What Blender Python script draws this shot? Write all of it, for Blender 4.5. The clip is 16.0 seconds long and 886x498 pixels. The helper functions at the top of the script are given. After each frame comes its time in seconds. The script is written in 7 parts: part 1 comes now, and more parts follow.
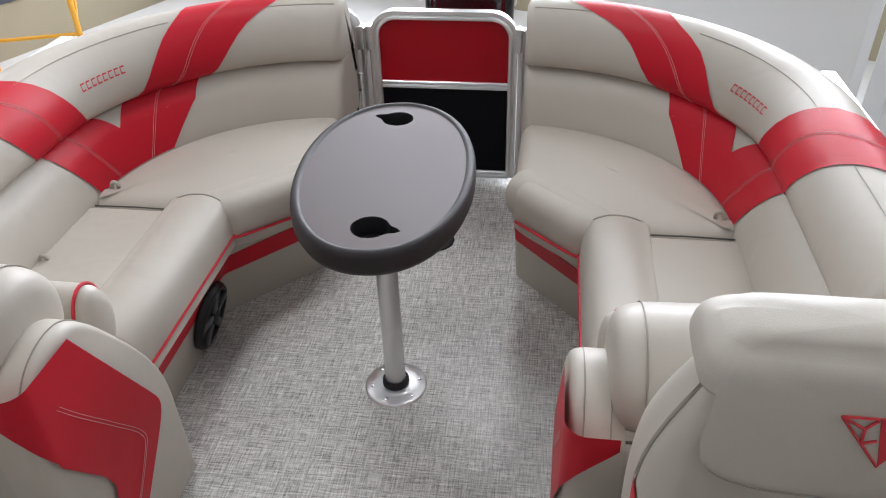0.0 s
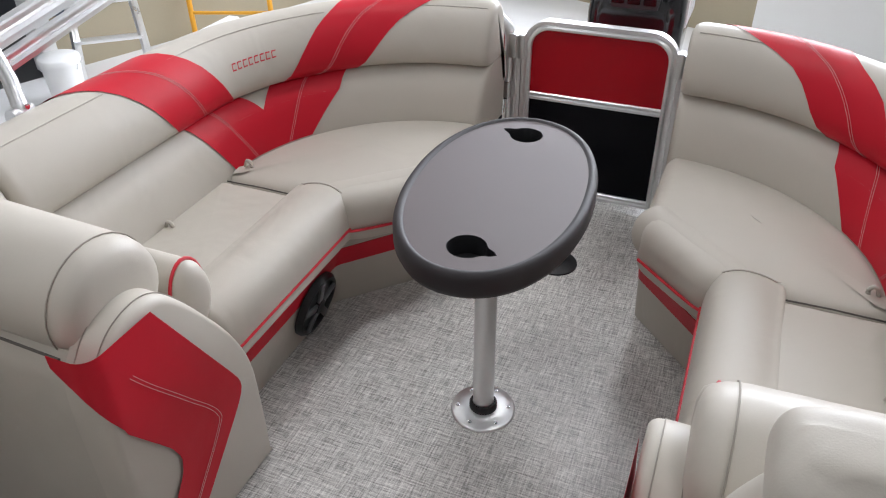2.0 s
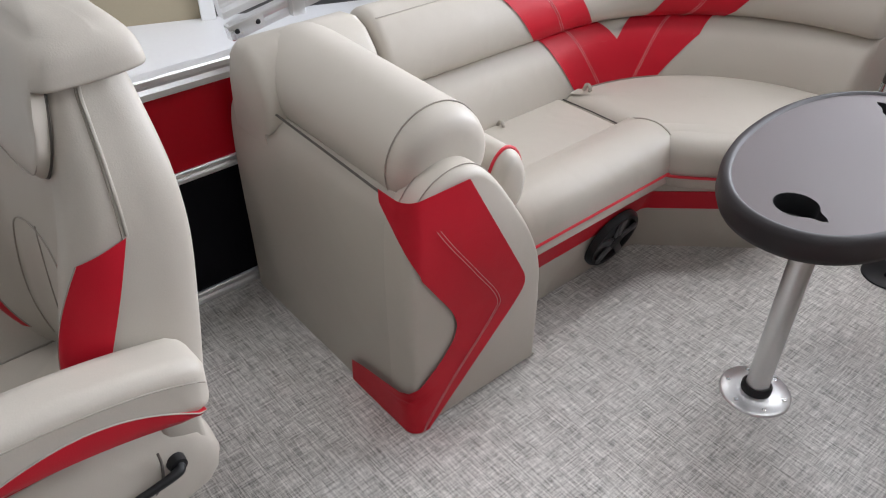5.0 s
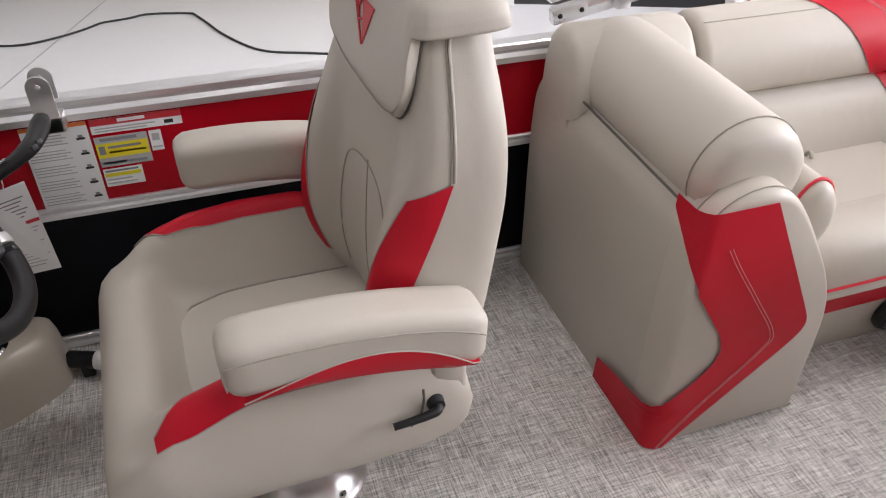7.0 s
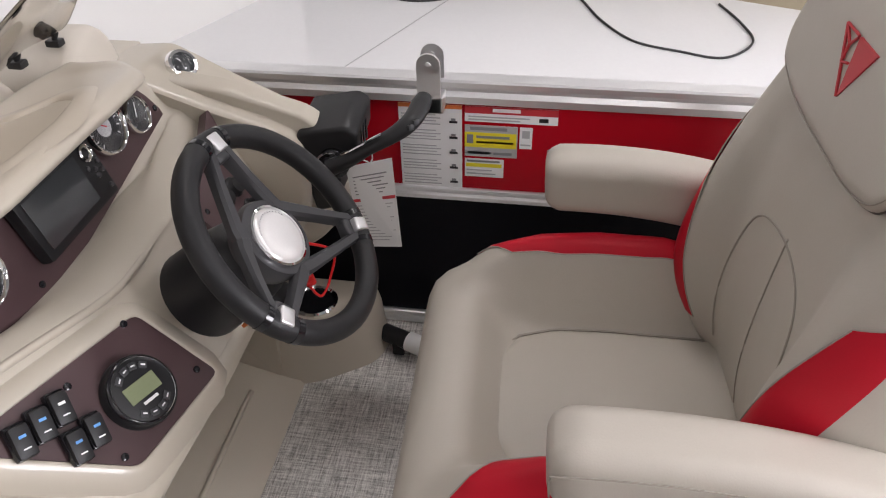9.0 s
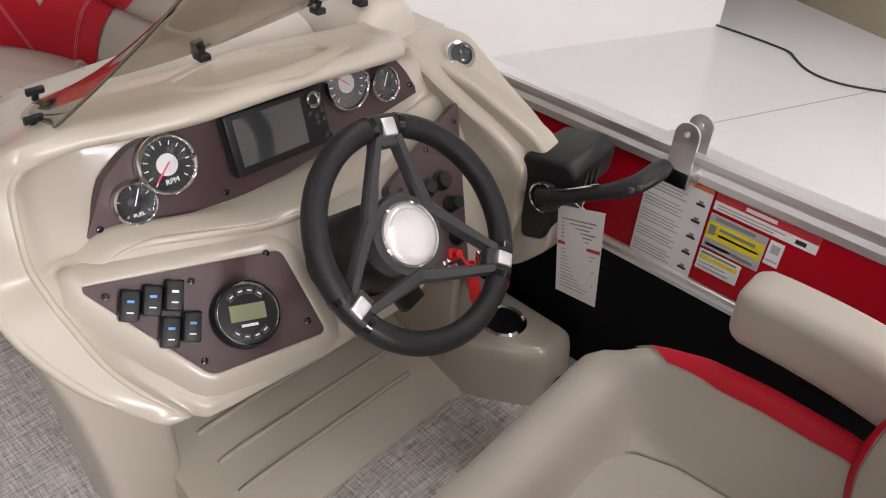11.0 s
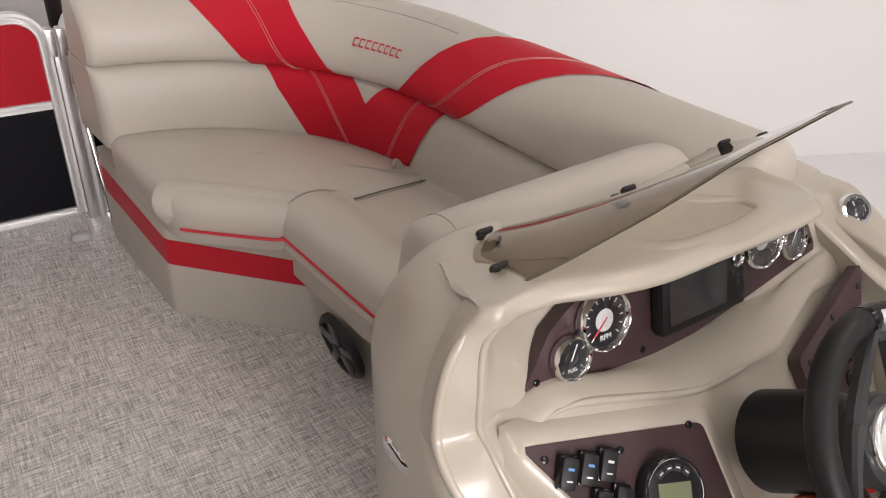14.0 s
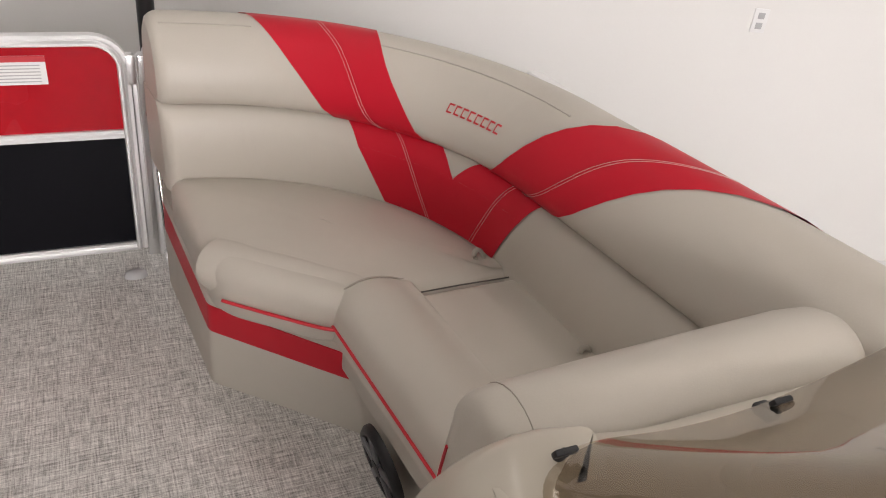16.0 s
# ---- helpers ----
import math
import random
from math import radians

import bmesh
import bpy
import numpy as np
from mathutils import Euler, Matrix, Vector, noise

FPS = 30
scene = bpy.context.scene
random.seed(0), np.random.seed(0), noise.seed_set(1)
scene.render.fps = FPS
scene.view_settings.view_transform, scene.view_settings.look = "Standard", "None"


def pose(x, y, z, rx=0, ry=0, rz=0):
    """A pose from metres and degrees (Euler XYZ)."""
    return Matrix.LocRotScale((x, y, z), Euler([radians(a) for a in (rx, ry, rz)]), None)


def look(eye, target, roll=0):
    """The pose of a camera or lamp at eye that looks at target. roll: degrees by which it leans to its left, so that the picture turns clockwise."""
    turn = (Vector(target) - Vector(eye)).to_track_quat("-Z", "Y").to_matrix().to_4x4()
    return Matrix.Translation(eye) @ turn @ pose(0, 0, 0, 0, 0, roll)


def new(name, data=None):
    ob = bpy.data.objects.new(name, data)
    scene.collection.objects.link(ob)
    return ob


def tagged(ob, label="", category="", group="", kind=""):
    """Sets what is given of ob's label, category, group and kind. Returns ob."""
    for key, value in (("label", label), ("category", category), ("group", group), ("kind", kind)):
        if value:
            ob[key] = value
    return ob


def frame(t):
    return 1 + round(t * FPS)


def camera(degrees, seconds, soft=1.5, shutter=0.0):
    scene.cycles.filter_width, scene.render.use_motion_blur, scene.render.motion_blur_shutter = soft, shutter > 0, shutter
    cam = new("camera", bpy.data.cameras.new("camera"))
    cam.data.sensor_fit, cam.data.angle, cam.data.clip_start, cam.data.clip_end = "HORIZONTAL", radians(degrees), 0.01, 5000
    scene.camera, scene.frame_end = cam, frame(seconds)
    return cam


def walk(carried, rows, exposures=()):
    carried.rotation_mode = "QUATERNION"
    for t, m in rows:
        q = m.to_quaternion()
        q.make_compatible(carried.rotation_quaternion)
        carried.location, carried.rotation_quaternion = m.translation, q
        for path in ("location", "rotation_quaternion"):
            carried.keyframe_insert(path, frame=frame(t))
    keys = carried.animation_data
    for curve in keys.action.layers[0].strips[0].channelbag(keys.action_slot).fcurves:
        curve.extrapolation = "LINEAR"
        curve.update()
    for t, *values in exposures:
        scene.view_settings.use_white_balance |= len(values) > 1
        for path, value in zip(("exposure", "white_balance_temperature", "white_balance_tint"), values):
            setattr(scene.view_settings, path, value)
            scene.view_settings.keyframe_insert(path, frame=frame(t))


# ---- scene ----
cam = camera(60.9, 16.0, soft=1.1)
EXPOSURES = [(0.0, -0.29, 6100, 12), (3.7, -0.22, 6100, 12), (6.0, -0.12, 6250, 15), (7.5, 0.0, 6500, 18), (9.0, 0.05, 6500, 18), (12.0, 0.02, 6750, 19), (13.0, 0.01, 6800, 19), (14.0, -0.04, 6900, 19), (16.0, 0.02, 6900, 17)]
PATH = [
    (0, (0.02, 0.16, 1.488), (-0.225, 1.776, 0.337), -1.7),
    (0.5, (0.0, 0.151, 1.481), (-0.288, 1.765, 0.335), -1.7),
    (1, (-0.021, 0.149, 1.479), (-0.391, 1.749, 0.337), -1.6),
    (1.5, (0.023, 0.206, 1.481), (-0.471, 1.772, 0.339), -1.2),
    (2, (0.107, 0.277, 1.475), (-0.528, 1.793, 0.336), -0.8),
    (2.5, (0.157, 0.312, 1.457), (-0.614, 1.765, 0.319), -0.5),
    (3, (0.174, 0.313, 1.441), (-0.715, 1.695, 0.3), -0.5),
    (3.5, (0.167, 0.305, 1.415), (-0.828, 1.607, 0.268), -0.7),
    (3.7, (0.165, 0.295, 1.411), (-0.869, 1.56, 0.257), -0.9),
    (5.8, (0.12, 0.141, 1.385), (-1.224, 1.01, 0.186), 0.6),
    (6, (0.125, 0.132, 1.385), (-1.257, 0.951, 0.193), 0.6),
    (6.5, (0.108, 0.115, 1.381), (-1.342, 0.798, 0.185), 0.9),
    (7, (0.103, 0.091, 1.375), (-1.407, 0.613, 0.172), 0.6),
    (7.5, (0.098, 0.068, 1.368), (-1.454, 0.406, 0.154), -0.1),
    (8, (0.086, 0.049, 1.365), (-1.488, 0.197, 0.14), -1.0),
    (8.5, (-0.011, 0.042, 1.348), (-1.586, -0.015, 0.117), -2.0),
    (9, (-0.146, 0.019, 1.329), (-1.701, -0.24, 0.098), -1.4),
    (9.2, (-0.191, 0.048, 1.313), (-1.728, -0.332, 0.091), -1.2),
    (11.3, (-0.323, 0.246, 1.319), (-1.485, -0.873, 0.137), 5.0),
    (11.5, (-0.315, 0.246, 1.318), (-1.451, -0.916, 0.152), 5.5),
    (12, (-0.291, 0.24, 1.326), (-1.348, -1.017, 0.184), 5.6),
    (12.5, (-0.257, 0.22, 1.337), (-1.252, -1.108, 0.222), 5.6),
    (13, (-0.225, 0.171, 1.346), (-1.185, -1.202, 0.254), 5.0),
    (13.5, (-0.166, 0.054, 1.356), (-1.123, -1.335, 0.281), 4.2),
    (14, (-0.09, -0.123, 1.359), (-1.077, -1.501, 0.297), 3.5),
    (14.5, (-0.055, -0.246, 1.366), (-1.081, -1.606, 0.319), 3.8),
    (15, (-0.081, -0.317, 1.37), (-1.117, -1.679, 0.335), 4.8),
    (15.5, (-0.185, -0.378, 1.344), (-1.152, -1.815, 0.344), 6.2),
    (16, (-0.286, -0.409, 1.347), (-1.082, -1.941, 0.337), 7.1),
]
walk(cam, [(t, look(eye, target, roll)) for t, eye, target, roll in PATH],
     exposures=EXPOSURES)

# ---------------- light: fluorescent fixtures under the workshop ceiling ----------------
world = bpy.data.worlds.new("world")
scene.world = world
world.use_nodes = True
world.node_tree.nodes["Background"].inputs[0].default_value = (0.75, 0.8, 0.9, 1)
world.node_tree.nodes["Background"].inputs[1].default_value = 0.15

SHOP = Matrix.Rotation(radians(-21.2), 4, "Z")     # the workshop stands askew to the boat
FLOOR_Z, CEIL_Z = -0.85, 3.55
LAMP_POWER = {-3.2: (3.0, 6.0, 3.5, 1.0), -0.9: (11.0, 12.0, 6.0, 1.5), 1.6: (20.0, 19.0, 18.0, 5.0), 4.0: (14.0, 22.0, 13.0, 2.0)}
LAMP_SPOTS = [(u, v, p) for v, row in LAMP_POWER.items() for u, p in zip((-4.8, -1.9, 1.0, 3.4), row)]


def lamp(name, m, power, sx, sy, colour=(1, 1, 1), spread=128):
    d = bpy.data.lights.new(name, "AREA")
    d.spread = radians(spread)
    d.shape, d.size, d.size_y, d.energy, d.color = "RECTANGLE", sx, sy, power, colour
    ob = new(name, d)
    ob.matrix_world = m
    return ob


for u, v, power in LAMP_SPOTS:
    lamp("strip_lamp", SHOP @ Matrix.Translation((u, v, CEIL_Z - 0.16)), power, 0.28, 1.35, (1.0, 0.985, 0.955))

# daylight through the high window band of the stern wall
lamp("window_lamp", SHOP @ Matrix.Translation((-2.55, 6.86, 2.35)) @ Matrix.Rotation(radians(-90), 4, "X"), 540.0, 5.7, 1.7, (0.96, 0.98, 1.0), 170)


# ---------------- materials ----------------
def nodes_of(name):
    m = bpy.data.materials.new(name)
    m.use_nodes = True
    nt = m.node_tree
    return m, nt, nt.nodes["Principled BSDF"]


def add(nt, kind, **kw):
    n = nt.nodes.new(kind)
    for k, v in kw.items():
        n.inputs[k].default_value = v
    return n


def ramp(nt, fac, stops):
    r = nt.nodes.new("ShaderNodeValToRGB")
    e = r.color_ramp.elements
    while len(e) < len(stops):
        e.new(0.5)
    for el, (p, c) in zip(e, stops):
        el.position, el.color = p, (*c, 1)
    nt.links.new(fac, r.inputs[0])
    return r.outputs[0]


def scaled(c, f):
    return tuple(min(1.0, x * f) for x in c)


def surface(name, colour, rough=0.5, metal=0.0, grain=300.0, bump=0.05, blotch=3.0, spread=0.08, coat=0.0, rough_spread=0.08,
            wrinkle=0.0, spec=0.5):
    """A plain material with two scales of colour variation, uneven gloss and fine relief."""
    m, nt, b = nodes_of(name)
    tc = nt.nodes.new("ShaderNodeTexCoord")
    big = add(nt, "ShaderNodeTexNoise", Scale=blotch, Detail=4.0)
    fine = add(nt, "ShaderNodeTexNoise", Scale=grain, Detail=3.0)
    for n in (big, fine):
        nt.links.new(tc.outputs["Object"], n.inputs["Vector"])
    mix = nt.nodes.new("ShaderNodeMath")
    mix.operation = "MULTIPLY_ADD"
    nt.links.new(fine.outputs[0], mix.inputs[0])
    mix.inputs[1].default_value = 0.35
    nt.links.new(big.outputs[0], mix.inputs[2])
    col = ramp(nt, mix.outputs[0], [(0.35, scaled(colour, 1 - spread)), (0.95, scaled(colour, 1 + spread))])
    nt.links.new(col, b.inputs["Base Color"])
    rr = nt.nodes.new("ShaderNodeMapRange")
    rr.inputs["To Min"].default_value, rr.inputs["To Max"].default_value = max(0.02, rough - rough_spread), min(1, rough + rough_spread)
    nt.links.new(big.outputs[0], rr.inputs["Value"])
    nt.links.new(rr.outputs[0], b.inputs["Roughness"])
    b.inputs["Metallic"].default_value = metal
    b.inputs["Coat Weight"].default_value = coat
    b.inputs["Coat Roughness"].default_value = 0.08
    b.inputs["Specular IOR Level"].default_value = spec
    if bump > 0:
        bp = add(nt, "ShaderNodeBump", Strength=bump, Distance=0.002)
        nt.links.new(fine.outputs[0], bp.inputs["Height"])
        last = bp
        if wrinkle > 0:
            wr = add(nt, "ShaderNodeTexNoise", Scale=7.0, Detail=2.0, Distortion=0.6)
            nt.links.new(tc.outputs["Object"], wr.inputs["Vector"])
            bw = add(nt, "ShaderNodeBump", Strength=wrinkle, Distance=0.02)
            nt.links.new(wr.outputs[0], bw.inputs["Height"])
            nt.links.new(bw.outputs[0], bp.inputs["Normal"])
        nt.links.new(last.outputs[0], b.inputs["Normal"])
    return m


def weave(name):
    """Woven vinyl flooring: light and dark threads in a fine basket weave with long streaks."""
    m, nt, b = nodes_of(name)
    tc = nt.nodes.new("ShaderNodeTexCoord")

    def streak(sx, sy):
        mp = nt.nodes.new("ShaderNodeMapping")
        mp.inputs["Scale"].default_value = (sx, sy, 1)
        nt.links.new(tc.outputs["Object"], mp.inputs["Vector"])
        n = add(nt, "ShaderNodeTexNoise", Scale=1.0, Detail=3.0, Roughness=0.7)
        nt.links.new(mp.outputs[0], n.inputs["Vector"])
        return n.outputs[0]

    def op(kind, a, c):
        n = nt.nodes.new("ShaderNodeMath")
        n.operation = kind
        for k, v in enumerate((a, c)):
            if isinstance(v, (int, float)):
                n.inputs[k].default_value = v
            else:
                nt.links.new(v, n.inputs[k])
        return n.outputs[0]

    across = op("ADD", op("MULTIPLY", streak(16, 260), 0.8), op("MULTIPLY", streak(4, 120), 0.2))
    along_y = op("ADD", op("MULTIPLY", streak(260, 16), 0.8), op("MULTIPLY", streak(120, 4), 0.2))
    spots = streak(170, 170)
    v = op("ADD", op("ADD", op("MULTIPLY", across, 0.46), op("MULTIPLY", along_y, 0.40)), op("MULTIPLY", spots, 0.14))
    col = ramp(nt, v, [(0.37, (0.105, 0.10, 0.093)), (0.45, (0.33, 0.318, 0.299)), (0.50, (0.52, 0.506, 0.478)), (0.59, (0.84, 0.82, 0.78))])
    soft = add(nt, "ShaderNodeTexNoise", Scale=2.3, Detail=4.0)
    nt.links.new(tc.outputs["Object"], soft.inputs["Vector"])
    stain = ramp(nt, soft.outputs[0], [(0.3, (0.86, 0.855, 0.85)), (0.7, (1, 1, 1))])
    mul = nt.nodes.new("ShaderNodeMix")
    mul.data_type, mul.blend_type = "RGBA", "MULTIPLY"
    mul.inputs[0].default_value = 1.0
    nt.links.new(col, mul.inputs[6])
    nt.links.new(stain, mul.inputs[7])
    nt.links.new(mul.outputs[2], b.inputs["Base Color"])
    b.inputs["Roughness"].default_value = 0.36
    b.inputs["Specular IOR Level"].default_value = 0.62
    bp = add(nt, "ShaderNodeBump", Strength=0.22, Distance=0.0012)
    nt.links.new(v, bp.inputs["Height"])
    nt.links.new(bp.outputs[0], b.inputs["Normal"])
    return m


def glass(name, tint, rough=0.02, weight=1.0, alpha=1.0):
    m, nt, b = nodes_of(name)
    b.inputs["Base Color"].default_value = (*tint, 1)
    b.inputs["Roughness"].default_value = rough
    b.inputs["Transmission Weight"].default_value = weight
    b.inputs["IOR"].default_value = 1.45
    b.inputs["Alpha"].default_value = alpha
    return m


def glow(name, colour, strength):
    m, nt, b = nodes_of(name)
    b.inputs["Base Color"].default_value = (0.9, 0.9, 0.9, 1)
    b.inputs["Emission Color"].default_value = (*colour, 1)
    b.inputs["Emission Strength"].default_value = strength
    return m


VINYL = surface("vinyl_beige", (0.478, 0.441, 0.382), 0.46, grain=420, bump=0.10, blotch=2.5, spread=0.05, wrinkle=0.18, spec=0.42)
VINYL_SHELL = surface("vinyl_shell", (0.445, 0.414, 0.358), 0.47, grain=420, bump=0.10, blotch=2.5, spread=0.05, wrinkle=0.22, spec=0.40)
RED = surface("vinyl_red", (0.50, 0.012, 0.026), 0.42, grain=420, bump=0.10, blotch=3.0, spread=0.06, wrinkle=0.10, spec=0.18)
PIPING = surface("red_piping", (0.55, 0.02, 0.035), 0.4, bump=0.05)
THREAD = surface("thread", (0.62, 0.40, 0.38), 0.6, bump=0.0)
# for hinge lines and joints, and as painted shade in the chairs' gaps
HINGE_AND_GAP = surface("hinge_and_gap_dark", (0.085, 0.075, 0.065), 0.5, bump=0.0)
SEAM = surface("seam_welt", (0.33, 0.30, 0.255), 0.7, bump=0.0)
GELCOAT = surface("gelcoat", (0.445, 0.404, 0.332), 0.40, grain=900, bump=0.02, blotch=1.5, spread=0.035, coat=0.42, rough_spread=0.10)
BURGUNDY = surface("burgundy_panel", (0.062, 0.034, 0.036), 0.36, grain=1200, bump=0.05, blotch=4, spread=0.12)
PANEL_RED = surface("fence_red", (0.40, 0.004, 0.012), 0.25, grain=60, bump=0.01, blotch=1.2, spread=0.07, spec=0.22)
PANEL_BLACK = surface("fence_black", (0.006, 0.006, 0.008), 0.20, grain=60, bump=0.01, blotch=1.5, spread=0.2, spec=0.09)
ALU = surface("aluminium", (0.72, 0.72, 0.72), 0.30, 1.0, grain=140, bump=0.02, blotch=5, spread=0.05)
ALU_WHITE = surface("aluminium_bright", (0.80, 0.80, 0.80), 0.34, 0.85, grain=120, bump=0.015, blotch=5, spread=0.04)
CHROME = surface("chrome", (0.80, 0.80, 0.80), 0.08, 1.0, bump=0.0, spread=0.02, rough_spread=0.03)
BLACK = surface("black_plastic", (0.015, 0.015, 0.016), 0.42, grain=700, bump=0.06, spread=0.15, spec=0.3)
BLACK_GLOSS = surface("black_gloss", (0.010, 0.010, 0.012), 0.12, grain=300, bump=0.0, spread=0.1)
GREY_PLASTIC = surface("grey_plastic", (0.045, 0.045, 0.048), 0.42, grain=700, bump=0.05, spread=0.1, spec=0.35)
SPEAKER_GREY = surface("speaker_grey", (0.10, 0.10, 0.105), 0.38, grain=700, bump=0.03, spread=0.1)
WHEEL_GRIP = surface("wheel_grip", (0.014, 0.014, 0.015), 0.46, grain=900, bump=0.12, spread=0.12, spec=0.32)
TABLE = surface("table_plastic", (0.100, 0.079, 0.080), 0.60, grain=800, bump=0.08, blotch=3, spread=0.05)
TABLE_RIM = surface("table_rim_plastic", (0.024, 0.0205, 0.022), 0.56, grain=800, bump=0.08, blotch=3, spread=0.07, spec=0.35)
DECK = weave("woven_floor")
CONCRETE = surface("painted_concrete", (0.80, 0.80, 0.80), 0.22, grain=30, bump=0.01, blotch=0.5, spread=0.04, rough_spread=0.1)
CEILING = surface("ceiling_grey", (0.22, 0.22, 0.22), 0.8, grain=40, bump=0.05, blotch=1.0, spread=0.06)
WALL_WHITE = surface("wall_white", (0.75, 0.74, 0.715), 0.6, grain=80, bump=0.02, blotch=0.6, spread=0.02)
WALL_TAN = surface("wall_tan", (0.36, 0.31, 0.215), 0.6, grain=60, bump=0.03, blotch=1.0, spread=0.05)
DARK_LINE = surface("dark_trim", (0.06, 0.07, 0.09), 0.6, bump=0.0)
ASPHALT = surface("wet_asphalt", (0.055, 0.053, 0.05), 0.42, grain=90, bump=0.3, blotch=1.4, spread=0.35, rough_spread=0.18)
WHITE_PAINT = surface("white_paint", (0.78, 0.78, 0.77), 0.4, grain=100, bump=0.02, blotch=2, spread=0.03)
PAPER = surface("paper", (0.78, 0.78, 0.77), 0.5, bump=0.0, spread=0.02)
INK = surface("ink_grey", (0.22, 0.22, 0.23), 0.6, bump=0.0)
INK_RED = surface("ink_red", (0.52, 0.03, 0.04), 0.5, bump=0.0)
INK_ORANGE = surface("ink_orange", (0.75, 0.20, 0.05), 0.5, bump=0.0)
INK_YELLOW = surface("ink_yellow", (0.78, 0.66, 0.02), 0.5, bump=0.0)
LABEL_GREY = surface("label_grey", (0.42, 0.42, 0.42), 0.5, bump=0.0)
YELLOW_STEEL = surface("yellow_steel", (0.75, 0.36, 0.02), 0.45, grain=100, bump=0.03, spread=0.1)
SMOKED = glass("smoked_acrylic", (0.34, 0.29, 0.235), 0.03, 1.0)
CLEAR = glass("clear_glass", (0.95, 0.95, 0.95), 0.01, 1.0)
SCREEN = surface("dark_screen", (0.045, 0.048, 0.05), 0.10, bump=0.0, spread=0.05)
LCD = surface("lcd_green", (0.20, 0.23, 0.13), 0.25, bump=0.0, spread=0.05)
DIAL = surface("dial_black", (0.012, 0.012, 0.013), 0.3, bump=0.0)
WHITE_MARK = surface("white_mark", (0.75, 0.75, 0.75), 0.5, bump=0.0)
BLUE_MARK = surface("blue_mark", (0.10, 0.30, 0.65), 0.5, bump=0.0)
LANYARD = surface("red_lanyard", (0.75, 0.02, 0.02), 0.35, bump=0.0)
TUBE_LIGHT = glow("tube_light", (1.0, 0.985, 0.955), 6.0)
RUBBER = surface("black_rubber", (0.03, 0.03, 0.03), 0.7, grain=200, bump=0.1, spread=0.15)


# ---------------- mesh helpers ----------------
def mesh_of(bm, material, smooth=50):
    me = bpy.data.meshes.new("mesh")
    bmesh.ops.recalc_face_normals(bm, faces=bm.faces)
    bm.to_mesh(me)
    bm.free()
    me.materials.append(material)
    for p in me.polygons:
        p.use_smooth = smooth > 0
    if 0 < smooth < 180:
        me.set_sharp_from_angle(angle=radians(smooth))
    return me


def part(name, bm, material, parent=None, label="", smooth=50):
    ob = new(name, mesh_of(bm, material, smooth))
    if parent is not None:
        ob.parent = parent
        ob.matrix_parent_inverse = Matrix.Identity(4)
    if label:
        tagged(ob, label)
    return ob


def thing(name, label, category, group="", kind=""):
    return tagged(new(name), label, category, group, kind)


def piece(name, bm, material, label, category, group="", kind="", smooth=50):
    """A thing or piece of the setting that is one mesh."""
    return tagged(part(name, bm, material, None, "", smooth), label, category, group, kind)


def rounded(bm, r, seg=2):
    if r > 0:
        bmesh.ops.bevel(bm, geom=bm.edges[:] + bm.verts[:], offset=r, segments=seg, profile=0.6, affect="EDGES")
    return bm


def box(x0, x1, y0, y1, z0, z1, r=0.0, m=None, seg=2):
    bm = bmesh.new()
    bmesh.ops.create_cube(bm, size=1.0)
    for v in bm.verts:
        v.co = Vector(((x0 + x1) / 2 + v.co.x * (x1 - x0), (y0 + y1) / 2 + v.co.y * (y1 - y0), (z0 + z1) / 2 + v.co.z * (z1 - z0)))
    rounded(bm, r, seg)
    if m is not None:
        bmesh.ops.transform(bm, matrix=m, verts=bm.verts)
    return bm


def loft(rings, closed=True, caps=True, loop=False):
    """Skin a list of rings of equal length."""
    bm = bmesh.new()
    vs = [[bm.verts.new(p) for p in ring] for ring in rings]
    n = len(vs[0])
    pairs = list(zip(vs, vs[1:])) + ([(vs[-1], vs[0])] if loop else [])
    for a, b in pairs:
        for i in range(n if closed else n - 1):
            j = (i + 1) % n
            bm.faces.new((a[i], a[j], b[j], b[i]))
    if caps and closed and not loop:
        bm.faces.new(vs[0][::-1])
        bm.faces.new(vs[-1])
    return bm


def joined(*bms):
    out = bmesh.new()
    for b in bms:
        me = bpy.data.meshes.new("tmp")
        b.to_mesh(me)
        b.free()
        out.from_mesh(me)
        bpy.data.meshes.remove(me)
    return out


def moved(bm, m):
    bmesh.ops.transform(bm, matrix=m, verts=bm.verts)
    return bm


def warped(bm, f):
    for v in bm.verts:
        v.co = Vector(f(v.co))
    return bm


def curve_pts(pts, n, closed=False):
    """A smooth run of n points through control points (Catmull-Rom)."""
    p = [Vector(q) for q in pts]
    k = len(p)
    out = []
    span = k if closed else k - 1
    for i in range(n):
        u = i / (n if closed else n - 1) * span
        a = min(int(u), span - 1)
        f = u - a
        if closed:
            p0, p1, p2, p3 = (p[(a + d) % k] for d in (-1, 0, 1, 2))
        else:
            p0, p1, p2, p3 = (p[max(0, min(k - 1, a + d))] for d in (-1, 0, 1, 2))
        out.append(0.5 * ((2 * p1) + (p2 - p0) * f + (2 * p0 - 5 * p1 + 4 * p2 - p3) * f * f + (3 * p1 - p0 - 3 * p2 + p3) * f ** 3))
    return out


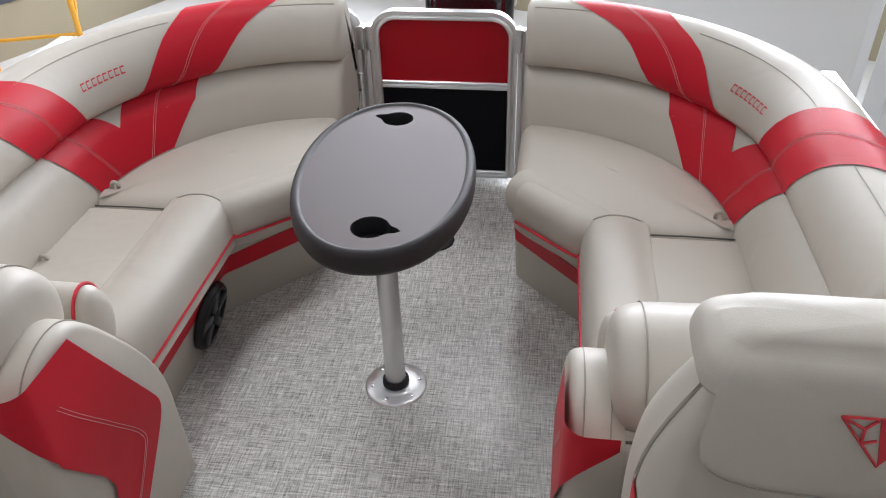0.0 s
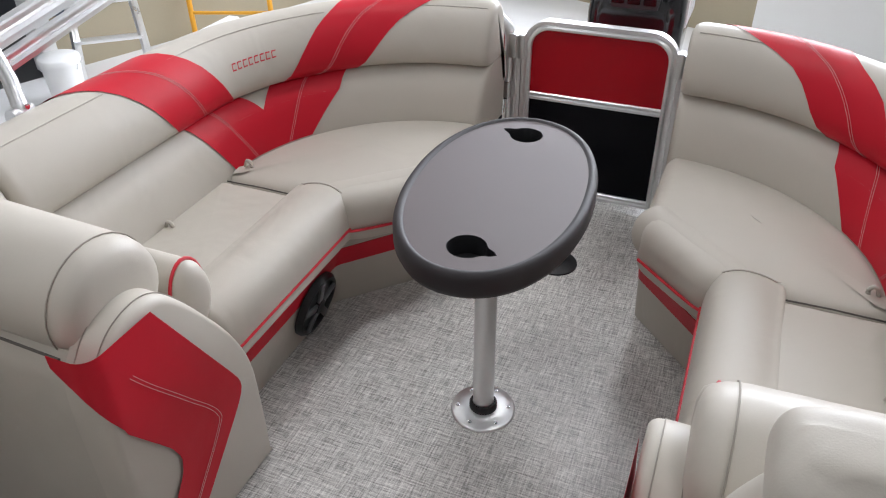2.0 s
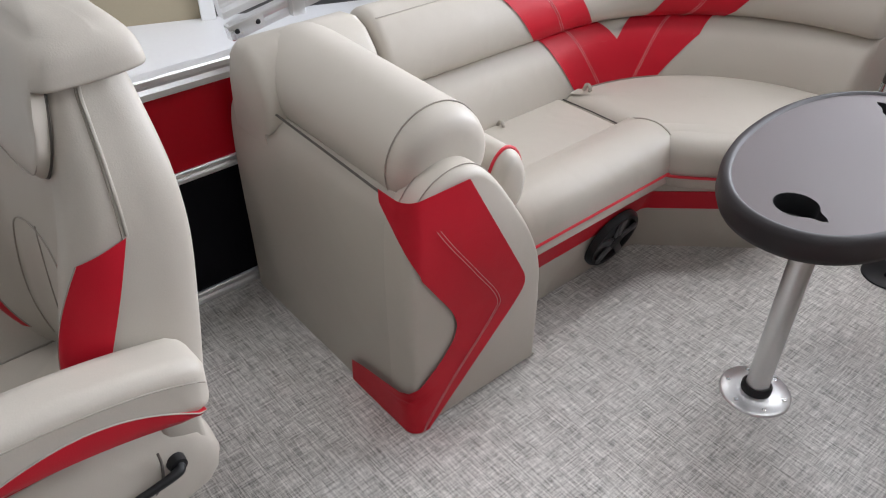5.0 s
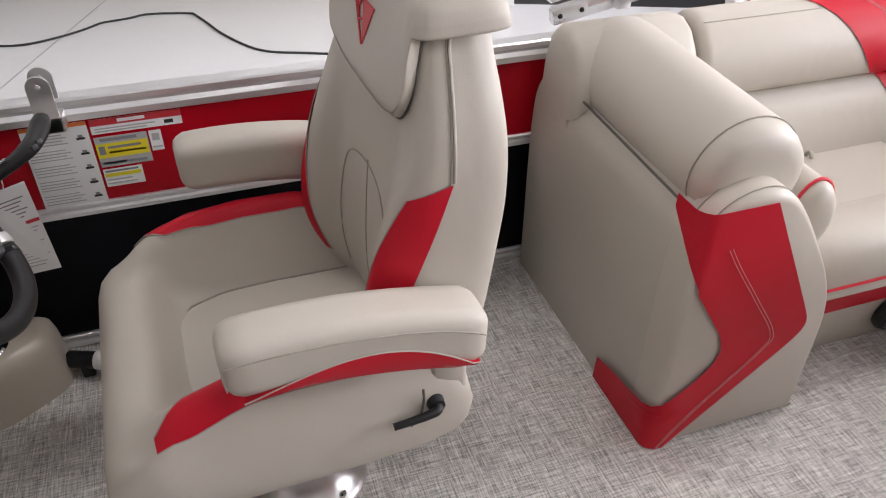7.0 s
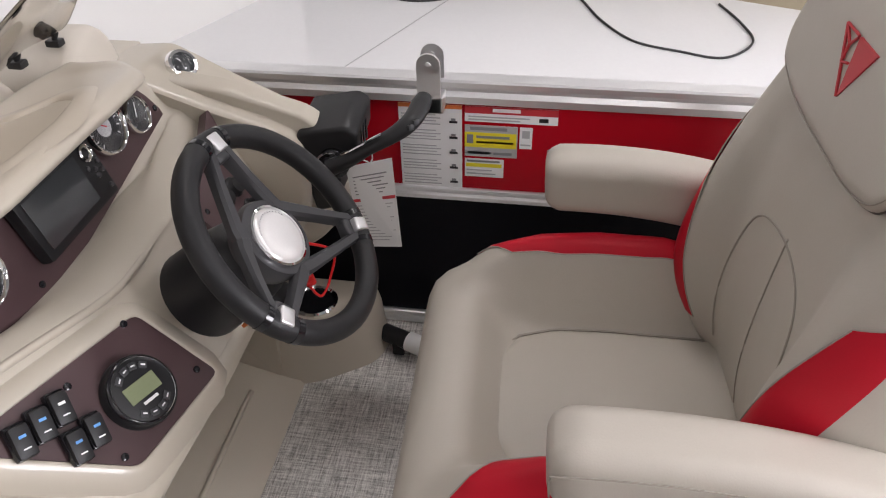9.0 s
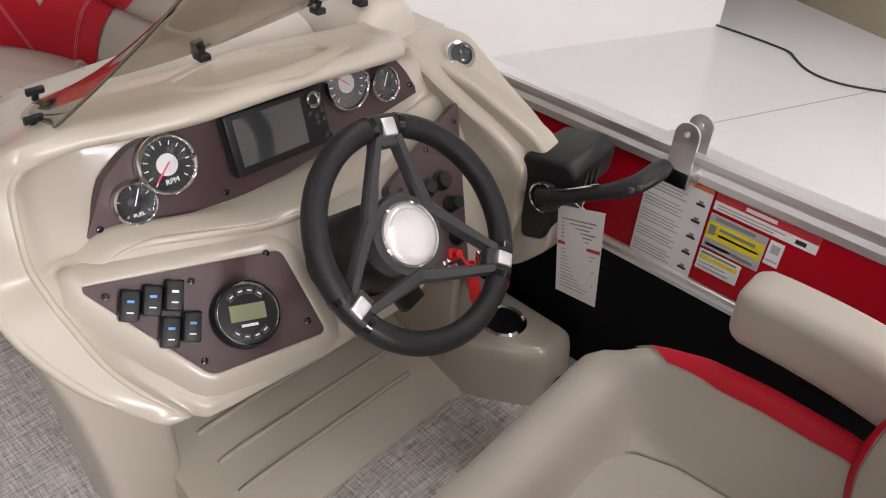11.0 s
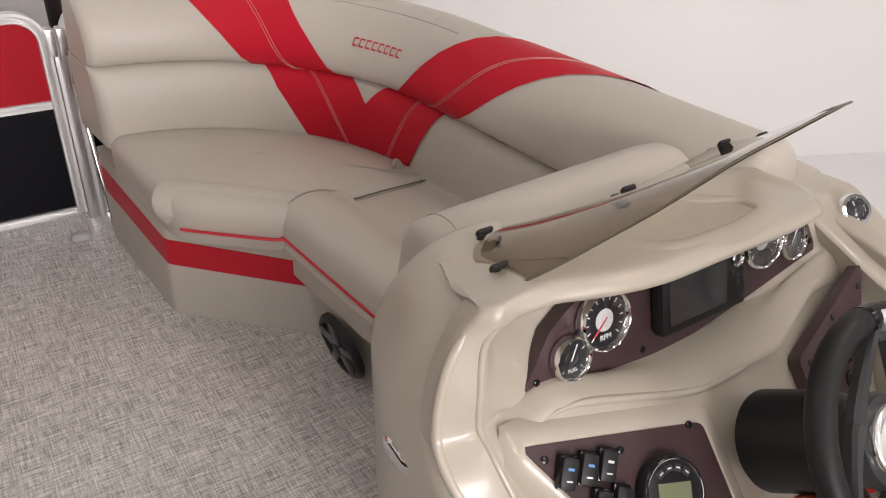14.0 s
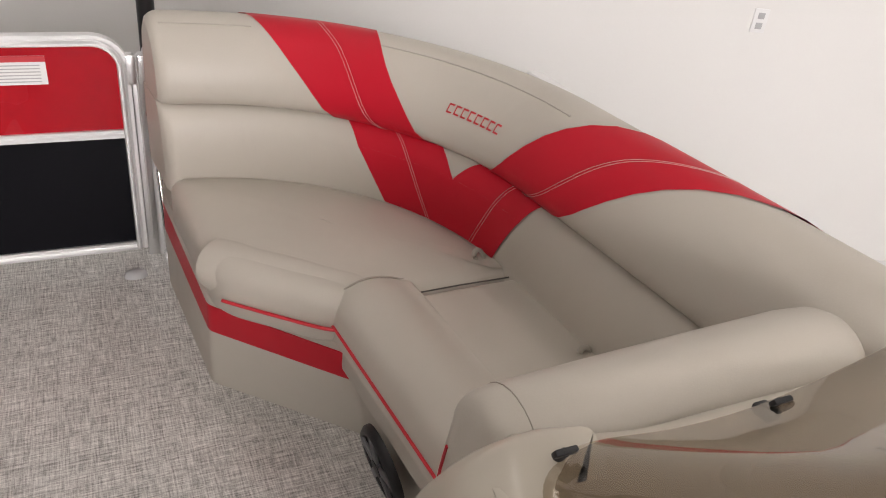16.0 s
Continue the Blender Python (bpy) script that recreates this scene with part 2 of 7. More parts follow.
def tube(pts, r, seg=8, closed=False, flat=1.0):
    pts = [Vector(p) for p in pts]
    rings = []
    up = Vector((0, 0, 1))
    n = len(pts)
    for i, p in enumerate(pts):
        if closed:
            d = pts[(i + 1) % n] - pts[i - 1]
        else:
            d = pts[min(i + 1, n - 1)] - pts[max(i - 1, 0)]
        d.normalize()
        s = d.cross(up)
        if s.length < 1e-3:
            s = d.cross(Vector((1, 0, 0)))
        s.normalize()
        t = s.cross(d)
        rr = r(i / max(1, n - 1)) if callable(r) else r
        rings.append([p + (s * math.cos(2 * math.pi * k / seg) + t * (math.sin(2 * math.pi * k / seg) * flat)) * rr for k in range(seg)])
    return loft(rings, True, not closed, closed)


def turned(profile, seg=32, m=None):
    """A solid of revolution about z from (radius, height) pairs."""
    rings = [[Vector((max(r, 1e-4) * math.cos(2 * math.pi * k / seg), max(r, 1e-4) * math.sin(2 * math.pi * k / seg), z)) for k in range(seg)] for r, z in profile]
    r0, r1 = profile[0][0], profile[-1][0]
    ringlike = min(r0, r1) > 1e-3 and abs(r0 - r1) > 1e-6
    bm = loft(rings, True, not ringlike, ringlike)
    return moved(bm, m) if m is not None else bm


def aim(p, direction, roll=0.0):
    """A frame at p whose z axis points along direction."""
    q = Vector(direction).to_track_quat("Z", "Y").to_matrix().to_4x4()
    return Matrix.Translation(p) @ q @ Matrix.Rotation(radians(roll), 4, "Z")


def frame_of(p, xdir, zdir):
    """A frame at p with its x axis along xdir and z axis near zdir."""
    x = Vector(xdir).normalized()
    z = Vector(zdir)
    z = (z - x * z.dot(x)).normalized()
    y = z.cross(x)
    m = Matrix((x, y, z)).transposed().to_4x4()
    m.translation = Vector(p)
    return m


def plate(poly, thick, r=0.0, m=None):
    """A flat plate in the xy plane from an outline, from z=0 to z=thick."""
    bm = bmesh.new()
    f = bm.faces.new([bm.verts.new((x, y, 0)) for x, y in poly])
    ext = bmesh.ops.extrude_face_region(bm, geom=[f])
    for v in ext["geom"]:
        if isinstance(v, bmesh.types.BMVert):
            v.co.z = thick
    if r > 0:
        bmesh.ops.bevel(bm, geom=bm.edges[:], offset=r, segments=2, profile=0.6, affect="EDGES")
    if m is not None:
        moved(bm, m)
    return bm


def soft_poly(poly, r, n=5):
    """An outline with its corners rounded by r."""
    out = []
    k = len(poly)
    for i in range(k):
        p, a, b = Vector(poly[i]), Vector(poly[i - 1]), Vector(poly[(i + 1) % k])
        da, db = (a - p), (b - p)
        ra = min(r, da.length * 0.45, db.length * 0.45)
        s, e = p + da.normalized() * ra, p + db.normalized() * ra
        for j in range(n + 1):
            f = j / n
            q = s * (1 - f) ** 2 + p * 2 * f * (1 - f) + e * f * f
            out.append((q.x, q.y))
    return out


def resample(poly, n):
    """n evenly spaced points round a closed outline."""
    p = [Vector(q) for q in poly]
    d = [0.0]
    for a, b in zip(p, p[1:] + p[:1]):
        d.append(d[-1] + (b - a).length)
    out = []
    k = 0
    for i in range(n):
        t = d[-1] * i / n
        while d[k + 1] < t:
            k += 1
        f = (t - d[k]) / max(1e-9, d[k + 1] - d[k])
        out.append(p[k].lerp(p[(k + 1) % len(p)], f))
    return out


def inset(poly, d):
    """Every point of an outline (anticlockwise) moved inwards by d."""
    k = len(poly)
    out = []
    for i in range(k):
        t = Vector(poly[(i + 1) % k]) - Vector(poly[i - 1])
        t.normalize()
        out.append(Vector(poly[i]) + Vector((-t.y, t.x)) * d)
    return out


def cushion(poly, z0, z1, r, crown=0.012, n=72, lower=0.012):
    """An upholstered pad over an outline: rounded top edge and a slightly domed top."""
    ring = resample(soft_poly(poly, max(r, 0.02)), n)
    area = sum(a.x * b.y - b.x * a.y for a, b in zip(ring, ring[1:] + ring[:1]))
    if area < 0:
        ring = ring[::-1]
    c = sum(ring, Vector((0, 0))) / n
    rings = []

    def at(pts, z):
        rings.append([Vector((p.x, p.y, z)) for p in pts])

    at(inset(ring, lower), z0)
    at(ring, z0 + lower)
    at(ring, z1 - r)
    for j in range(1, 6):
        a = j / 5 * math.pi / 2
        at(inset(ring, r * (1 - math.cos(a))), z1 - r + r * math.sin(a))
    top = inset(ring, r)
    for f in (0.85, 0.65, 0.42, 0.2, 0.06):
        at([c.lerp(p, f) for p in top], z1 + crown * (1 - f * f))
    return loft(rings)


def shop_box(u0, u1, v0, v1, z0, z1, r=0.0):
    return box(u0, u1, v0, v1, z0, z1, r, SHOP)


def shop(u, v, z=FLOOR_Z):
    return SHOP @ Vector((u, v, z))


floor_bm = shop_box(-6.45, 6.0, -8.0, 9.0, FLOOR_Z - 0.2, FLOOR_Z)
piece("ground", floor_bm, CONCRETE, "pale painted concrete workshop floor, slightly glossy", "floor", kind="structure", smooth=0)
joint = shop_box(-6.4, -2.0, -3.06, -3.05, FLOOR_Z + 0.001, FLOOR_Z + 0.003)
piece("floor_joint", joint, LABEL_GREY, "fine saw-cut joint across the concrete floor", "floor joint", kind="structure", smooth=0)
piece("road", shop_box(-22, -6.45, -10, 14, FLOOR_Z - 0.25, FLOOR_Z - 0.02), ASPHALT, "dark wet asphalt outside the open workshop door", "road",
      kind="structure", smooth=0)
# the ceiling is never in view; its grey is chosen to limit bounce light
piece("ceiling", shop_box(-6.45, 6.0, -8.0, 9.0, CEIL_Z, CEIL_Z + 0.1), CEILING, "workshop ceiling out of view, kept grey to limit bounce light", "ceiling", kind="structure", smooth=0)

# bow-side wall: plain white, ending short of the left wall
piece("wall_bow", shop_box(-5.24, 6.0, -4.6, -4.45, FLOOR_Z, CEIL_Z), WALL_WHITE, "plain white painted workshop wall", "wall", kind="structure", smooth=0)
piece("wall_back", shop_box(-6.45, 6.0, -8.1, -8.0, FLOOR_Z, CEIL_Z), WALL_WHITE, "plain white wall behind the partition", "wall", kind="structure", smooth=0)
piece("wall_right", shop_box(6.0, 6.1, -8.0, 9.0, FLOOR_Z, CEIL_Z), WALL_WHITE, "plain white workshop wall", "wall", kind="structure", smooth=0)


def ribbed_wall(u0, u1, v0, v1, z0, z1, along, pitch=0.3):
    """White ribbed steel cladding: a sheet with raised ribs."""
    b = [shop_box(u0, u1, v0, v1, z0, z1)]
    a0, a1 = (v0, v1) if along == "v" else (u0, u1)
    k = a0 + pitch / 2
    while k < a1 - 0.03:
        if along == "v":
            b.append(shop_box(u1, u1 + 0.022, k - 0.02, k + 0.02, z0, z1))
        else:
            b.append(shop_box(k - 0.02, k + 0.02, v0 - 0.022, v0, z0, z1))
        k += pitch
    return joined(*b)


TAN_Z = -0.40
wall_left = thing("wall_left", "white ribbed steel wall on a tan painted footing", "wall", kind="structure")
for v0, v1 in ((-8.0, 0.35), (2.45, 9.0)):
    part("footing", shop_box(-6.62, -6.45, v0, v1, FLOOR_Z, TAN_Z), WALL_TAN, wall_left, "tan painted footing", smooth=0)
    part("trim", shop_box(-6.62, -6.43, v0, v1, TAN_Z, TAN_Z + 0.035), DARK_LINE, wall_left, "dark sill trim", smooth=0)
    part("cladding", ribbed_wall(-6.62, -6.48, v0, v1, TAN_Z + 0.035, CEIL_Z, "v"), WALL_WHITE, wall_left, smooth=0)
part("lintel", shop_box(-6.62, -6.48, 0.35, 2.45, 2.4, CEIL_Z), WALL_WHITE, wall_left, smooth=0)
frame_door = thing("door_frame_1", "white painted frame of the open workshop door", "door frame", kind="structure")
for v0, v1 in ((2.33, 2.45), (0.35, 0.47)):
    part("jamb", shop_box(-6.66, -6.38, v0, v1, FLOOR_Z, 2.4, 0.008), WHITE_PAINT, frame_door, smooth=0)
part("head", shop_box(-6.66, -6.38, 0.47, 2.33, 2.3, 2.4, 0.008), WHITE_PAINT, frame_door, smooth=0)

wall_stern = thing("wall_stern", "white ribbed steel wall on a tan painted footing", "wall", kind="structure")
part("footing", shop_box(-6.45, 6.0, 6.9, 7.05, FLOOR_Z, TAN_Z + 0.25), WALL_TAN, wall_stern, "tan painted footing", smooth=0)
part("trim", shop_box(-6.45, 6.0, 6.88, 7.05, TAN_Z + 0.25, TAN_Z + 0.285), DARK_LINE, wall_stern, smooth=0)
part("cladding", ribbed_wall(-6.45, 6.0, 6.92, 7.05, TAN_Z + 0.285, 1.45, "u"), WALL_WHITE, wall_stern, smooth=0)
part("cladding", ribbed_wall(-6.45, 6.0, 6.92, 7.05, 3.25, CEIL_Z, "u"), WALL_WHITE, wall_stern, smooth=0)
WIN0, WIN1 = -5.45, 0.35
for u0, u1 in ((-6.45, WIN0), (WIN1, 6.0)):
    part("cladding", ribbed_wall(u0, u1, 6.92, 7.05, 1.45, 3.25, "u"), WALL_WHITE, wall_stern, smooth=0)
window = thing("window_1", "high band of frosted windows in the stern wall", "window", kind="structure")
part("window_frame", shop_box(WIN0, WIN1, 6.98, 7.05, 3.19, 3.25), WHITE_PAINT, window, smooth=0)
part("window_sill", shop_box(WIN0, WIN1, 6.88, 7.05, 1.45, 1.5), WHITE_PAINT, window, smooth=0)
FROSTED = glow("frosted_daylight", (0.95, 0.98, 1.0), 2.2)
for k in range(6):
    u = WIN0 + (WIN1 - WIN0) * k / 5
    part("mullion", shop_box(u - 0.03, u + 0.03, 6.95, 7.05, 1.5, 3.19), WHITE_PAINT, window, smooth=0)
    if k < 5:
        part("pane", shop_box(u + 0.03, u + (WIN1 - WIN0) / 5 - 0.03, 7.0, 7.01, 1.5, 3.19), FROSTED, window, smooth=0)


def strip_light(u, v):
    t = thing("ceiling_light", "white fluorescent strip light under the ceiling", "ceiling light", "strip lights")
    part("housing", shop_box(u - 0.16, u + 0.16, v - 0.7, v + 0.7, CEIL_Z - 0.10, CEIL_Z - 0.002, 0.01), WHITE_PAINT, t)
    for d in (-0.075, 0.075):
        bm = tube([shop(u + d, v - 0.65, CEIL_Z - 0.12), shop(u + d, v + 0.65, CEIL_Z - 0.12)], 0.013, 8)
        part("tube", bm, TUBE_LIGHT, t)
    return t


for u, v, power in LAMP_SPOTS:
    strip_light(u, v)

# ---------------- the boat: deck, fences, gates ----------------
AX0, AX1 = -1.53, 0.83           # fence lines
Y_STERN, Y_BOW = 2.72, -2.70
deck = thing("deck", "grey woven vinyl floor of the boat deck", "deck", kind="structure")
part("flooring", box(AX0 - 0.05, AX1 + 0.05, Y_BOW - 0.45, Y_STERN + 0.55, -0.012, 0.0), DECK, deck, smooth=0)
part("substrate", box(AX0 - 0.05, AX1 + 0.05, Y_BOW - 0.45, Y_STERN + 0.55, -0.09, -0.0125), ALU, deck, smooth=0)
for x0, x1 in ((AX0 - 0.075, AX0 - 0.05), (AX1 + 0.05, AX1 + 0.075)):
    part("rub_rail", box(x0, x1, Y_BOW - 0.45, Y_STERN + 0.55, -0.09, 0.02, 0.008), ALU_WHITE, deck)
for x in (-1.1, 0.4):
    t = thing("pontoon", "round aluminium float under the deck", "pontoon", "pontoons")
    part("shell", tube([(x, Y_BOW - 0.3, -0.42), (x, Y_STERN + 0.5, -0.42)], 0.31, 24), ALU, t)
    part("bracket", box(x - 0.2, x + 0.2, Y_BOW, Y_STERN, -0.16, -0.09), ALU, t)
trailer = thing("trailer", "galvanised steel boat trailer on the workshop floor", "trailer")
for x in (-1.1, 0.4):
    part("bunk", box(x - 0.06, x + 0.06, -2.2, 2.4, -0.79, -0.72, 0.005), RUBBER, trailer)
for y in (-1.8, 0.0, 1.8):
    part("crossbeam", box(-1.4, 0.7, y - 0.04, y + 0.04, FLOOR_Z, -0.785, 0.005), ALU, trailer)

RAIL_Z, MID_Z = 0.65, 0.400


def rail_profile(w=0.032, h=0.045):
    return [(-w / 2, -h / 2), (w / 2, -h / 2), (w / 2, -h * 0.2), (w * 0.36, 0), (w / 2, h * 0.2), (w / 2, h * 0.42), (w * 0.4, h / 2), (-w * 0.4, h / 2), (-w / 2, h * 0.42),
            (-w / 2, h * 0.2), (-w * 0.36, 0), (-w / 2, -h * 0.2)]


def bar(p0, p1, w=0.032, h=0.045):
    """A grooved aluminium bar between two points."""
    p0, p1 = Vector(p0), Vector(p1)
    d = (p1 - p0).normalized()
    up = Vector((0, 0, 1)) if abs(d.z) < 0.9 else Vector((0, 1, 0)) if abs(d.y) < 0.9 else Vector((1, 0, 0))
    s = d.cross(up).normalized()
    u = s.cross(d)
    return loft([[p + s * a + u * b for a, b in rail_profile(w, h)] for p in (p0, p1)])


def fence_run(name, a, b, label, posts=3, zt=RAIL_Z):
    """A straight fence panel: red upper sheet, black lower sheet, rails and posts."""
    a, b = Vector((*a, 0)), Vector((*b, 0))
    d = (b - a).normalized()
    n = Vector((-d.y, d.x, 0))
    f = thing(name, label, "fence", kind="structure")

    def sheet(z0, z1):
        return loft([[a + n * o + Vector((0, 0, z)) for o, z in ((-0.006, z0), (0.006, z0), (0.006, z1), (-0.006, z1))],
                     [b + n * o + Vector((0, 0, z)) for o, z in ((-0.006, z0), (0.006, z0), (0.006, z1), (-0.006, z1))]])

    up = Vector((0, 0, 1))
    part("red_sheet", sheet(MID_Z, zt - 0.02), PANEL_RED, f, "glossy red painted aluminium sheet", smooth=0)
    part("black_sheet", sheet(0.03, MID_Z), PANEL_BLACK, f, "glossy black painted sheet", smooth=0)
    part("top_rail", bar(a + up * zt, b + up * zt, 0.045, 0.05), ALU_WHITE, f, "grooved bright aluminium rail", smooth=20)
    part("mid_rail", bar(a + up * MID_Z, b + up * MID_Z, 0.028, 0.030), ALU_WHITE, f, smooth=20)
    part("bottom_rail", bar(a + up * 0.022, b + up * 0.022, 0.034, 0.036), ALU_WHITE, f, smooth=20)
    for i in range(posts):
        p = a.lerp(b, i / max(1, posts - 1))
        part("post", bar(p + up * 0.0, p + up * zt, 0.030, 0.036), ALU, f, smooth=20)
    return f


fence_run("fence_port", (AX0, Y_BOW + 0.35), (AX0, Y_STERN - 0.35), "boat side fence of red and black panels with bright aluminium rails", 2)
fence_run("fence_starboard", (AX1, Y_BOW + 0.35), (AX1, Y_STERN - 0.35), "boat side fence of red and black panels with bright aluminium rails", 2, 0.60)


def gate(name, x0, x1, y, zt, inside, label, zm=MID_Z):
    """A gate leaf with round upper corners; inside: which way the cabin lies (+1 or -1 along y)."""
    g = thing(name, label, "gate", kind="structure")
    r = 0.085
    w = 0.0

    def arch(d, zb):
        pts = [(x0 + d, y, zb)]
        rr = r - d * 0.4
        pts += [(x0 + d + rr - rr * math.cos(a), y, zt - d - rr + rr * math.sin(a)) for a in [k / 10 * math.pi / 2 for k in range(11)]]
        pts += [(x1 - d - rr + rr * math.sin(a), y, zt - d - rr + rr * math.cos(a)) for a in [k / 10 * math.pi / 2 for k in range(11)]]
        pts += [(x1 - d, y, zb)]
        return pts

    fr = []
    mid = arch(0.015, 0.03)
    for i, p in enumerate(mid):
        p = Vector(p)
        t = (Vector(mid[min(i + 1, len(mid) - 1)]) - Vector(mid[max(i - 1, 0)])).normalized()
        s = Vector((0, 1, 0))
        u = s.cross(t)
        fr.append([p + s * a + u * b for a, b in rail_profile(0.034, 0.032)])
    part("gate_frame", loft(fr), ALU_WHITE, g, "bent bright aluminium tube frame", smooth=30)
    up = [q for q in arch(0.028, zm)]
    bm = bmesh.new()
    vs = [bm.verts.new((px, y - 0.004, pz)) for px, _, pz in up]
    f = bm.faces.new(vs)
    ext = bmesh.ops.extrude_face_region(bm, geom=[f])
    for v in ext["geom"]:
        if isinstance(v, bmesh.types.BMVert):
            v.co.y = y + 0.004
    part("red_sheet", bm, PANEL_RED, g, "glossy dark red sheet", smooth=0)
    part("black_sheet", box(x0 + 0.03, x1 - 0.03, y - 0.004, y + 0.004, 0.045, zm), PANEL_BLACK, g, smooth=0)
    part("mid_rail", bar((x0 + 0.02, y, zm), (x1 - 0.02, y, zm), 0.026, 0.026), ALU_WHITE, g, smooth=20)
    part("bottom_rail", bar((x0 + 0.02, y, 0.04), (x1 - 0.02, y, 0.04), 0.030, 0.028), ALU_WHITE, g, smooth=20)
    return g


def end_fence(name, xa, xb, y, zt, side, label, zm=MID_Z):
    """The short fence between a gate and the boat's corner."""
    f = thing(name, label, "fence", kind="structure")
    part("red_sheet", box(min(xa, xb), max(xa, xb), y - 0.005, y + 0.005, zm, zt - 0.03), PANEL_RED, f, smooth=0)
    part("black_sheet", box(min(xa, xb), max(xa, xb), y - 0.005, y + 0.005, 0.03, zm), PANEL_BLACK, f, smooth=0)
    s = 1 if xb > xa else -1
    pts = [(xa, y, 0.0)] + [(xa + s * (0.08 - 0.08 * math.cos(a)), y, zt - 0.08 + 0.08 * math.sin(a)) for a in [k / 8 * math.pi / 2 for k in range(9)]] + [(xb, y, zt)]
    part("frame", tube(pts, 0.019, 10), ALU_WHITE, f, smooth=40)
    part("mid_rail", bar((xa, y, zm), (xb, y, zm), 0.026, 0.026), ALU_WHITE, f, smooth=20)
    return f


def hinge_set(x, y, zt, inside, sgn, reach=0.06):
    """Piano hinge, latch and pull rod beside a gate."""
    h = thing("gate_hinge", "aluminium gate post with hinge and latch rod", "hinge")
    for dx in (-0.016, 0.016):
        part("hinge_cap", box(x + dx - 0.013, x + dx + 0.013, y - 0.022, y + 0.022, zt - 0.14, zt - 0.055, 0.006), ALU, h)
    part("gate_post", box(x - 0.017, x + 0.017, y - 0.016, y + 0.016, 0.0, zt - 0.06, 0.006), ALU, h)
    part("hinge_pin", tube([(x, y + 0.012 * inside, 0.06), (x, y + 0.012 * inside, zt - 0.06)], 0.006, 8), ALU, h)
    part("latch", box(x + sgn * 0.03 - 0.012, x + sgn * 0.03 + 0.012, y + 0.02 * inside - 0.012, y + 0.02 * inside + 0.012, MID_Z - 0.02, MID_Z + 0.045, 0.005), CHROME, h)
    part("rod", tube([(x + sgn * 0.03, y + 0.03 * inside, MID_Z - 0.02), (x + sgn * 0.035, y + reach * inside, 0.075)], 0.008, 8), CHROME, h)
    part("rod_foot", box(x + sgn * 0.035 - 0.014, x + sgn * 0.035 + 0.014, y + reach * inside - 0.012, y + reach * inside + 0.012, 0.0, 0.075, 0.006), CHROME, h)
    return h


GX0, GX1, GZ = -0.604, -0.084, 0.668
gate("gate_stern", GX0, GX1, 2.72, GZ, -1, "closed stern gate with red upper and black lower panel in an aluminium frame")
end_fence("fence_stern_port", GX0 - 0.05, GX0 - 0.32, 2.72, GZ, -1, "stern fence panel of red and black sheet beside the gate")
end_fence("fence_stern_starboard", GX1 + 0.05, GX1 + 0.32, 2.72, GZ, 1, "stern fence panel of red and black sheet beside the gate")
hinge_set(GX0 - 0.02, 2.72, GZ, -1, -1)
hinge_set(GX1 + 0.02, 2.72, GZ, -1, 1)
BX0, BX1 = -0.388, 0.222
gate("gate_bow", BX0, BX1, -2.66, GZ + 0.042, 1, "closed bow gate with red upper and black lower panel in an aluminium frame", 0.42)
end_fence("fence_bow_port", BX0 - 0.05, BX0 - 0.28, -2.66, GZ + 0.042, -1, "bow fence panel of red and black sheet beside the gate", 0.42)
end_fence("fence_bow_starboard", BX1 + 0.05, BX1 + 0.3, -2.66, GZ + 0.042, 1, "bow fence panel of red and black sheet beside the gate", 0.42)
hinge_set(BX0 - 0.02, -2.66, GZ + 0.042, 1, -1, 0.125)


# ---------------- curved lounges ----------------
R_ARC, CX, CY, Y_START = 0.575, -0.65, 1.85, 1.21
S_STRAIGHT = CY - Y_START
S_END = S_STRAIGHT + R_ARC * math.pi / 2
BACK_LOW = [(-0.012, 0.34), (-0.004, 0.40), (0.012, 0.46), (0.035, 0.515), (0.064, 0.552), (0.086, 0.566)]
BACK_UP = [(0.084, 0.564), (0.058, 0.572), (0.046, 0.60), (0.052, 0.65), (0.074, 0.70), (0.106, 0.737), (0.145, 0.755), (0.19, 0.75), (0.225, 0.722), (0.243, 0.67),
           (0.25, 0.60), (0.25, 0.45)]


def back_point(s, d, z):
    """A point of the backrest: s along its curve, d outwards from the seat, z up."""
    if s < S_STRAIGHT:
        return Vector((CX - R_ARC - d, Y_START + s, z))
    a = (s - S_STRAIGHT) / R_ARC
    return Vector((CX - (R_ARC + d) * math.cos(a), CY + (R_ARC + d) * math.sin(a), z))


def along(profile, t):
    p = curve_pts([(d, z, 0) for d, z in profile], 61)
    u = t * 60
    k = min(59, int(u))
    q = p[k].lerp(p[k + 1], u - k)
    return q.x, q.y


def back_surface(profile, s, t, lift=0.0):
    d, z = along(profile, t)
    if lift:
        d2, z2 = along(profile, min(1, t + 0.01))
        d1, z1 = along(profile, max(0, t - 0.01))
        n = Vector((-(z2 - z1), d2 - d1))
        n.normalize()
        d, z = d + n.x * lift, z + n.y * lift
    return back_point(s, d, z)


def end_round(f, s0, s1, r=0.03):
    """How far the pad's ends are drawn in at s, to round them."""
    e = min(f - s0, s1 - f)
    return 0.0 if e >= r else r - math.sqrt(max(0.0, r * r - (r - e) ** 2))


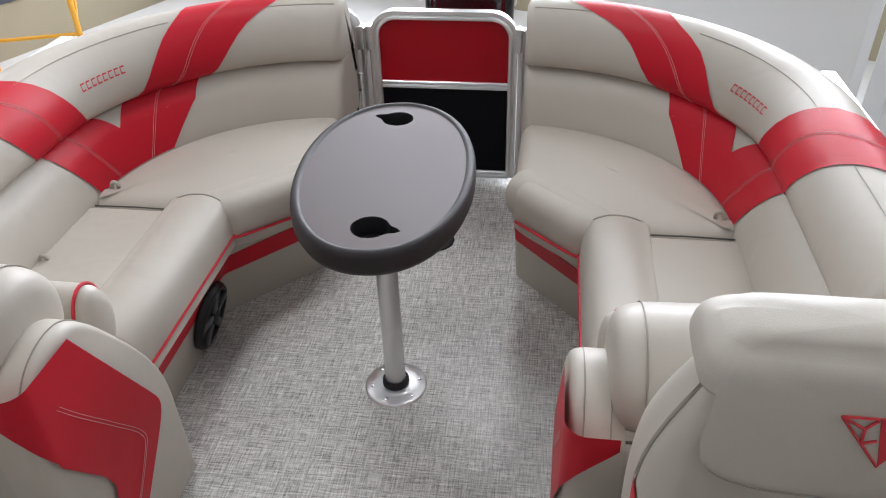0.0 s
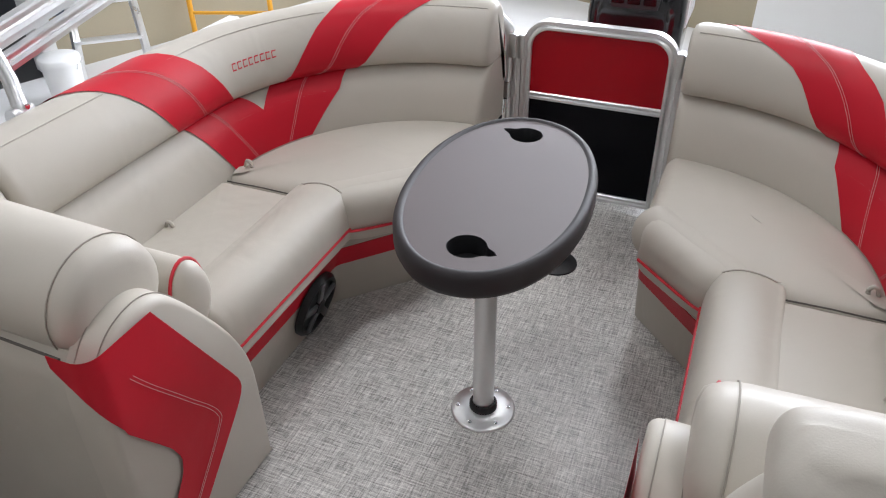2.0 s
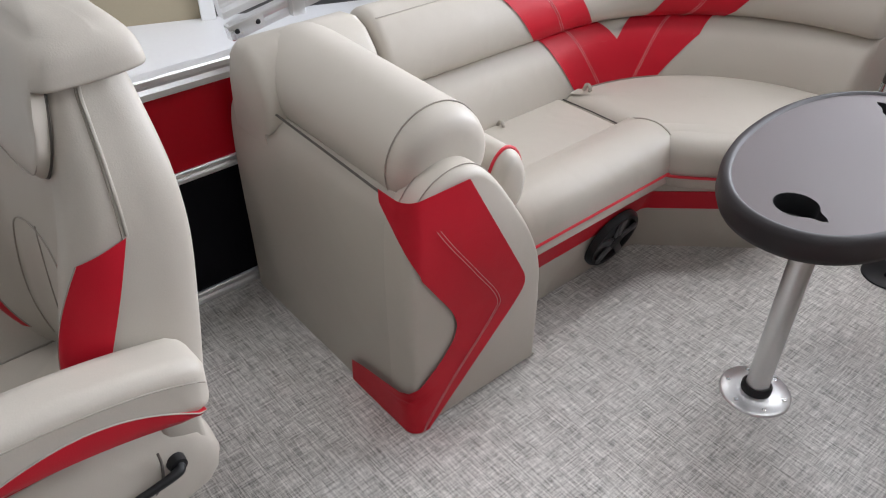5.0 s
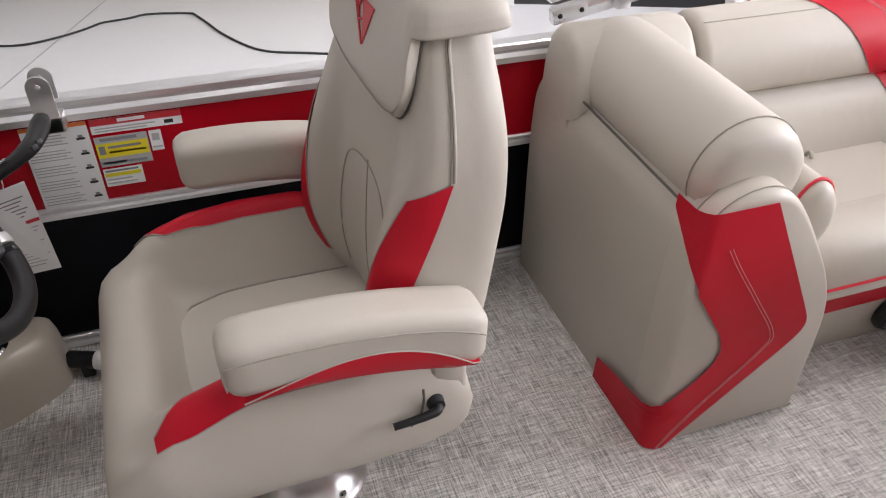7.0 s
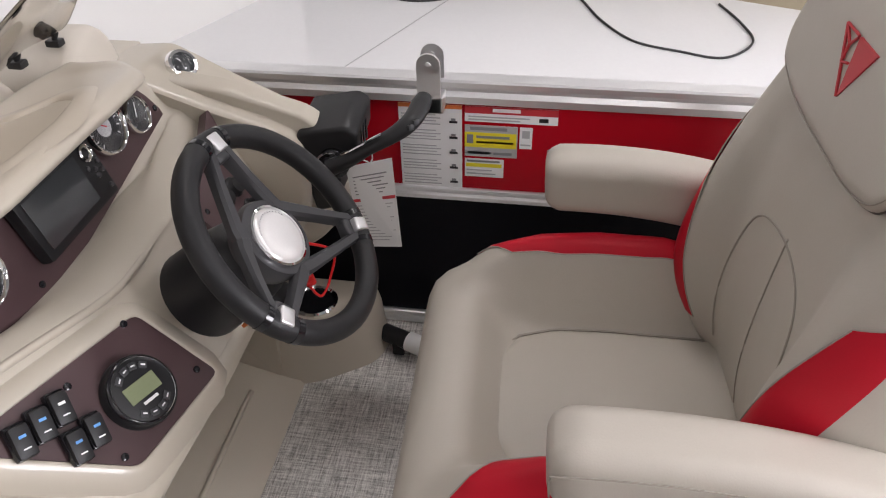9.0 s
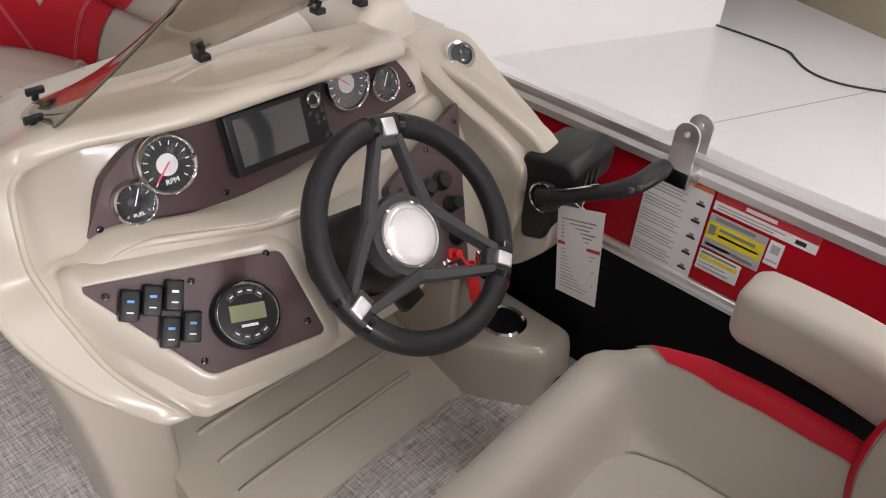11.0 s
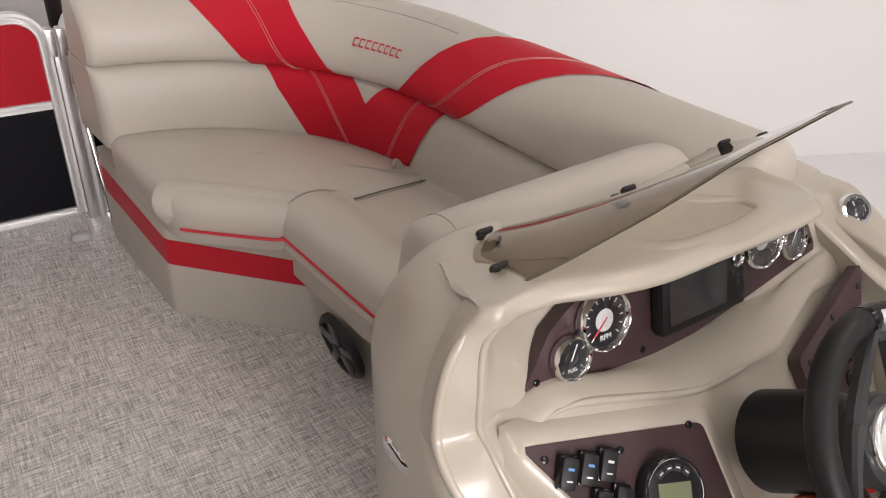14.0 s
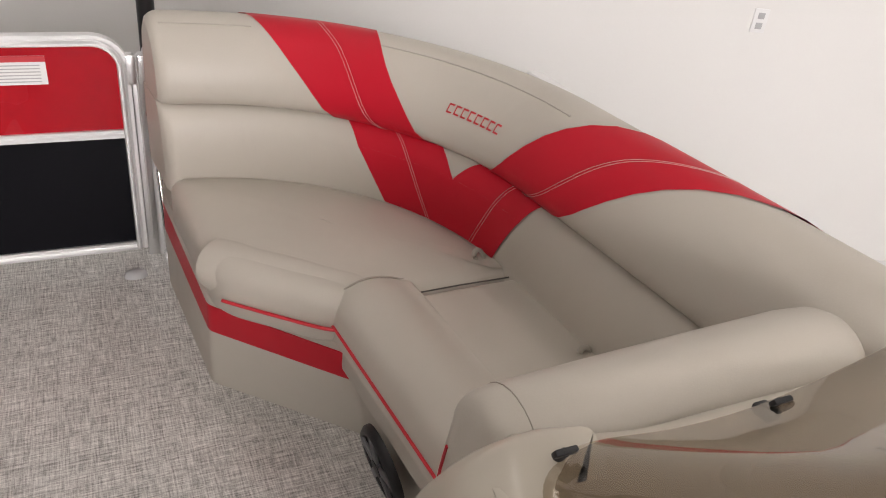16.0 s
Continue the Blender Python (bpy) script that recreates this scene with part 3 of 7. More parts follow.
def back_pad(profile, s0, s1, n=80, m=26):
    rings = []
    stops = sorted(set([s0 + (s1 - s0) * i / n for i in range(n + 1)] + [s0 + 0.03 * k / 6 for k in range(7)] + [s1 - 0.03 * k / 6 for k in range(7)]))
    for s in stops:
        w = end_round(s, s0, s1)
        ring = []
        for j in range(m + 1):
            d, z = along(profile, j / m)
            ring.append(back_point(s, d + (0.13 - d) * min(1, w * 10), z + (0.60 - z) * min(1, w * 5) if profile is BACK_UP else z))
        rings.append(ring + [back_point(s, 0.24, ring[-1].z), back_point(s, 0.22, ring[0].z)])
    return loft(rings)


def back_patch(profile, rows, n=14, lift=0.003, steps=14):
    """A panel sewn on the backrest; rows of (t, s from, s to)."""
    bm = bmesh.new()
    t0, t1 = rows[0][0], rows[-1][0]
    left = curve_pts([(a, 0, 0) for _, a, _ in rows], 41)
    right = curve_pts([(b, 0, 0) for _, _, b in rows], 41)
    ts = curve_pts([(t, 0, 0) for t, _, _ in rows], 41)
    grid = []
    for i in range(steps + 1):
        k = round(i / steps * 40)
        a, b, t = left[k].x, right[k].x, ts[k].x
        grid.append([bm.verts.new(back_surface(profile, a + (b - a) * j / n, t, lift)) for j in range(n + 1)])
    for ra, rb in zip(grid, grid[1:]):
        for j in range(n):
            bm.faces.new((ra[j], ra[j + 1], rb[j + 1], rb[j]))
    return bm


def back_line(profile, rows, lift=0.004, n=30):
    c = curve_pts([(s, t, 0) for s, t in rows], n)
    return [back_surface(profile, p.x, p.y, lift) for p in c]


def mark_bar(s0, s1, t0, t1, i, k=8):
    """One plain slanted sign of the embroidered mark: a thin upright with a bar at its head and foot."""
    bm = bmesh.new()
    w = (s1 - s0) / k
    a = s0 + i * w
    for u0, u1, v0, v1 in ((0.10, 0.24, 0.0, 1.0), (0.10, 0.82, 0.82, 1.0), (0.10, 0.82, 0.0, 0.18)):
        q = [back_surface(BACK_UP, a + w * (u + 0.22 * v), t0 + (t1 - t0) * v, 0.004) for u, v in ((u0, v0), (u1, v0), (u1, v1), (u0, v1))]
        bm.faces.new([bm.verts.new(p) for p in q])
    return bm


def lounge(name, label, group, f, arm=True, speaker=True, flip=False, f_arm=None, s_from=0.0, s_mark=0.76, spread_top=0.0):
    """A corner lounge: base, cushions, backrest with red chevrons. f maps its plan to the place in the boat."""
    t = thing(name, label, "lounge", group)

    def put(part_name, bm, material, lab="", parent=t, smooth=50):
        return part(part_name, warped(bm, f), material, parent, lab, smooth)

    bow = s_from < 0
    # base
    base_poly = [(-1.50, 1.22), (-0.956, 1.22), (-0.956, 1.863), (-0.665, 2.155), (-0.66, 2.60), (-1.02, 2.60), (-1.34, 2.42), (-1.50, 2.10)]

    def wall(poly, z0, z1, g0, g1):
        def ring(g):
            # only the sides that face the cabin lean outwards
            q = [Vector(p) for p in poly]
            q[1] += Vector((g, 0))
            q[2] += Vector((g, -g * 0.41))
            q[3] += Vector((g * 0.2, -g * 0.8))
            return soft_poly([tuple(v) for v in q], 0.014, 3)
        return loft([[Vector((x, y, z)) for x, y in ring(g)] for g, z in ((g0, z0), (g1, z1))])

    put("base", wall(base_poly, 0.0, 0.155, 0.035, 0.062), VINYL_SHELL, "beige vinyl covered base", smooth=30)
    put("base_band", wall(base_poly, 0.155, 0.225, 0.063, 0.085), RED, "red vinyl band", smooth=30)
    put("base_rim", wall(base_poly, 0.225, 0.27, 0.082, 0.090), VINYL_SHELL, smooth=30)
    # corner cushion
    arc = [tuple(back_point(S_STRAIGHT + R_ARC * a, 0.02, 0).xy) for a in [k / 9 * math.pi / 2 for k in range(10)]]
    a_poly = [(-1.245, 1.822)] + arc + [(-0.645, 2.0), (-0.83, 1.83), (-0.98, 1.822)]
    corner = put("corner_cushion", cushion(a_poly[::-1], 0.255, 0.405, 0.055, 0.014, 120), VINYL, "smooth beige vinyl seat cushion")
    lip = [(-0.655, 1.985, 0.300), (-0.69, 1.953, 0.298), (-0.80, 1.852, 0.297), (-0.835, 1.828, 0.297)]
    part("piping", warped(tube(curve_pts(lip, 30), 0.0042, 6), f), PIPING, corner, "red piping")
    put("corner_roll", tube(curve_pts([(-0.680, 2.090, 0.332), (-0.70, 2.068, 0.336), (-0.79, 1.985, 0.338), (-0.88, 1.902, 0.336), (-0.905, 1.880, 0.332)], 30), lambda u: 0.074 * min(1.0, 0.85 + 2.0 * min(u, 1 - u)), 24), VINYL, "soft raised front edge of the cushion", corner)
    # straight cushion with a raised front roll
    strt = put("seat_cushion", cushion([(-1.24, 1.27), (-0.93, 1.27), (-0.93, 1.812), (-1.24, 1.812)], 0.255, 0.395, 0.022, 0.006), VINYL, "smooth beige vinyl seat cushion")
    roll_ring = [(-1.0, 0.27), (-0.85, 0.262), (-0.838, 0.28), (-0.836, 0.31), (-0.842, 0.36), (-0.862, 0.395), (-0.90, 0.414), (-0.945, 0.414), (-0.985, 0.402), (-1.01, 0.385)]
    prof = curve_pts([(x, z, 0) for x, z in roll_ring], 40, True)
    rings = []
    for y, sc in ((1.272, 0.80), (1.278, 0.93), (1.29, 1.0), (1.45, 1.0), (1.65, 1.0), (1.80, 1.0), (1.858, 1.0), (1.872, 0.95), (1.88, 0.82)):
        rings.append([Vector((-0.92 + (p.x + 0.92) * sc, y, 0.335 + (p.y - 0.335) * sc)) for p in prof])
    roll = put("front_roll", loft(rings), VINYL, "rounded front roll of the seat")
    part("piping", warped(tube([(-0.8345, 1.28, 0.298), (-0.8345, 1.55, 0.298), (-0.8345, 1.866, 0.298)], 0.0042, 6), f), PIPING, roll, "red piping")
    part("seam", warped(tube([(p.x, 1.862, p.y) for p in [Vector((-0.92 + (q.x + 0.92) * 1.003, 0.335 + (q.y - 0.335) * 1.003)) for q in prof[12:36]]], 0.0025, 5), f), SEAM, roll)
    if bow:
        put("front_panel", box(-0.93, -0.858, 1.225, 1.845, 0.190, 0.268, 0.006), VINYL_SHELL, "beige vinyl front panel under the seat")
    # backrest
    low = put("lower_backrest", back_pad(BACK_LOW, s_from, S_END), VINYL, "lower backrest panel in beige vinyl")
    up = put("upper_backrest", back_pad(BACK_UP, s_from, S_END), VINYL, "rounded upper backrest in beige vinyl")
    part("joint", warped(tube([(-1.235, 1.817, 0.388), (-1.10, 1.817, 0.391), (-0.985, 1.817, 0.389)], 0.0022, 6), f), HINGE_AND_GAP, strt, "dark joint between the cushions")
    part("joint", warped(tube([(-1.243, 1.28, 0.392), (-1.243, 1.55, 0.396), (-1.243, 1.81, 0.394)], 0.0032, 6), f), HINGE_AND_GAP, strt)
    part("joint", warped(tube([back_point(S_STRAIGHT + (S_END - S_STRAIGHT - 0.03) * k / 30, 0.012, 0.411) for k in range(31)], 0.0036, 6), f), HINGE_AND_GAP, corner)
    tip = 0.60
    lean = 0.02 if bow else 0.0
    chev = [
        (low, BACK_LOW, [(0.20, 0.655 + lean, 1.005 if bow else 0.965), (tip, 0.59 + lean, 1.085)]),
        (low, BACK_LOW, [(tip, 0.59 + lean, 0.83), (1.0, 0.545 + lean, 0.765)]),
        (low, BACK_LOW, [(tip, 0.83, 1.085), (0.72, 0.855, 1.10), (1.0, 0.905, 1.135)]),
        (up, BACK_UP, [(0.02, 0.565, 0.765), (0.18, 0.475, 0.705), (0.34, 0.37, 0.625), (0.5, 0.25, 0.53), (0.66, 0.12, 0.43), (0.8, 0.04, 0.36)] if bow else
         [(0.02, 0.545, 0.765), (0.18, 0.50, 0.735), (0.34, 0.435, 0.685), (0.5, 0.35, 0.62), (0.66, 0.26, 0.55), (0.8, 0.20, 0.50)]),
        (up, BACK_UP, [(0.02, 0.905, 1.135), (0.2, 0.96, 1.19), (0.36, 1.035, 1.27), (0.5, 1.11 + spread_top * 0.6, 1.36 + spread_top * 0.6), (0.66, 1.16 + spread_top * 0.9, 1.42 + spread_top * 0.9), (0.8, 1.18 + spread_top, 1.45 + spread_top)]),
    ]
    for parent, pr, rows in chev:
        put("red_panel", back_patch(pr, rows), RED, "red vinyl chevron panel", parent)
    for parent, pr, rows in (
            (low, BACK_LOW, [(0.75, 0.20), (0.70, 0.55), (0.655, 1.0)]), (low, BACK_LOW, [(0.757, 0.20), (0.707, 0.55), (0.663, 1.0)]),
            (low, BACK_LOW, [(0.88, 0.20), (0.95, 0.6), (1.02, 1.0)]), (low, BACK_LOW, [(0.887, 0.20), (0.957, 0.6), (1.027, 1.0)]),
            (up, BACK_UP, [(0.655, 0.03), (0.60 - 4.0 * lean, 0.25), (0.53 - 5.5 * lean, 0.42), (0.42 - 7.0 * lean, 0.6), (0.34 - 7.0 * lean, 0.8)]), (up, BACK_UP, [(0.663, 0.03), (0.608 - 4.0 * lean, 0.25), (0.538 - 5.5 * lean, 0.42), (0.428 - 7.0 * lean, 0.6), (0.35 - 7.0 * lean, 0.8)]),
            (up, BACK_UP, [(1.02, 0.03), (1.09, 0.25), (1.16 + spread_top * 0.3, 0.40), (1.24 + spread_top * 0.7, 0.55), (1.31 + spread_top, 0.8)]), (up, BACK_UP, [(1.028, 0.03), (1.098, 0.25), (1.168 + spread_top * 0.3, 0.40), (1.248 + spread_top * 0.7, 0.55), (1.318 + spread_top, 0.8)])):
        part("stitching", warped(tube(back_line(pr, rows, 0.0034), 0.0005, 5), f), THREAD, parent, "pale double stitching")
    for rows in ([] if bow else [[(0.02, 0.47), (0.36, 0.47)]]) + [[(0.60, 0.47), (1.08, 0.47)], [(1.34, 0.47), (S_END - 0.02, 0.47)]]:
        part("seam", warped(tube(back_line(BACK_UP, rows, 0.0010), 0.0016, 5), f), VINYL_SHELL, up)
    for i in range(8):
        part("mark_stroke", warped(mark_bar(*((s_mark, s_mark + 0.15) if not flip else (s_mark + 0.15, s_mark)), 0.282, 0.318, i), f), INK_RED, up, "embroidered red stroke", smooth=0)
    part("pull_ring", warped(tube(curve_pts([(-1.200, 1.885, 0.405), (-1.193, 1.885, 0.424), (-1.183, 1.885, 0.427), (-1.176, 1.885, 0.418), (-1.178, 1.885, 0.405)], 14), 0.0055, 8), f), VINYL_SHELL, low, "beige pull loop")
    part("pull_ring", warped(tube(curve_pts([(-1.220, 1.545, 0.390), (-1.212, 1.545, 0.407), (-1.202, 1.545, 0.410), (-1.196, 1.545, 0.400), (-1.198, 1.545, 0.388)], 14), 0.0055, 8), f), VINYL_SHELL, low, "beige pull loop")
    if speaker:
        sp = thing("speaker", "round black speaker grille in the seat base", "speaker", "seat speakers")
        m = aim((-0.868, 1.64, 0.118), (1, 0, -0.26)) @ Matrix.Scale(0.80, 4) if bow else aim((-0.897, 1.70, 0.114), (1, 0, -0.26))

        def sput(n, bm, mat, smooth=50):
            part(n, warped(moved(bm, m), f), mat, sp, smooth=smooth)

        sput("rim", turned([(0.0, 0.0), (0.10, 0.0), (0.10, 0.012), (0.092, 0.022), (0.082, 0.022), (0.078, 0.010), (0.0, 0.008)], 40), BLACK)
        sput("cone", turned([(0.0, 0.004), (0.078, 0.009), (0.06, 0.011), (0.03, 0.014), (0.0, 0.016)], 32), GREY_PLASTIC)
        for k in range(5):
            spoke = box(-0.012, 0.012, 0.018, 0.086, 0.016, 0.025, 0.004)
            sput("spoke", moved(spoke, Matrix.Rotation(2 * math.pi * k / 5, 4, "Z")), SPEAKER_GREY)
        sput("hub", turned([(0.0, 0.012), (0.024, 0.012), (0.022, 0.027), (0.0, 0.029)], 20), BLACK)
    if arm:
        lounge_arm(t, f_arm or f)
    return t


def arm_outline(z_top=0.655):
    """Side profile of the arm's end pad as (y, z)."""
    return [(0.884, 0.0), (0.90, -0.002), (1.25, -0.002), (1.268, 0.0), (1.272, 0.02), (1.272, 0.20), (1.262, 0.32), (1.225, 0.42), (1.165, 0.52), (1.105, 0.605), (1.06, 0.645), (1.01, 0.655), (0.955, 0.640), (0.915, 0.605),
            (0.886, 0.55), (0.878, 0.40), (0.880, 0.20), (0.881, 0.02)]


def lounge_arm(t, f):
    def put(part_name, bm, material, lab="", parent=t, smooth=50):
        return part(part_name, warped(bm, f), material, parent, lab, smooth)

    # body under the roll
    side = curve_pts([(y, z, 0) for y, z in arm_outline()], 220, True)
    rings = []
    for x in (-1.49, -1.2, -0.85):
        rings.append([Vector((x, 1.07 + (max(0.8785, p.x) - 1.07) * 0.985, max(-0.003, min(0.602, p.y * 0.99)))) for p in side])
    b = put("arm_body", loft(rings), VINYL_SHELL, "beige vinyl covered arm body", smooth=28)
    # end pad
    prof = curve_pts([(y, z, 0) for y, z in arm_outline()], 220, True)
    c = Vector((1.07, 0.32, 0))
    rings = []
    for x, sc in ((-0.86, 0.985), (-0.835, 1.0), (-0.80, 1.0), (-0.784, 0.99), (-0.775, 0.965), (-0.771, 0.93)):
        rings.append([Vector((x, c.x + (max(0.8785, p.x) - c.x) * sc, max(-0.003, c.y + (p.y - c.y) * sc))) for p in prof])
    end = put("arm_end_pad", loft(rings), VINYL, "beige vinyl end pad")
    for x, sc in ((-0.838, 1.002), (-0.795, 1.0015)):
        line = [Vector((x, c.x + (max(0.8785, p.x) - c.x) * sc, c.y + (p.y - c.y) * sc)) for p in prof if p.y > 0.30 and p.x > 0.905]
        part("seam", warped(tube(line, 0.0012, 5), f), SEAM, end)
    # chevron that wraps from the end pad onto the side facing the aisle
    bm = bmesh.new()
    left = [(0.0, -0.245), (0.080, -0.240), (0.098, -0.15), (0.115, -0.06), (0.14, 0.0), (0.17, 0.045), (0.20, 0.085), (0.245, 0.122), (0.284, 0.132), (0.33, 0.115), (0.40, 0.07), (0.47, 0.025), (0.54, -0.02), (0.61, -0.085)]
    right = [(0.0, 0.045), (0.24, 0.299), (0.265, 0.322), (0.283, 0.334), (0.30, 0.338), (0.317, 0.334), (0.335, 0.325), (0.36, 0.312), (0.60, 0.180), (0.655, 0.150)]

    def lerp_rows(rows, z):
        for (z0, a), (z1, c2) in zip(rows, rows[1:]):
            if z <= z1:
                return a + (c2 - a) * (z - z0) / (z1 - z0)
        return rows[-1][1]

    def wrap(w, z):
        """w runs along the aisle side (negative), round the corner, then along the end (positive)."""
        r = 0.035
        y0, x0 = 0.866, -0.7635
        zz = z
        if w < -r:
            return Vector((x0 + w, y0 + 0.004, zz))
        if w < r:
            a = (w + r) / (2 * r) * math.pi / 2
            return Vector((x0 - r + r * math.sin(a), y0 + 0.004 + r - r * math.cos(a), zz))
        return Vector((x0, y0 + w, zz))

    grid = []
    for i in range(45):
        z = 0.004 + 0.636 * i / 44
        a, b2 = lerp_rows(left, z), lerp_rows(right, z)
        grid.append([bm.verts.new(wrap(a + (b2 - a) * j / 26, z)) for j in range(27)])
    for ra, rb in zip(grid, grid[1:]):
        for j in range(26):
            bm.faces.new((ra[j], ra[j + 1], rb[j + 1], rb[j]))
    put("red_panel", bm, RED, "red vinyl chevron panel", end)
    for off in (0.0, 0.008):
        rows = [(0.005, 0.02 + off), (0.12, 0.11 + off), (0.25, 0.23 + off), (0.30, 0.245 + off), (0.40, 0.18 + off), (0.50, 0.11 + off), (0.555, 0.075 + off)]
        line = [wrap(p.y, p.x) + Vector((0.003, -0.001, 0)) for p in curve_pts([(z, w, 0) for z, w in rows], 40)]
        part("stitching", warped(tube(line, 0.0006, 5), f), THREAD, end)
    # roll on top
    rp = [(1.035 + 0.122 * math.cos(a), 0.632 + 0.114 * math.sin(a)) for a in [k / 36 * 2 * math.pi for k in range(36)]]
    rings = []
    for x, sc in ((-1.425, 0.55), (-1.42, 0.75), (-1.405, 0.90), (-1.38, 0.98), (-1.34, 1.0), (-1.1, 1.0), (-0.90, 1.0), (-0.885, 0.99), (-0.867, 0.96), (-0.851, 0.90), (-0.841, 0.80), (-0.835, 0.62), (-0.833, 0.3)):
        lift = 0.022 * (-0.845 - x) / 0.58
        rings.append([Vector((x, 1.035 + (y - 1.035) * sc, 0.632 + lift + (z - 0.632) * sc)) for y, z in rp])
    roll = put("arm_roll", loft(rings), VINYL, "rounded beige vinyl bolster")
    part("seam", warped(tube([(-0.885, 1.035 + (y - 1.035) * 1.004, 0.6335 + (z - 0.632) * 1.004) for y, z in rp], 0.0016, 5, True), f), SEAM, roll)
    put("hinge_strip", tube([(-1.36, 0.902, 0.618), (-1.1, 0.900, 0.610), (-0.86, 0.898, 0.602)], 0.0030, 6), HINGE_AND_GAP, "dark hinge line under the bolster", b)
    ip = [(1.222 + 0.052 * math.cos(a), 0.505 + 0.085 * math.sin(a)) for a in [k / 24 * 2 * math.pi for k in range(24)]]
    rings = [[Vector((x, 1.222 + (y - 1.222) * sc, 0.505 + (z - 0.505) * sc)) for y, z in ip] for x, sc in
             ((-1.28, 0.8), (-1.26, 1.0), (-0.90, 1.0), (-0.86, 0.96), (-0.845, 0.82), (-0.838, 0.5))]
    inner = put("inner_bolster", loft(rings), VINYL, "small inner bolster beside the seat")
    part("piping", warped(tube([(-0.868, 1.222 + (y - 1.222) * 1.01, 0.505 + (z - 0.505) * 1.01) for y, z in ip], 0.004, 6, True), f), PIPING, inner, "red piping")
    # short back section beside the fence
    bp = [(d, z) for d, z in BACK_UP]
    rings = []
    for y, sc in ((0.886, 0.86), (0.892, 0.94), (0.905, 1.0), (1.18, 1.0), (1.195, 0.97), (1.203, 0.90)):
        ring = [Vector((-1.225 - (0.14 + (d - 0.14) * sc), y, 0.50 + (z - 0.50) * sc)) for d, z in bp] + [Vector((-1.48, y, 0.02)), Vector((-1.26, y, 0.02))]
        rings.append(ring)
    put("arm_back", loft(rings), VINYL, "rounded beige vinyl back corner beside the fence")


lounge("lounge_seat", "beige vinyl corner lounge with red chevrons beside the stern gate", "corner lounges", lambda p: (p.x, p.y, p.z))
lounge("lounge_seat", "beige vinyl corner lounge with red chevrons beside the stern gate", "corner lounges", lambda p: (-0.70 - p.x, p.y, p.z), flip=True, spread_top=0.07,
       f_arm=lambda p: (-0.685 - p.x, p.y + 0.075, p.z * 0.93))
BOW_Z = [(-1.0, -1.0), (0.0, 0.0), (0.155, 0.185), (0.225, 0.275), (0.298, 0.358), (0.405, 0.438), (0.566, 0.625), (0.755, 0.832), (2.0, 2.07)]


def bow_place(p):
    """The bow lounge is the same kind of seat, turned to the bow, a little larger and higher."""
    z = p.z
    for (a, b), (c, d) in zip(BOW_Z, BOW_Z[1:]):
        if a <= z <= c:
            z = b + (d - b) * (z - a) / (c - a)
            break
    lean = 0.05 * max(0.0, min(1.0, (p.z - 0.40) / 0.16))          # its back stands more upright
    x, y = 0.007 + 1.071 * p.x + 0.103 * p.y, 0.368 + 0.028 * p.x - 1.093 * p.y
    d = Vector((p.x + 0.65, p.y - 1.85)) if p.y > 1.85 else Vector((p.x + 0.65, 0.0))
    if d.length > 0.5:
        d.normalize()
        x, y = x - d.x * lean, y + d.y * lean
    return (x, y, z)


lounge("lounge_seat", "beige vinyl bow lounge with red chevrons behind the console", "corner lounges",
       bow_place, arm=False, flip=True, s_from=-0.18, s_mark=0.725, spread_top=-0.055)


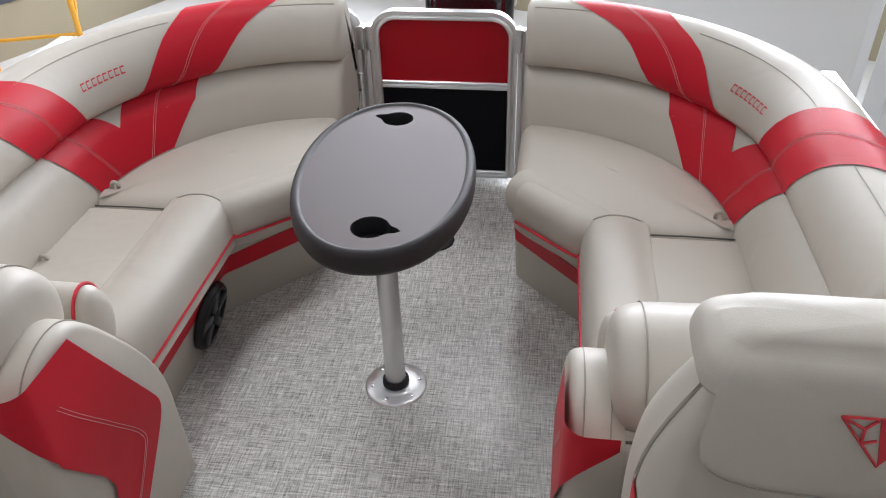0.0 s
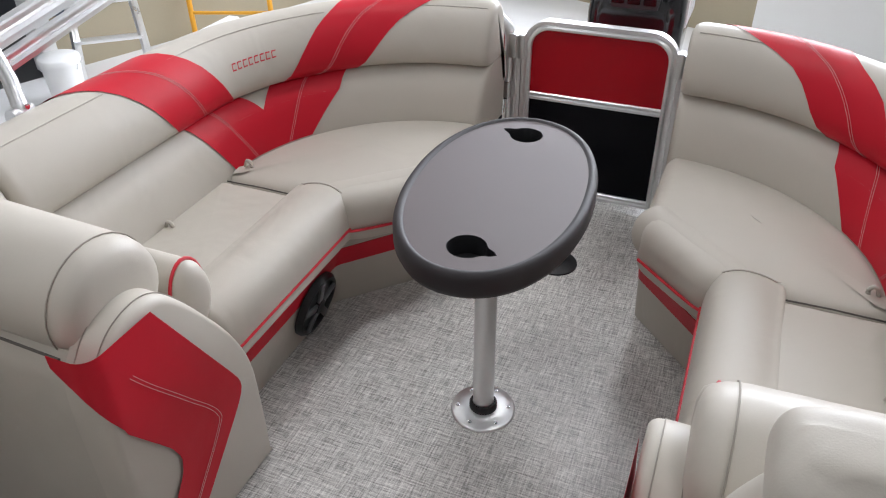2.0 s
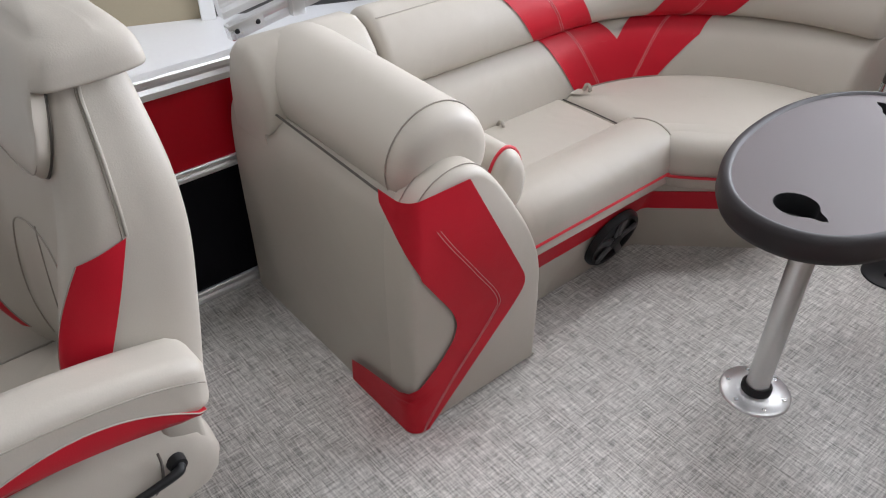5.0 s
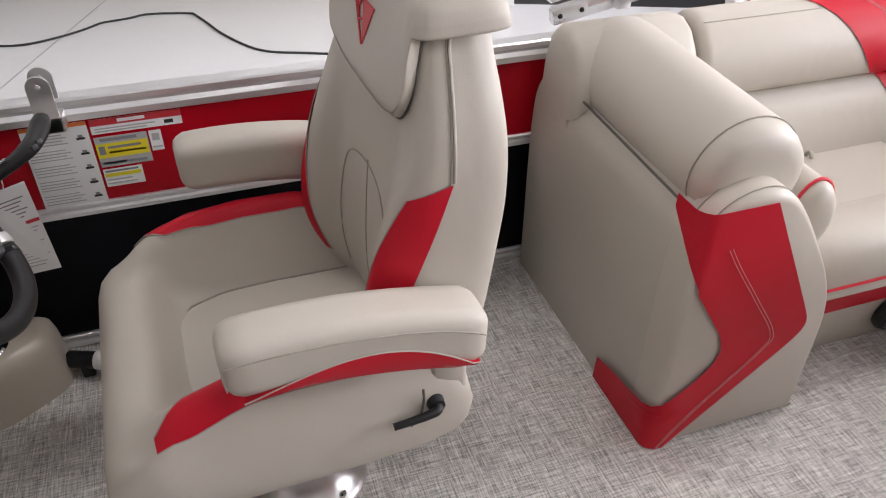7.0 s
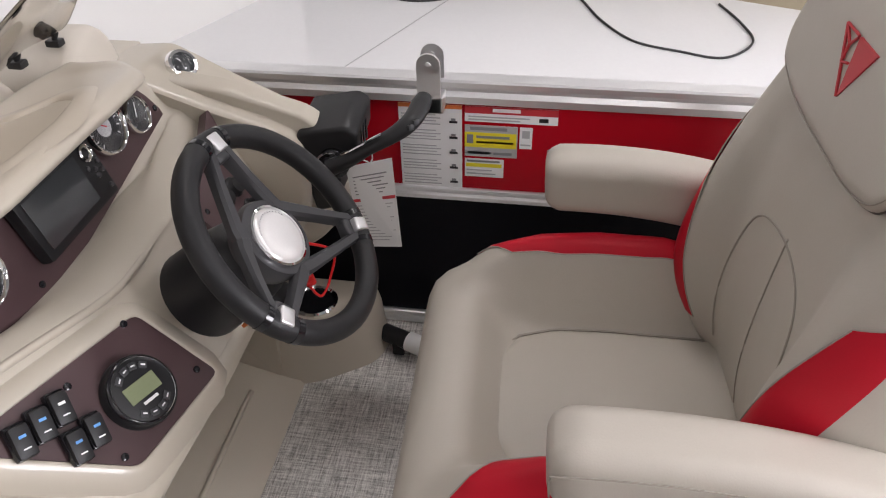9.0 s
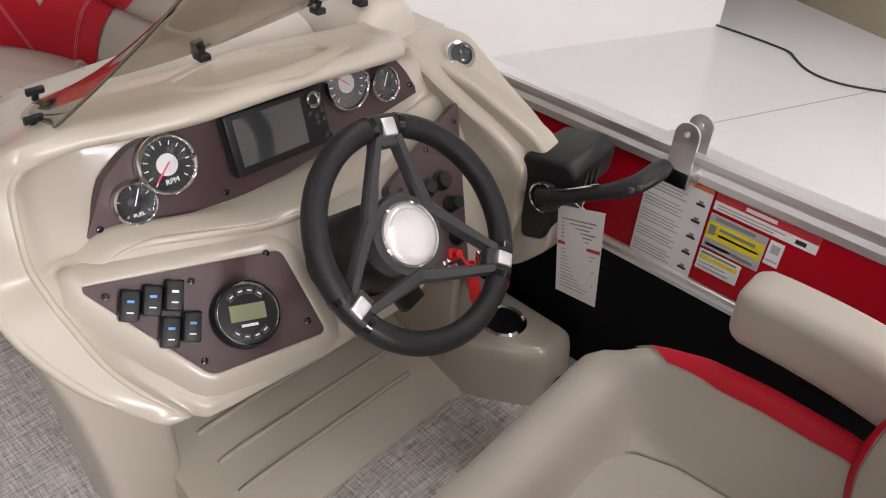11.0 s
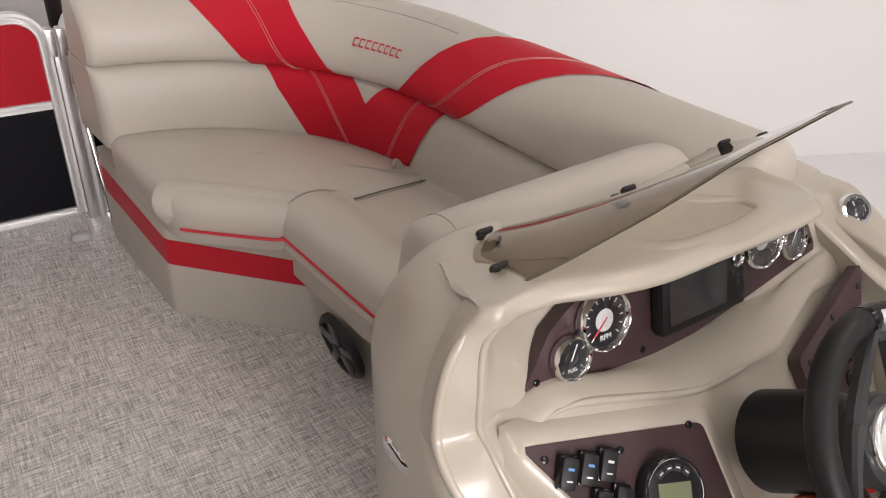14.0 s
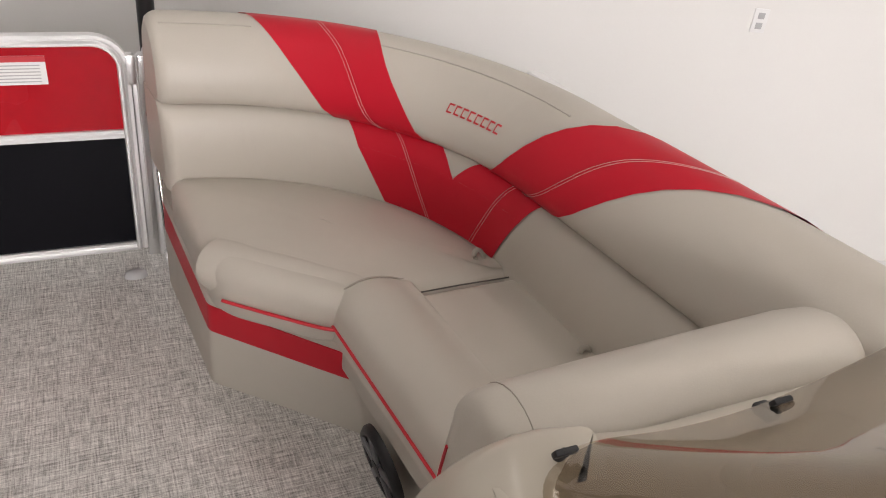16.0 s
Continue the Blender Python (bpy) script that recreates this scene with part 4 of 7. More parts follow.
# ---------------- pedestal table ----------------
def pedestal_table():
    t = thing("pedestal_table", "dark grey oval plastic table on an aluminium post", "table")
    c = Vector((-0.342, 1.686, 0))
    ang = math.atan2(0.522, -0.036)
    a, b, top = 0.362, 0.212, 0.634

    def oval(s, z, dx=0.0):
        out = []
        for k in range(96):
            q = 2 * math.pi * k / 96
            ca, sa = math.cos(q), math.sin(q)
            x = (a + dx) * s * math.copysign(abs(ca) ** 0.94, ca)
            y = (b + dx) * s * math.copysign(abs(sa) ** 0.94, sa)
            out.append(Vector((c.x + x * math.cos(ang) - y * math.sin(ang), c.y + x * math.sin(ang) + y * math.cos(ang), z)))
        return out

    rim = [oval(1, top - 0.060, -0.045), oval(1, top - 0.063, -0.02), oval(1, top - 0.057, -0.006), oval(1, top - 0.043, 0.0), oval(1, top - 0.016, 0.0), oval(1, top - 0.004, -0.004),
           oval(1, top, -0.012), oval(1, top - 0.0005, -0.019), oval(1, top - 0.006, -0.024), oval(1, top - 0.006, -0.03)]
    rim_bm = loft(rim, True, False)
    rim_bm.faces.new(list(rim_bm.verts)[:96])
    tabletop = part("tabletop", rim_bm, TABLE_RIM, t, "thick rounded plastic rim", 60)
    # top sheet with two teardrop cup recesses cut through it
    axis = Vector((math.cos(ang), math.sin(ang), 0))
    side = Vector((-axis.y, axis.x, 0))
    bm = bmesh.new()
    outer = [bm.verts.new(p) for p in oval(1, top - 0.0045, -0.023)]
    edges = [bm.edges.new((outer[i], outer[(i + 1) % 96])) for i in range(96)]
    cups = []
    for sgn in (-1, 1):
        m = c + axis * (0.258 * sgn) + Vector((0, 0, top - 0.0045))
        ring = []
        for k in range(40):
            q = 2 * math.pi * k / 40
            r = 0.041
            off = (q + math.pi) % (2 * math.pi) - math.pi
            grow = 0.026 * math.exp(-(off / 0.24) ** 2)
            d = Vector((math.cos(q + (-0.15 if sgn < 0 else math.pi - 0.25)), math.sin(q + (-0.15 if sgn < 0 else math.pi - 0.25)), 0))
            ring.append(m + d * (r + grow))
        cups.append((m, ring))
        vs = [bm.verts.new(p) for p in ring]
        edges += [bm.edges.new((vs[i], vs[(i + 1) % 40])) for i in range(40)]
    bmesh.ops.triangle_fill(bm, use_beauty=True, edges=edges)
    inside = [f for f in bm.faces if any((f.calc_center_median() - m).length < 0.041 for m, _ in cups)]
    bmesh.ops.delete(bm, geom=inside, context="FACES_ONLY")
    part("top_sheet", bm, TABLE, tabletop, "smooth grey brown plastic top", 30)
    for m, ring in cups:
        depth = Vector((0, 0, -0.042))
        well = loft([ring, [p + depth * 0.08 - (p - m) * 0.03 for p in ring], [m + (p - m) * 0.9 + depth for p in ring]], True, False)
        f = well.faces.new([v for v in list(well.verts)[-40:]])
        part("cup_recess", well, BLACK, tabletop, "deep black cup recess", 60)
    x, y = -0.338, 1.597
    part("post", turned([(0.027, 0.02), (0.027, top - 0.075), (0.027, top - 0.05)], 28, Matrix.Translation((x, y, 0))), ALU, t, "brushed aluminium post")
    part("top_collar", turned([(0.03, top - 0.085), (0.05, top - 0.06), (0.075, top - 0.05)], 28, Matrix.Translation((x, y, 0))), BLACK, t)
    base = part("base_plate", turned([(0.0, 0.0), (0.084, 0.0), (0.084, 0.004), (0.080, 0.008), (0.05, 0.011), (0.036, 0.013), (0.0, 0.013)], 48, Matrix.Translation((x, y, 0))), ALU_WHITE, t,
                "round aluminium floor plate")
    part("sleeve", turned([(0.036, 0.012), (0.036, 0.026), (0.031, 0.032), (0.028, 0.032)], 28, Matrix.Translation((x, y, 0))), BLACK, t, "black plastic sleeve")
    for k in range(6):
        q = 2 * math.pi * (k + 0.3) / 6
        part("screw", turned([(0.0, 0.0), (0.0058, 0.0), (0.0052, 0.002), (0.0025, 0.0028), (0.0, 0.002)], 10, Matrix.Translation((x + 0.066 * math.cos(q), y + 0.066 * math.sin(q), 0.009))), CHROME, base)
    return t


pedestal_table()
sock = thing("floor_socket", "round black spare table socket cover in the floor", "floor socket")
part("cover", turned([(0.0, 0.001), (0.072, 0.001), (0.071, 0.006), (0.064, 0.009), (0.0, 0.010)], 40, Matrix.Translation((-0.335, 2.30, 0))), BLACK, sock)
part("latch_hole", turned([(0.0, 0.0101), (0.011, 0.0101), (0.010, 0.0125), (0.0, 0.0125)], 16, Matrix.Translation((-0.33, 2.285, 0))), BLACK_GLOSS, sock)
vent = thing("deck_drain", "small grey plastic cover on the deck beside the gate", "drain cover")
part("cover", turned([(0.0, 0.001), (0.035, 0.001), (0.03, 0.014), (0.018, 0.020), (0.0, 0.021)], 20, Matrix.Translation((-0.34, -2.53, 0)) @ Matrix.Diagonal((1, 0.7, 1, 1))), LABEL_GREY, vent)


# ---------------- captain's chair, facing the bow ----------------
def spaded(x0, x1, y0, y1, z0, z1, r, f=None, cuts=8):
    """A soft block: a finely cut rounded box, optionally shaped by f."""
    n = cuts
    bm = bmesh.new()
    bmesh.ops.create_cube(bm, size=2.0)
    bmesh.ops.subdivide_edges(bm, edges=bm.edges[:], cuts=n, use_grid_fill=True)
    hx, hy, hz = (x1 - x0) / 2, (y1 - y0) / 2, (z1 - z0) / 2
    cx, cy, cz = (x1 + x0) / 2, (y1 + y0) / 2, (z1 + z0) / 2
    for v in bm.verts:
        p = Vector((v.co.x * hx, v.co.y * hy, v.co.z * hz))
        q = Vector((max(-hx + r, min(hx - r, p.x)), max(-hy + r, min(hy - r, p.y)), max(-hz + r, min(hz - r, p.z))))
        d = p - q
        if d.length > 1e-9:
            p = q + d.normalized() * min(r, max(abs(d.x), abs(d.y), abs(d.z)))
        v.co = Vector((cx, cy, cz)) + p
    if f:
        warped(bm, f)
    return bm


def captain_chair(name, label, place, low=0.0):
    """low: how much shorter its pedestal is."""
    m = place @ Matrix.Translation((0, 0, -low))
    t = thing(name, label, "chair", "captain's chairs")

    def put(part_name, bm, material, lab="", parent=t, smooth=60):
        return part(part_name, moved(bm, m), material, parent, lab, smooth)

    # pedestal
    squat = Matrix.Translation((0, 0, low)) @ Matrix.Diagonal((1, 1, 1 - low / 0.29, 1))
    put("pedestal", moved(turned([(0.0, 0.0), (0.128, 0.0), (0.127, 0.006), (0.118, 0.012), (0.098, 0.028), (0.078, 0.060), (0.062, 0.105), (0.052, 0.160), (0.048, 0.24), (0.055, 0.29), (0.0, 0.29)], 44), squat), ALU, "brushed aluminium cone pedestal")
    for k in range(6):
        q = 2 * math.pi * (k + 0.5) / 6
        put("screw", turned([(0.0, 0.0), (0.009, 0.0), (0.008, 0.005), (0.0, 0.007)], 10, squat @ Matrix.Translation((0.108 * math.cos(q), 0.108 * math.sin(q), 0.018))), CHROME)

    # seat: one upholstered body, swept from front to back
    stations = [(-0.322, 0.395, 0.0, 0.372, 0.84), (-0.318, 0.420, 0.0, 0.352, 0.90), (-0.306, 0.446, 0.0, 0.334, 0.945), (-0.285, 0.464, 0.0, 0.320, 0.975), (-0.258, 0.473, 0.006, 0.310, 0.99), (-0.232, 0.474, 0.030, 0.305, 1.0),
                (-0.208, 0.452, 0.075, 0.302, 1.0), (-0.180, 0.420, 0.120, 0.300, 1.0), (-0.12, 0.404, 0.156, 0.298, 1.0), (-0.03, 0.400, 0.168, 0.296, 1.0), (0.08, 0.400, 0.164, 0.296, 1.0), (0.18, 0.404, 0.132, 0.297, 0.99),
                (0.24, 0.440, 0.050, 0.300, 0.97), (0.262, 0.435, 0.012, 0.315, 0.94), (0.272, 0.41, 0.0, 0.345, 0.90)]

    def station(y):
        for p, q in zip(stations, stations[1:]):
            if y <= q[0]:
                k = max(0.0, (y - p[0]) / (q[0] - p[0]))
                return [p[i] + (q[i] - p[i]) * k for i in range(5)]
        return list(stations[-1])

    def seat_half(y):
        _, zc, h, zb, w = station(y)
        hgt = zc - zb
        raw = [(0.0, zc), (0.11, zc), (0.158, zc + 0.04 * h), (0.186, zc + 0.42 * h), (0.208, zc + 0.86 * h), (0.230, zc + h), (0.250, zc + h * 0.87 - 0.005), (0.266, zc + 0.46 * h - 0.018), (0.271, zb + hgt * 0.66),
               (0.264, zb + hgt * 0.28), (0.240, zb + hgt * 0.06), (0.18, zb)]
        return [(x * w, z) for x, z in raw]

    def seat_point(y, u, lift=0.0):
        """u: 0 at the middle, 1 at the bottom edge; its sign gives the side."""
        c = curve_pts([(x, z, 0) for x, z in seat_half(y)], 41)
        k = min(39.999, abs(u) * 40)
        p = c[int(k)].lerp(c[int(k) + 1], k - int(k))
        d = c[int(k) + 1] - c[int(k)]
        n = Vector((-d.y, d.x, 0)).normalized()
        p = p + n * lift
        return Vector((math.copysign(p.x, u) if u else 0.0, y, p.y))

    us = [-1 + 2 * i / 80 for i in range(81)]
    ys = [-0.322, -0.320, -0.317, -0.312, -0.306, -0.296, -0.285, -0.268] + [-0.25 + 0.49 * i / 26 for i in range(27)] + [0.252, 0.262, 0.272]
    shell = put("seat_body", loft([[seat_point(y, u) for u in us] for y in ys]), VINYL, "upholstered beige vinyl seat with raised side bolsters")
    for side in (-1, 1):
        rows, low, high = [], [], []
        for i in range(40):
            f = i / 39
            y = -0.232 + 0.475 * f
            u1 = 0.600 - 0.040 * min(1.0, f / 0.3)
            u0 = u1 - 0.195 * min(1.0, 0.40 + f / 0.20) + 0.05 * max(0.0, f - 0.6)
            row = [seat_point(y, side * (u0 + (u1 - u0) * j / 8), 0.0028) for j in range(9)]
            rows.append(row)
            low.append(row[-1])
            high.append(row[0])
        put("red_panel", loft(rows, False, False), RED, "red vinyl strip along the seat bolster", shell)
        put("seam", tube(high, 0.0012, 5), SEAM, "", shell)
        put("seam", tube(low, 0.0012, 5), SEAM, "", shell)
    inner = [(-0.150, 0.205), (-0.160, 0.0), (-0.158, -0.09), (-0.136, -0.155), (-0.076, -0.197), (0.0, -0.210), (0.076, -0.197), (0.136, -0.155), (0.158, -0.09), (0.160, 0.0), (0.150, 0.205)]
    put("seat_pad", cushion(inner, 0.36, 0.421, 0.018, 0.010, 90), VINYL, "padded centre of the seat", shell)
    # dark tube in the pad's crease: stands in for the contact shade there
    edge = [Vector((x, y, 0.4135)) for x, y in resample(inner, 70)]
    put("seam", tube(edge[2:68], 0.0024, 5), SEAM, "", shell)
    put("swivel", turned([(0.0, 0.262), (0.085, 0.262), (0.10, 0.302), (0.0, 0.302)], 24), BLACK)

    # back: cross sections from the seat up to the head
    levels = [(0.35, 0.190, 0.195, 0.272, 0.000), (0.42, 0.220, 0.178, 0.280, 0.034), (0.50, 0.238, 0.166, 0.290, 0.060), (0.58, 0.246, 0.164, 0.300, 0.066), (0.68, 0.246, 0.170, 0.314, 0.054),
              (0.78, 0.244, 0.180, 0.326, 0.034), (0.86, 0.235, 0.190, 0.328, 0.016), (0.92, 0.215, 0.198, 0.325, 0.006), (0.97, 0.190, 0.205, 0.321, 0.0), (1.00, 0.176, 0.210, 0.318, 0.0), (1.035, 0.166, 0.222, 0.312, 0.0), (1.052, 0.146, 0.246, 0.294, 0.0)]

    def level(z):
        c = curve_pts([(l[0], l[1], l[2]) for l in levels], 101)
        e = curve_pts([(l[0], l[3], l[4]) for l in levels], 101)
        for i in range(100):
            if z <= c[i + 1].x:
                k = max(0.0, min(1.0, (z - c[i].x) / max(1e-6, c[i + 1].x - c[i].x)))
                p, q = c[i].lerp(c[i + 1], k), e[i].lerp(e[i + 1], k)
                return p.y, p.z, q.y, q.z
        return c[-1].y, c[-1].z, e[-1].y, e[-1].z

    def back_ring(z, grow=0.0, n=96):
        w, yf, yb, wing = level(z)
        w, yf, yb = w + grow, yf - grow, yb + grow
        ctl = [(0.0, yf), (0.35 * w, yf - 0.08 * wing), (0.58 * w, yf - 0.22 * wing), (0.76 * w, yf - 0.88 * wing), (0.90 * w, yf - 0.98 * wing + 0.002), (0.985 * w, yf - 0.40 * wing + 0.018), (1.0 * w, yf + 0.055),
               (0.985 * w, yb - 0.03), (0.90 * w, yb - 0.006), (0.6 * w, yb)]
        full = ctl + [(0.0, yb)] + [(-x, y) for x, y in ctl[:0:-1]]
        return [Vector((p.x, p.y, z)) for p in curve_pts([(x, y, 0) for x, y in full], n, True)]

    zs = [0.35 + 0.67 * i / 40 for i in range(41)] + [1.032, 1.040, 1.045, 1.049, 1.052]
    back = put("back_body", loft([back_ring(z) for z in zs]), VINYL, "upholstered beige vinyl backrest with side wings")

    def on_back(z, k, grow):
        r = back_ring(z, grow)
        k %= 96
        return r[int(k)].lerp(r[(int(k) + 1) % 96], k - int(k))

    for side in (-1, 1):
        def pos(z, k, g=0.003, s=side):
            return on_back(z, k if s > 0 else 96 - k, g)
        rows = []
        for i in range(32):
            f = i / 31
            z = 0.455 + 0.372 * f
            k1 = 19.0 + 9.0 * f ** 0.9
            k0 = k1 - 4.0 - 4.6 * math.sin(math.pi * (0.15 + 0.62 * f))
            tilt = 0.020 * f
            rows.append([pos(z + tilt * (j / 8 - 1), k0 + (k1 - k0) * j / 8, 0.0028) for j in range(9)])
        put("red_panel", loft(rows, False, False), RED, "red vinyl strip along the wing", back)
        put("seam", tube([r[0] for r in rows], 0.0012, 5), SEAM, "", back)
        put("piping", tube([pos(0.828 + 0.185 * i / 24, 28.0 - 1.6 * i / 24, 0.001) for i in range(25)], 0.0026, 6), VINYL_SHELL, "raised beige piping", back)
        put("seam", tube([pos(0.815 + 0.190 * i / 24, 27.5 - 1.6 * i / 24, 0.0006) for i in range(25)], 0.0012, 5), SEAM, "dark seam beside the piping", back)
        for run in ([(0.738, 0.0), (0.734, 2.4), (0.722, 4.6), (0.698, 6.4), (0.65, 7.8), (0.58, 8.6), (0.45, 9.2)],):
            flat = curve_pts([(z, k * 0.01, 0) for z, k in run], 40)
            put("seam", tube([pos(p.x, p.y * 100, 0.0008) for p in flat], 0.0015, 5), SEAM, "", back)
    put("seam", tube([on_back(0.745 - 0.31 * i / 20, 0.0, 0.0006) for i in range(21)], 0.0013, 5), SEAM, "", back)

    # headrest flap that hangs over the top: a broad tongue in front, a level hem round the sides and behind
    def flap_low(k):
        d = min(k, 96 - k)
        e = min(1.0, d / 19.5)
        return 0.868 + 0.140 * (1.0 - math.sqrt(max(0.0, 1.0 - e ** 2.4)))

    rings = []
    for i in range(26):
        f = i / 25
        ring = []
        for k in range(96):
            zb = flap_low(k)
            z = zb + (1.050 - zb) * f
            g = 0.028 * math.sin(math.pi / 2 * min(1.0, f / 0.16)) ** 0.6 - 0.006 * max(0.0, f - 0.4)
            p = on_back(z, k, g - 0.004)
            ring.append(Vector((p.x, p.y, z + (0.016 * f))))
        rings.append(ring)
    c0 = sum(rings[-1], Vector()) / 96
    for sc, up in ((0.93, 0.006), (0.75, 0.012), (0.4, 0.015), (0.05, 0.016)):
        rings.append([Vector((c0.x + (p.x - c0.x) * sc, c0.y + (p.y - c0.y) * sc, p.z + up)) for p in rings[25]])
    head = put("headrest", loft(rings), VINYL, "padded headrest flap in beige vinyl")
    hem = list(range(58, 96)) + list(range(0, 39))
    # dark tube along the hem: the flap's shade put in as colour
    put("seam", tube([on_back(flap_low(k) + 0.003, k, 0.003) for k in hem], 0.0022, 5), HINGE_AND_GAP, "dark tube for the shade under the hem", head)
    for d in (0.016, 0.024):
        put("stitching", tube([on_back(flap_low(k) + d, k, 0.0215) + Vector((0, 0, d * 0.09)) for k in hem], 0.0009, 5), SEAM, "", head)

    def face(x, z):
        y = min(p.y for p in back_ring(z, 0.0235) if abs(p.x - x) < 0.02)
        return Vector((x, y - 0.0015, z + 0.010))

    pts = [face(-0.008, 0.998), face(0.044, 0.998), face(0.003, 0.934)]
    put("emblem", loft([pts, [p + Vector((0, 0.010, 0)) for p in pts]]), INK_RED, "plain red triangle emblem", head, 0)
    for a, b in (((-0.048, 0.998), (0.002, 0.934)), ((-0.048, 0.998), (-0.010, 0.998)), ((-0.048, 0.998), (-0.022, 0.984)), ((-0.022, 0.984), (-0.010, 0.996)), ((-0.022, 0.984), (-0.022, 0.964)), ((-0.022, 0.964), (-0.006, 0.969))):
        put("emblem", tube([face(*a), face(*b)], 0.0018, 5), INK_RED, "", head)
    # arms
    for side in (-1, 1):
        cx = side * 0.292

        drop = 0.006 if side > 0 else 0.024

        def bow(p, s=side, d=drop):
            u = max(0.0, min(1.0, (p.y + 0.12) / 0.37))
            deep = 0.25 * u * min(0.0, p.z - 0.668)
            return (p.x, p.y + 0.034 * (0.668 - p.z) * (1 - 2 * u), p.z + deep - d - 0.046 * u * u + 0.006 * math.sin(math.pi * u))
        arm = put("armrest", spaded(cx - 0.046, cx + 0.046, -0.122, 0.256, 0.622 - drop * 0.4, 0.712, 0.028, bow, 16), VINYL, "padded beige armrest")
        rows = []
        for i in range(30):
            u = i / 29
            y = -0.100 + 0.338 * u
            fall = 0.046 * u * u + drop + 0.0115 * u - 0.006 * math.sin(math.pi * u)
            zb = 0.621 - fall + 0.016 * max(0.0, (u - 0.88) / 0.12) ** 2
            zt = max(zb + 0.002, 0.624 - fall + 0.043 * math.sin(math.pi * min(1.0, u * 0.97) ** 1.25) ** 0.9)
            rows.append([Vector((cx + side * 0.0472, y, zt)), Vector((cx + side * 0.0472, y, zb + 0.45 * (zt - zb))), Vector((cx + side * 0.040, y, zb)), Vector((cx + side * 0.005, y, zb)), Vector((cx + side * 0.005, y, zt))])
        put("red_skirt", loft(rows), RED, "red vinyl underside", arm)
        put("piping", tube([r[0] + Vector((side * 0.0004, 0, 0.0004)) for r in rows], 0.0012, 5), VINYL_SHELL, "", arm)
        line = curve_pts([(cx + side * 0.034, -0.119, 0.640), (cx + side * 0.0405, -0.119, 0.680), (cx + side * 0.0448, -0.10, 0.690), (cx + side * 0.0466, 0.05, 0.690), (cx + side * 0.0466, 0.17, 0.688), (cx + side * 0.044, 0.236, 0.678), (cx + side * 0.030, 0.252, 0.660)], 40)
        put("seam", tube([Vector(bow(p)) for p in line], 0.0012, 5), SEAM, "", arm)
        put("arm_mount", box(side * 0.244 - 0.012, side * 0.244 + 0.012, 0.190, 0.255, 0.40, 0.64, 0.010), VINYL_SHELL)
    lever = put("recline_lever", tube(curve_pts([(0.262, 0.194, 0.428), (0.282, 0.193, 0.428), (0.287, 0.176, 0.427), (0.287, 0.148, 0.424), (0.285, 0.116, 0.420)], 20), lambda u: 0.0092 - 0.003 * u, 10), BLACK, "black plastic lever")
    put("lever_hub", turned([(0.0, 0.0), (0.016, 0.0), (0.014, 0.015), (0.0, 0.017)], 18, aim((0.262, 0.194, 0.428), (1, 0, 0))), BLACK, "", lever)
    # dark tube painted in for the shade between seat and backrest
    put("hinge_gap_shade", tube(curve_pts([(0.270, 0.172, 0.470), (0.272, 0.172, 0.445), (0.272, 0.164, 0.41), (0.262, 0.140, 0.370)], 16), 0.0024, 6), HINGE_AND_GAP, "dark tube for the shade in the backrest hinge gap")
    return t


captain_chair("captain_chair", "beige captain's chair with red strips behind the steering wheel", Matrix.Translation((-0.950, 0.150, 0)) @ Matrix.Rotation(radians(2.5), 4, "Z"))
captain_chair("captain_chair", "beige captain's chair with red strips opposite the helm", Matrix.Translation((0.405, 0.585, 0)), 0.145)


# ---------------- helm console ----------------
console = thing("helm_console", "beige moulded fibreglass helm console with burgundy instrument panels", "console")


def cput(name, bm, material, label="", parent=console, smooth=50):
    return part(name, bm, material, parent, label, smooth)


# dash shell: (y, z) sections at stations along x, from the aisle side to the fence side
SEC_MID = [(-0.870, 0.34), (-0.872, 0.66), (-0.866, 0.755), (-0.850, 0.790), (-0.81, 0.812), (-0.73, 0.828), (-0.642, 0.846), (-0.616, 0.844), (-0.604, 0.832), (-0.616, 0.819), (-0.650, 0.818), (-0.686, 0.800),
           (-0.657, 0.682), (-0.646, 0.668), (-0.600, 0.664), (-0.568, 0.656), (-0.5565, 0.648), (-0.550, 0.634), (-0.462, 0.512), (-0.452, 0.500), (-0.443, 0.492), (-0.438, 0.480), (-0.450, 0.464), (-0.60, 0.452),
           (-0.75, 0.40)]


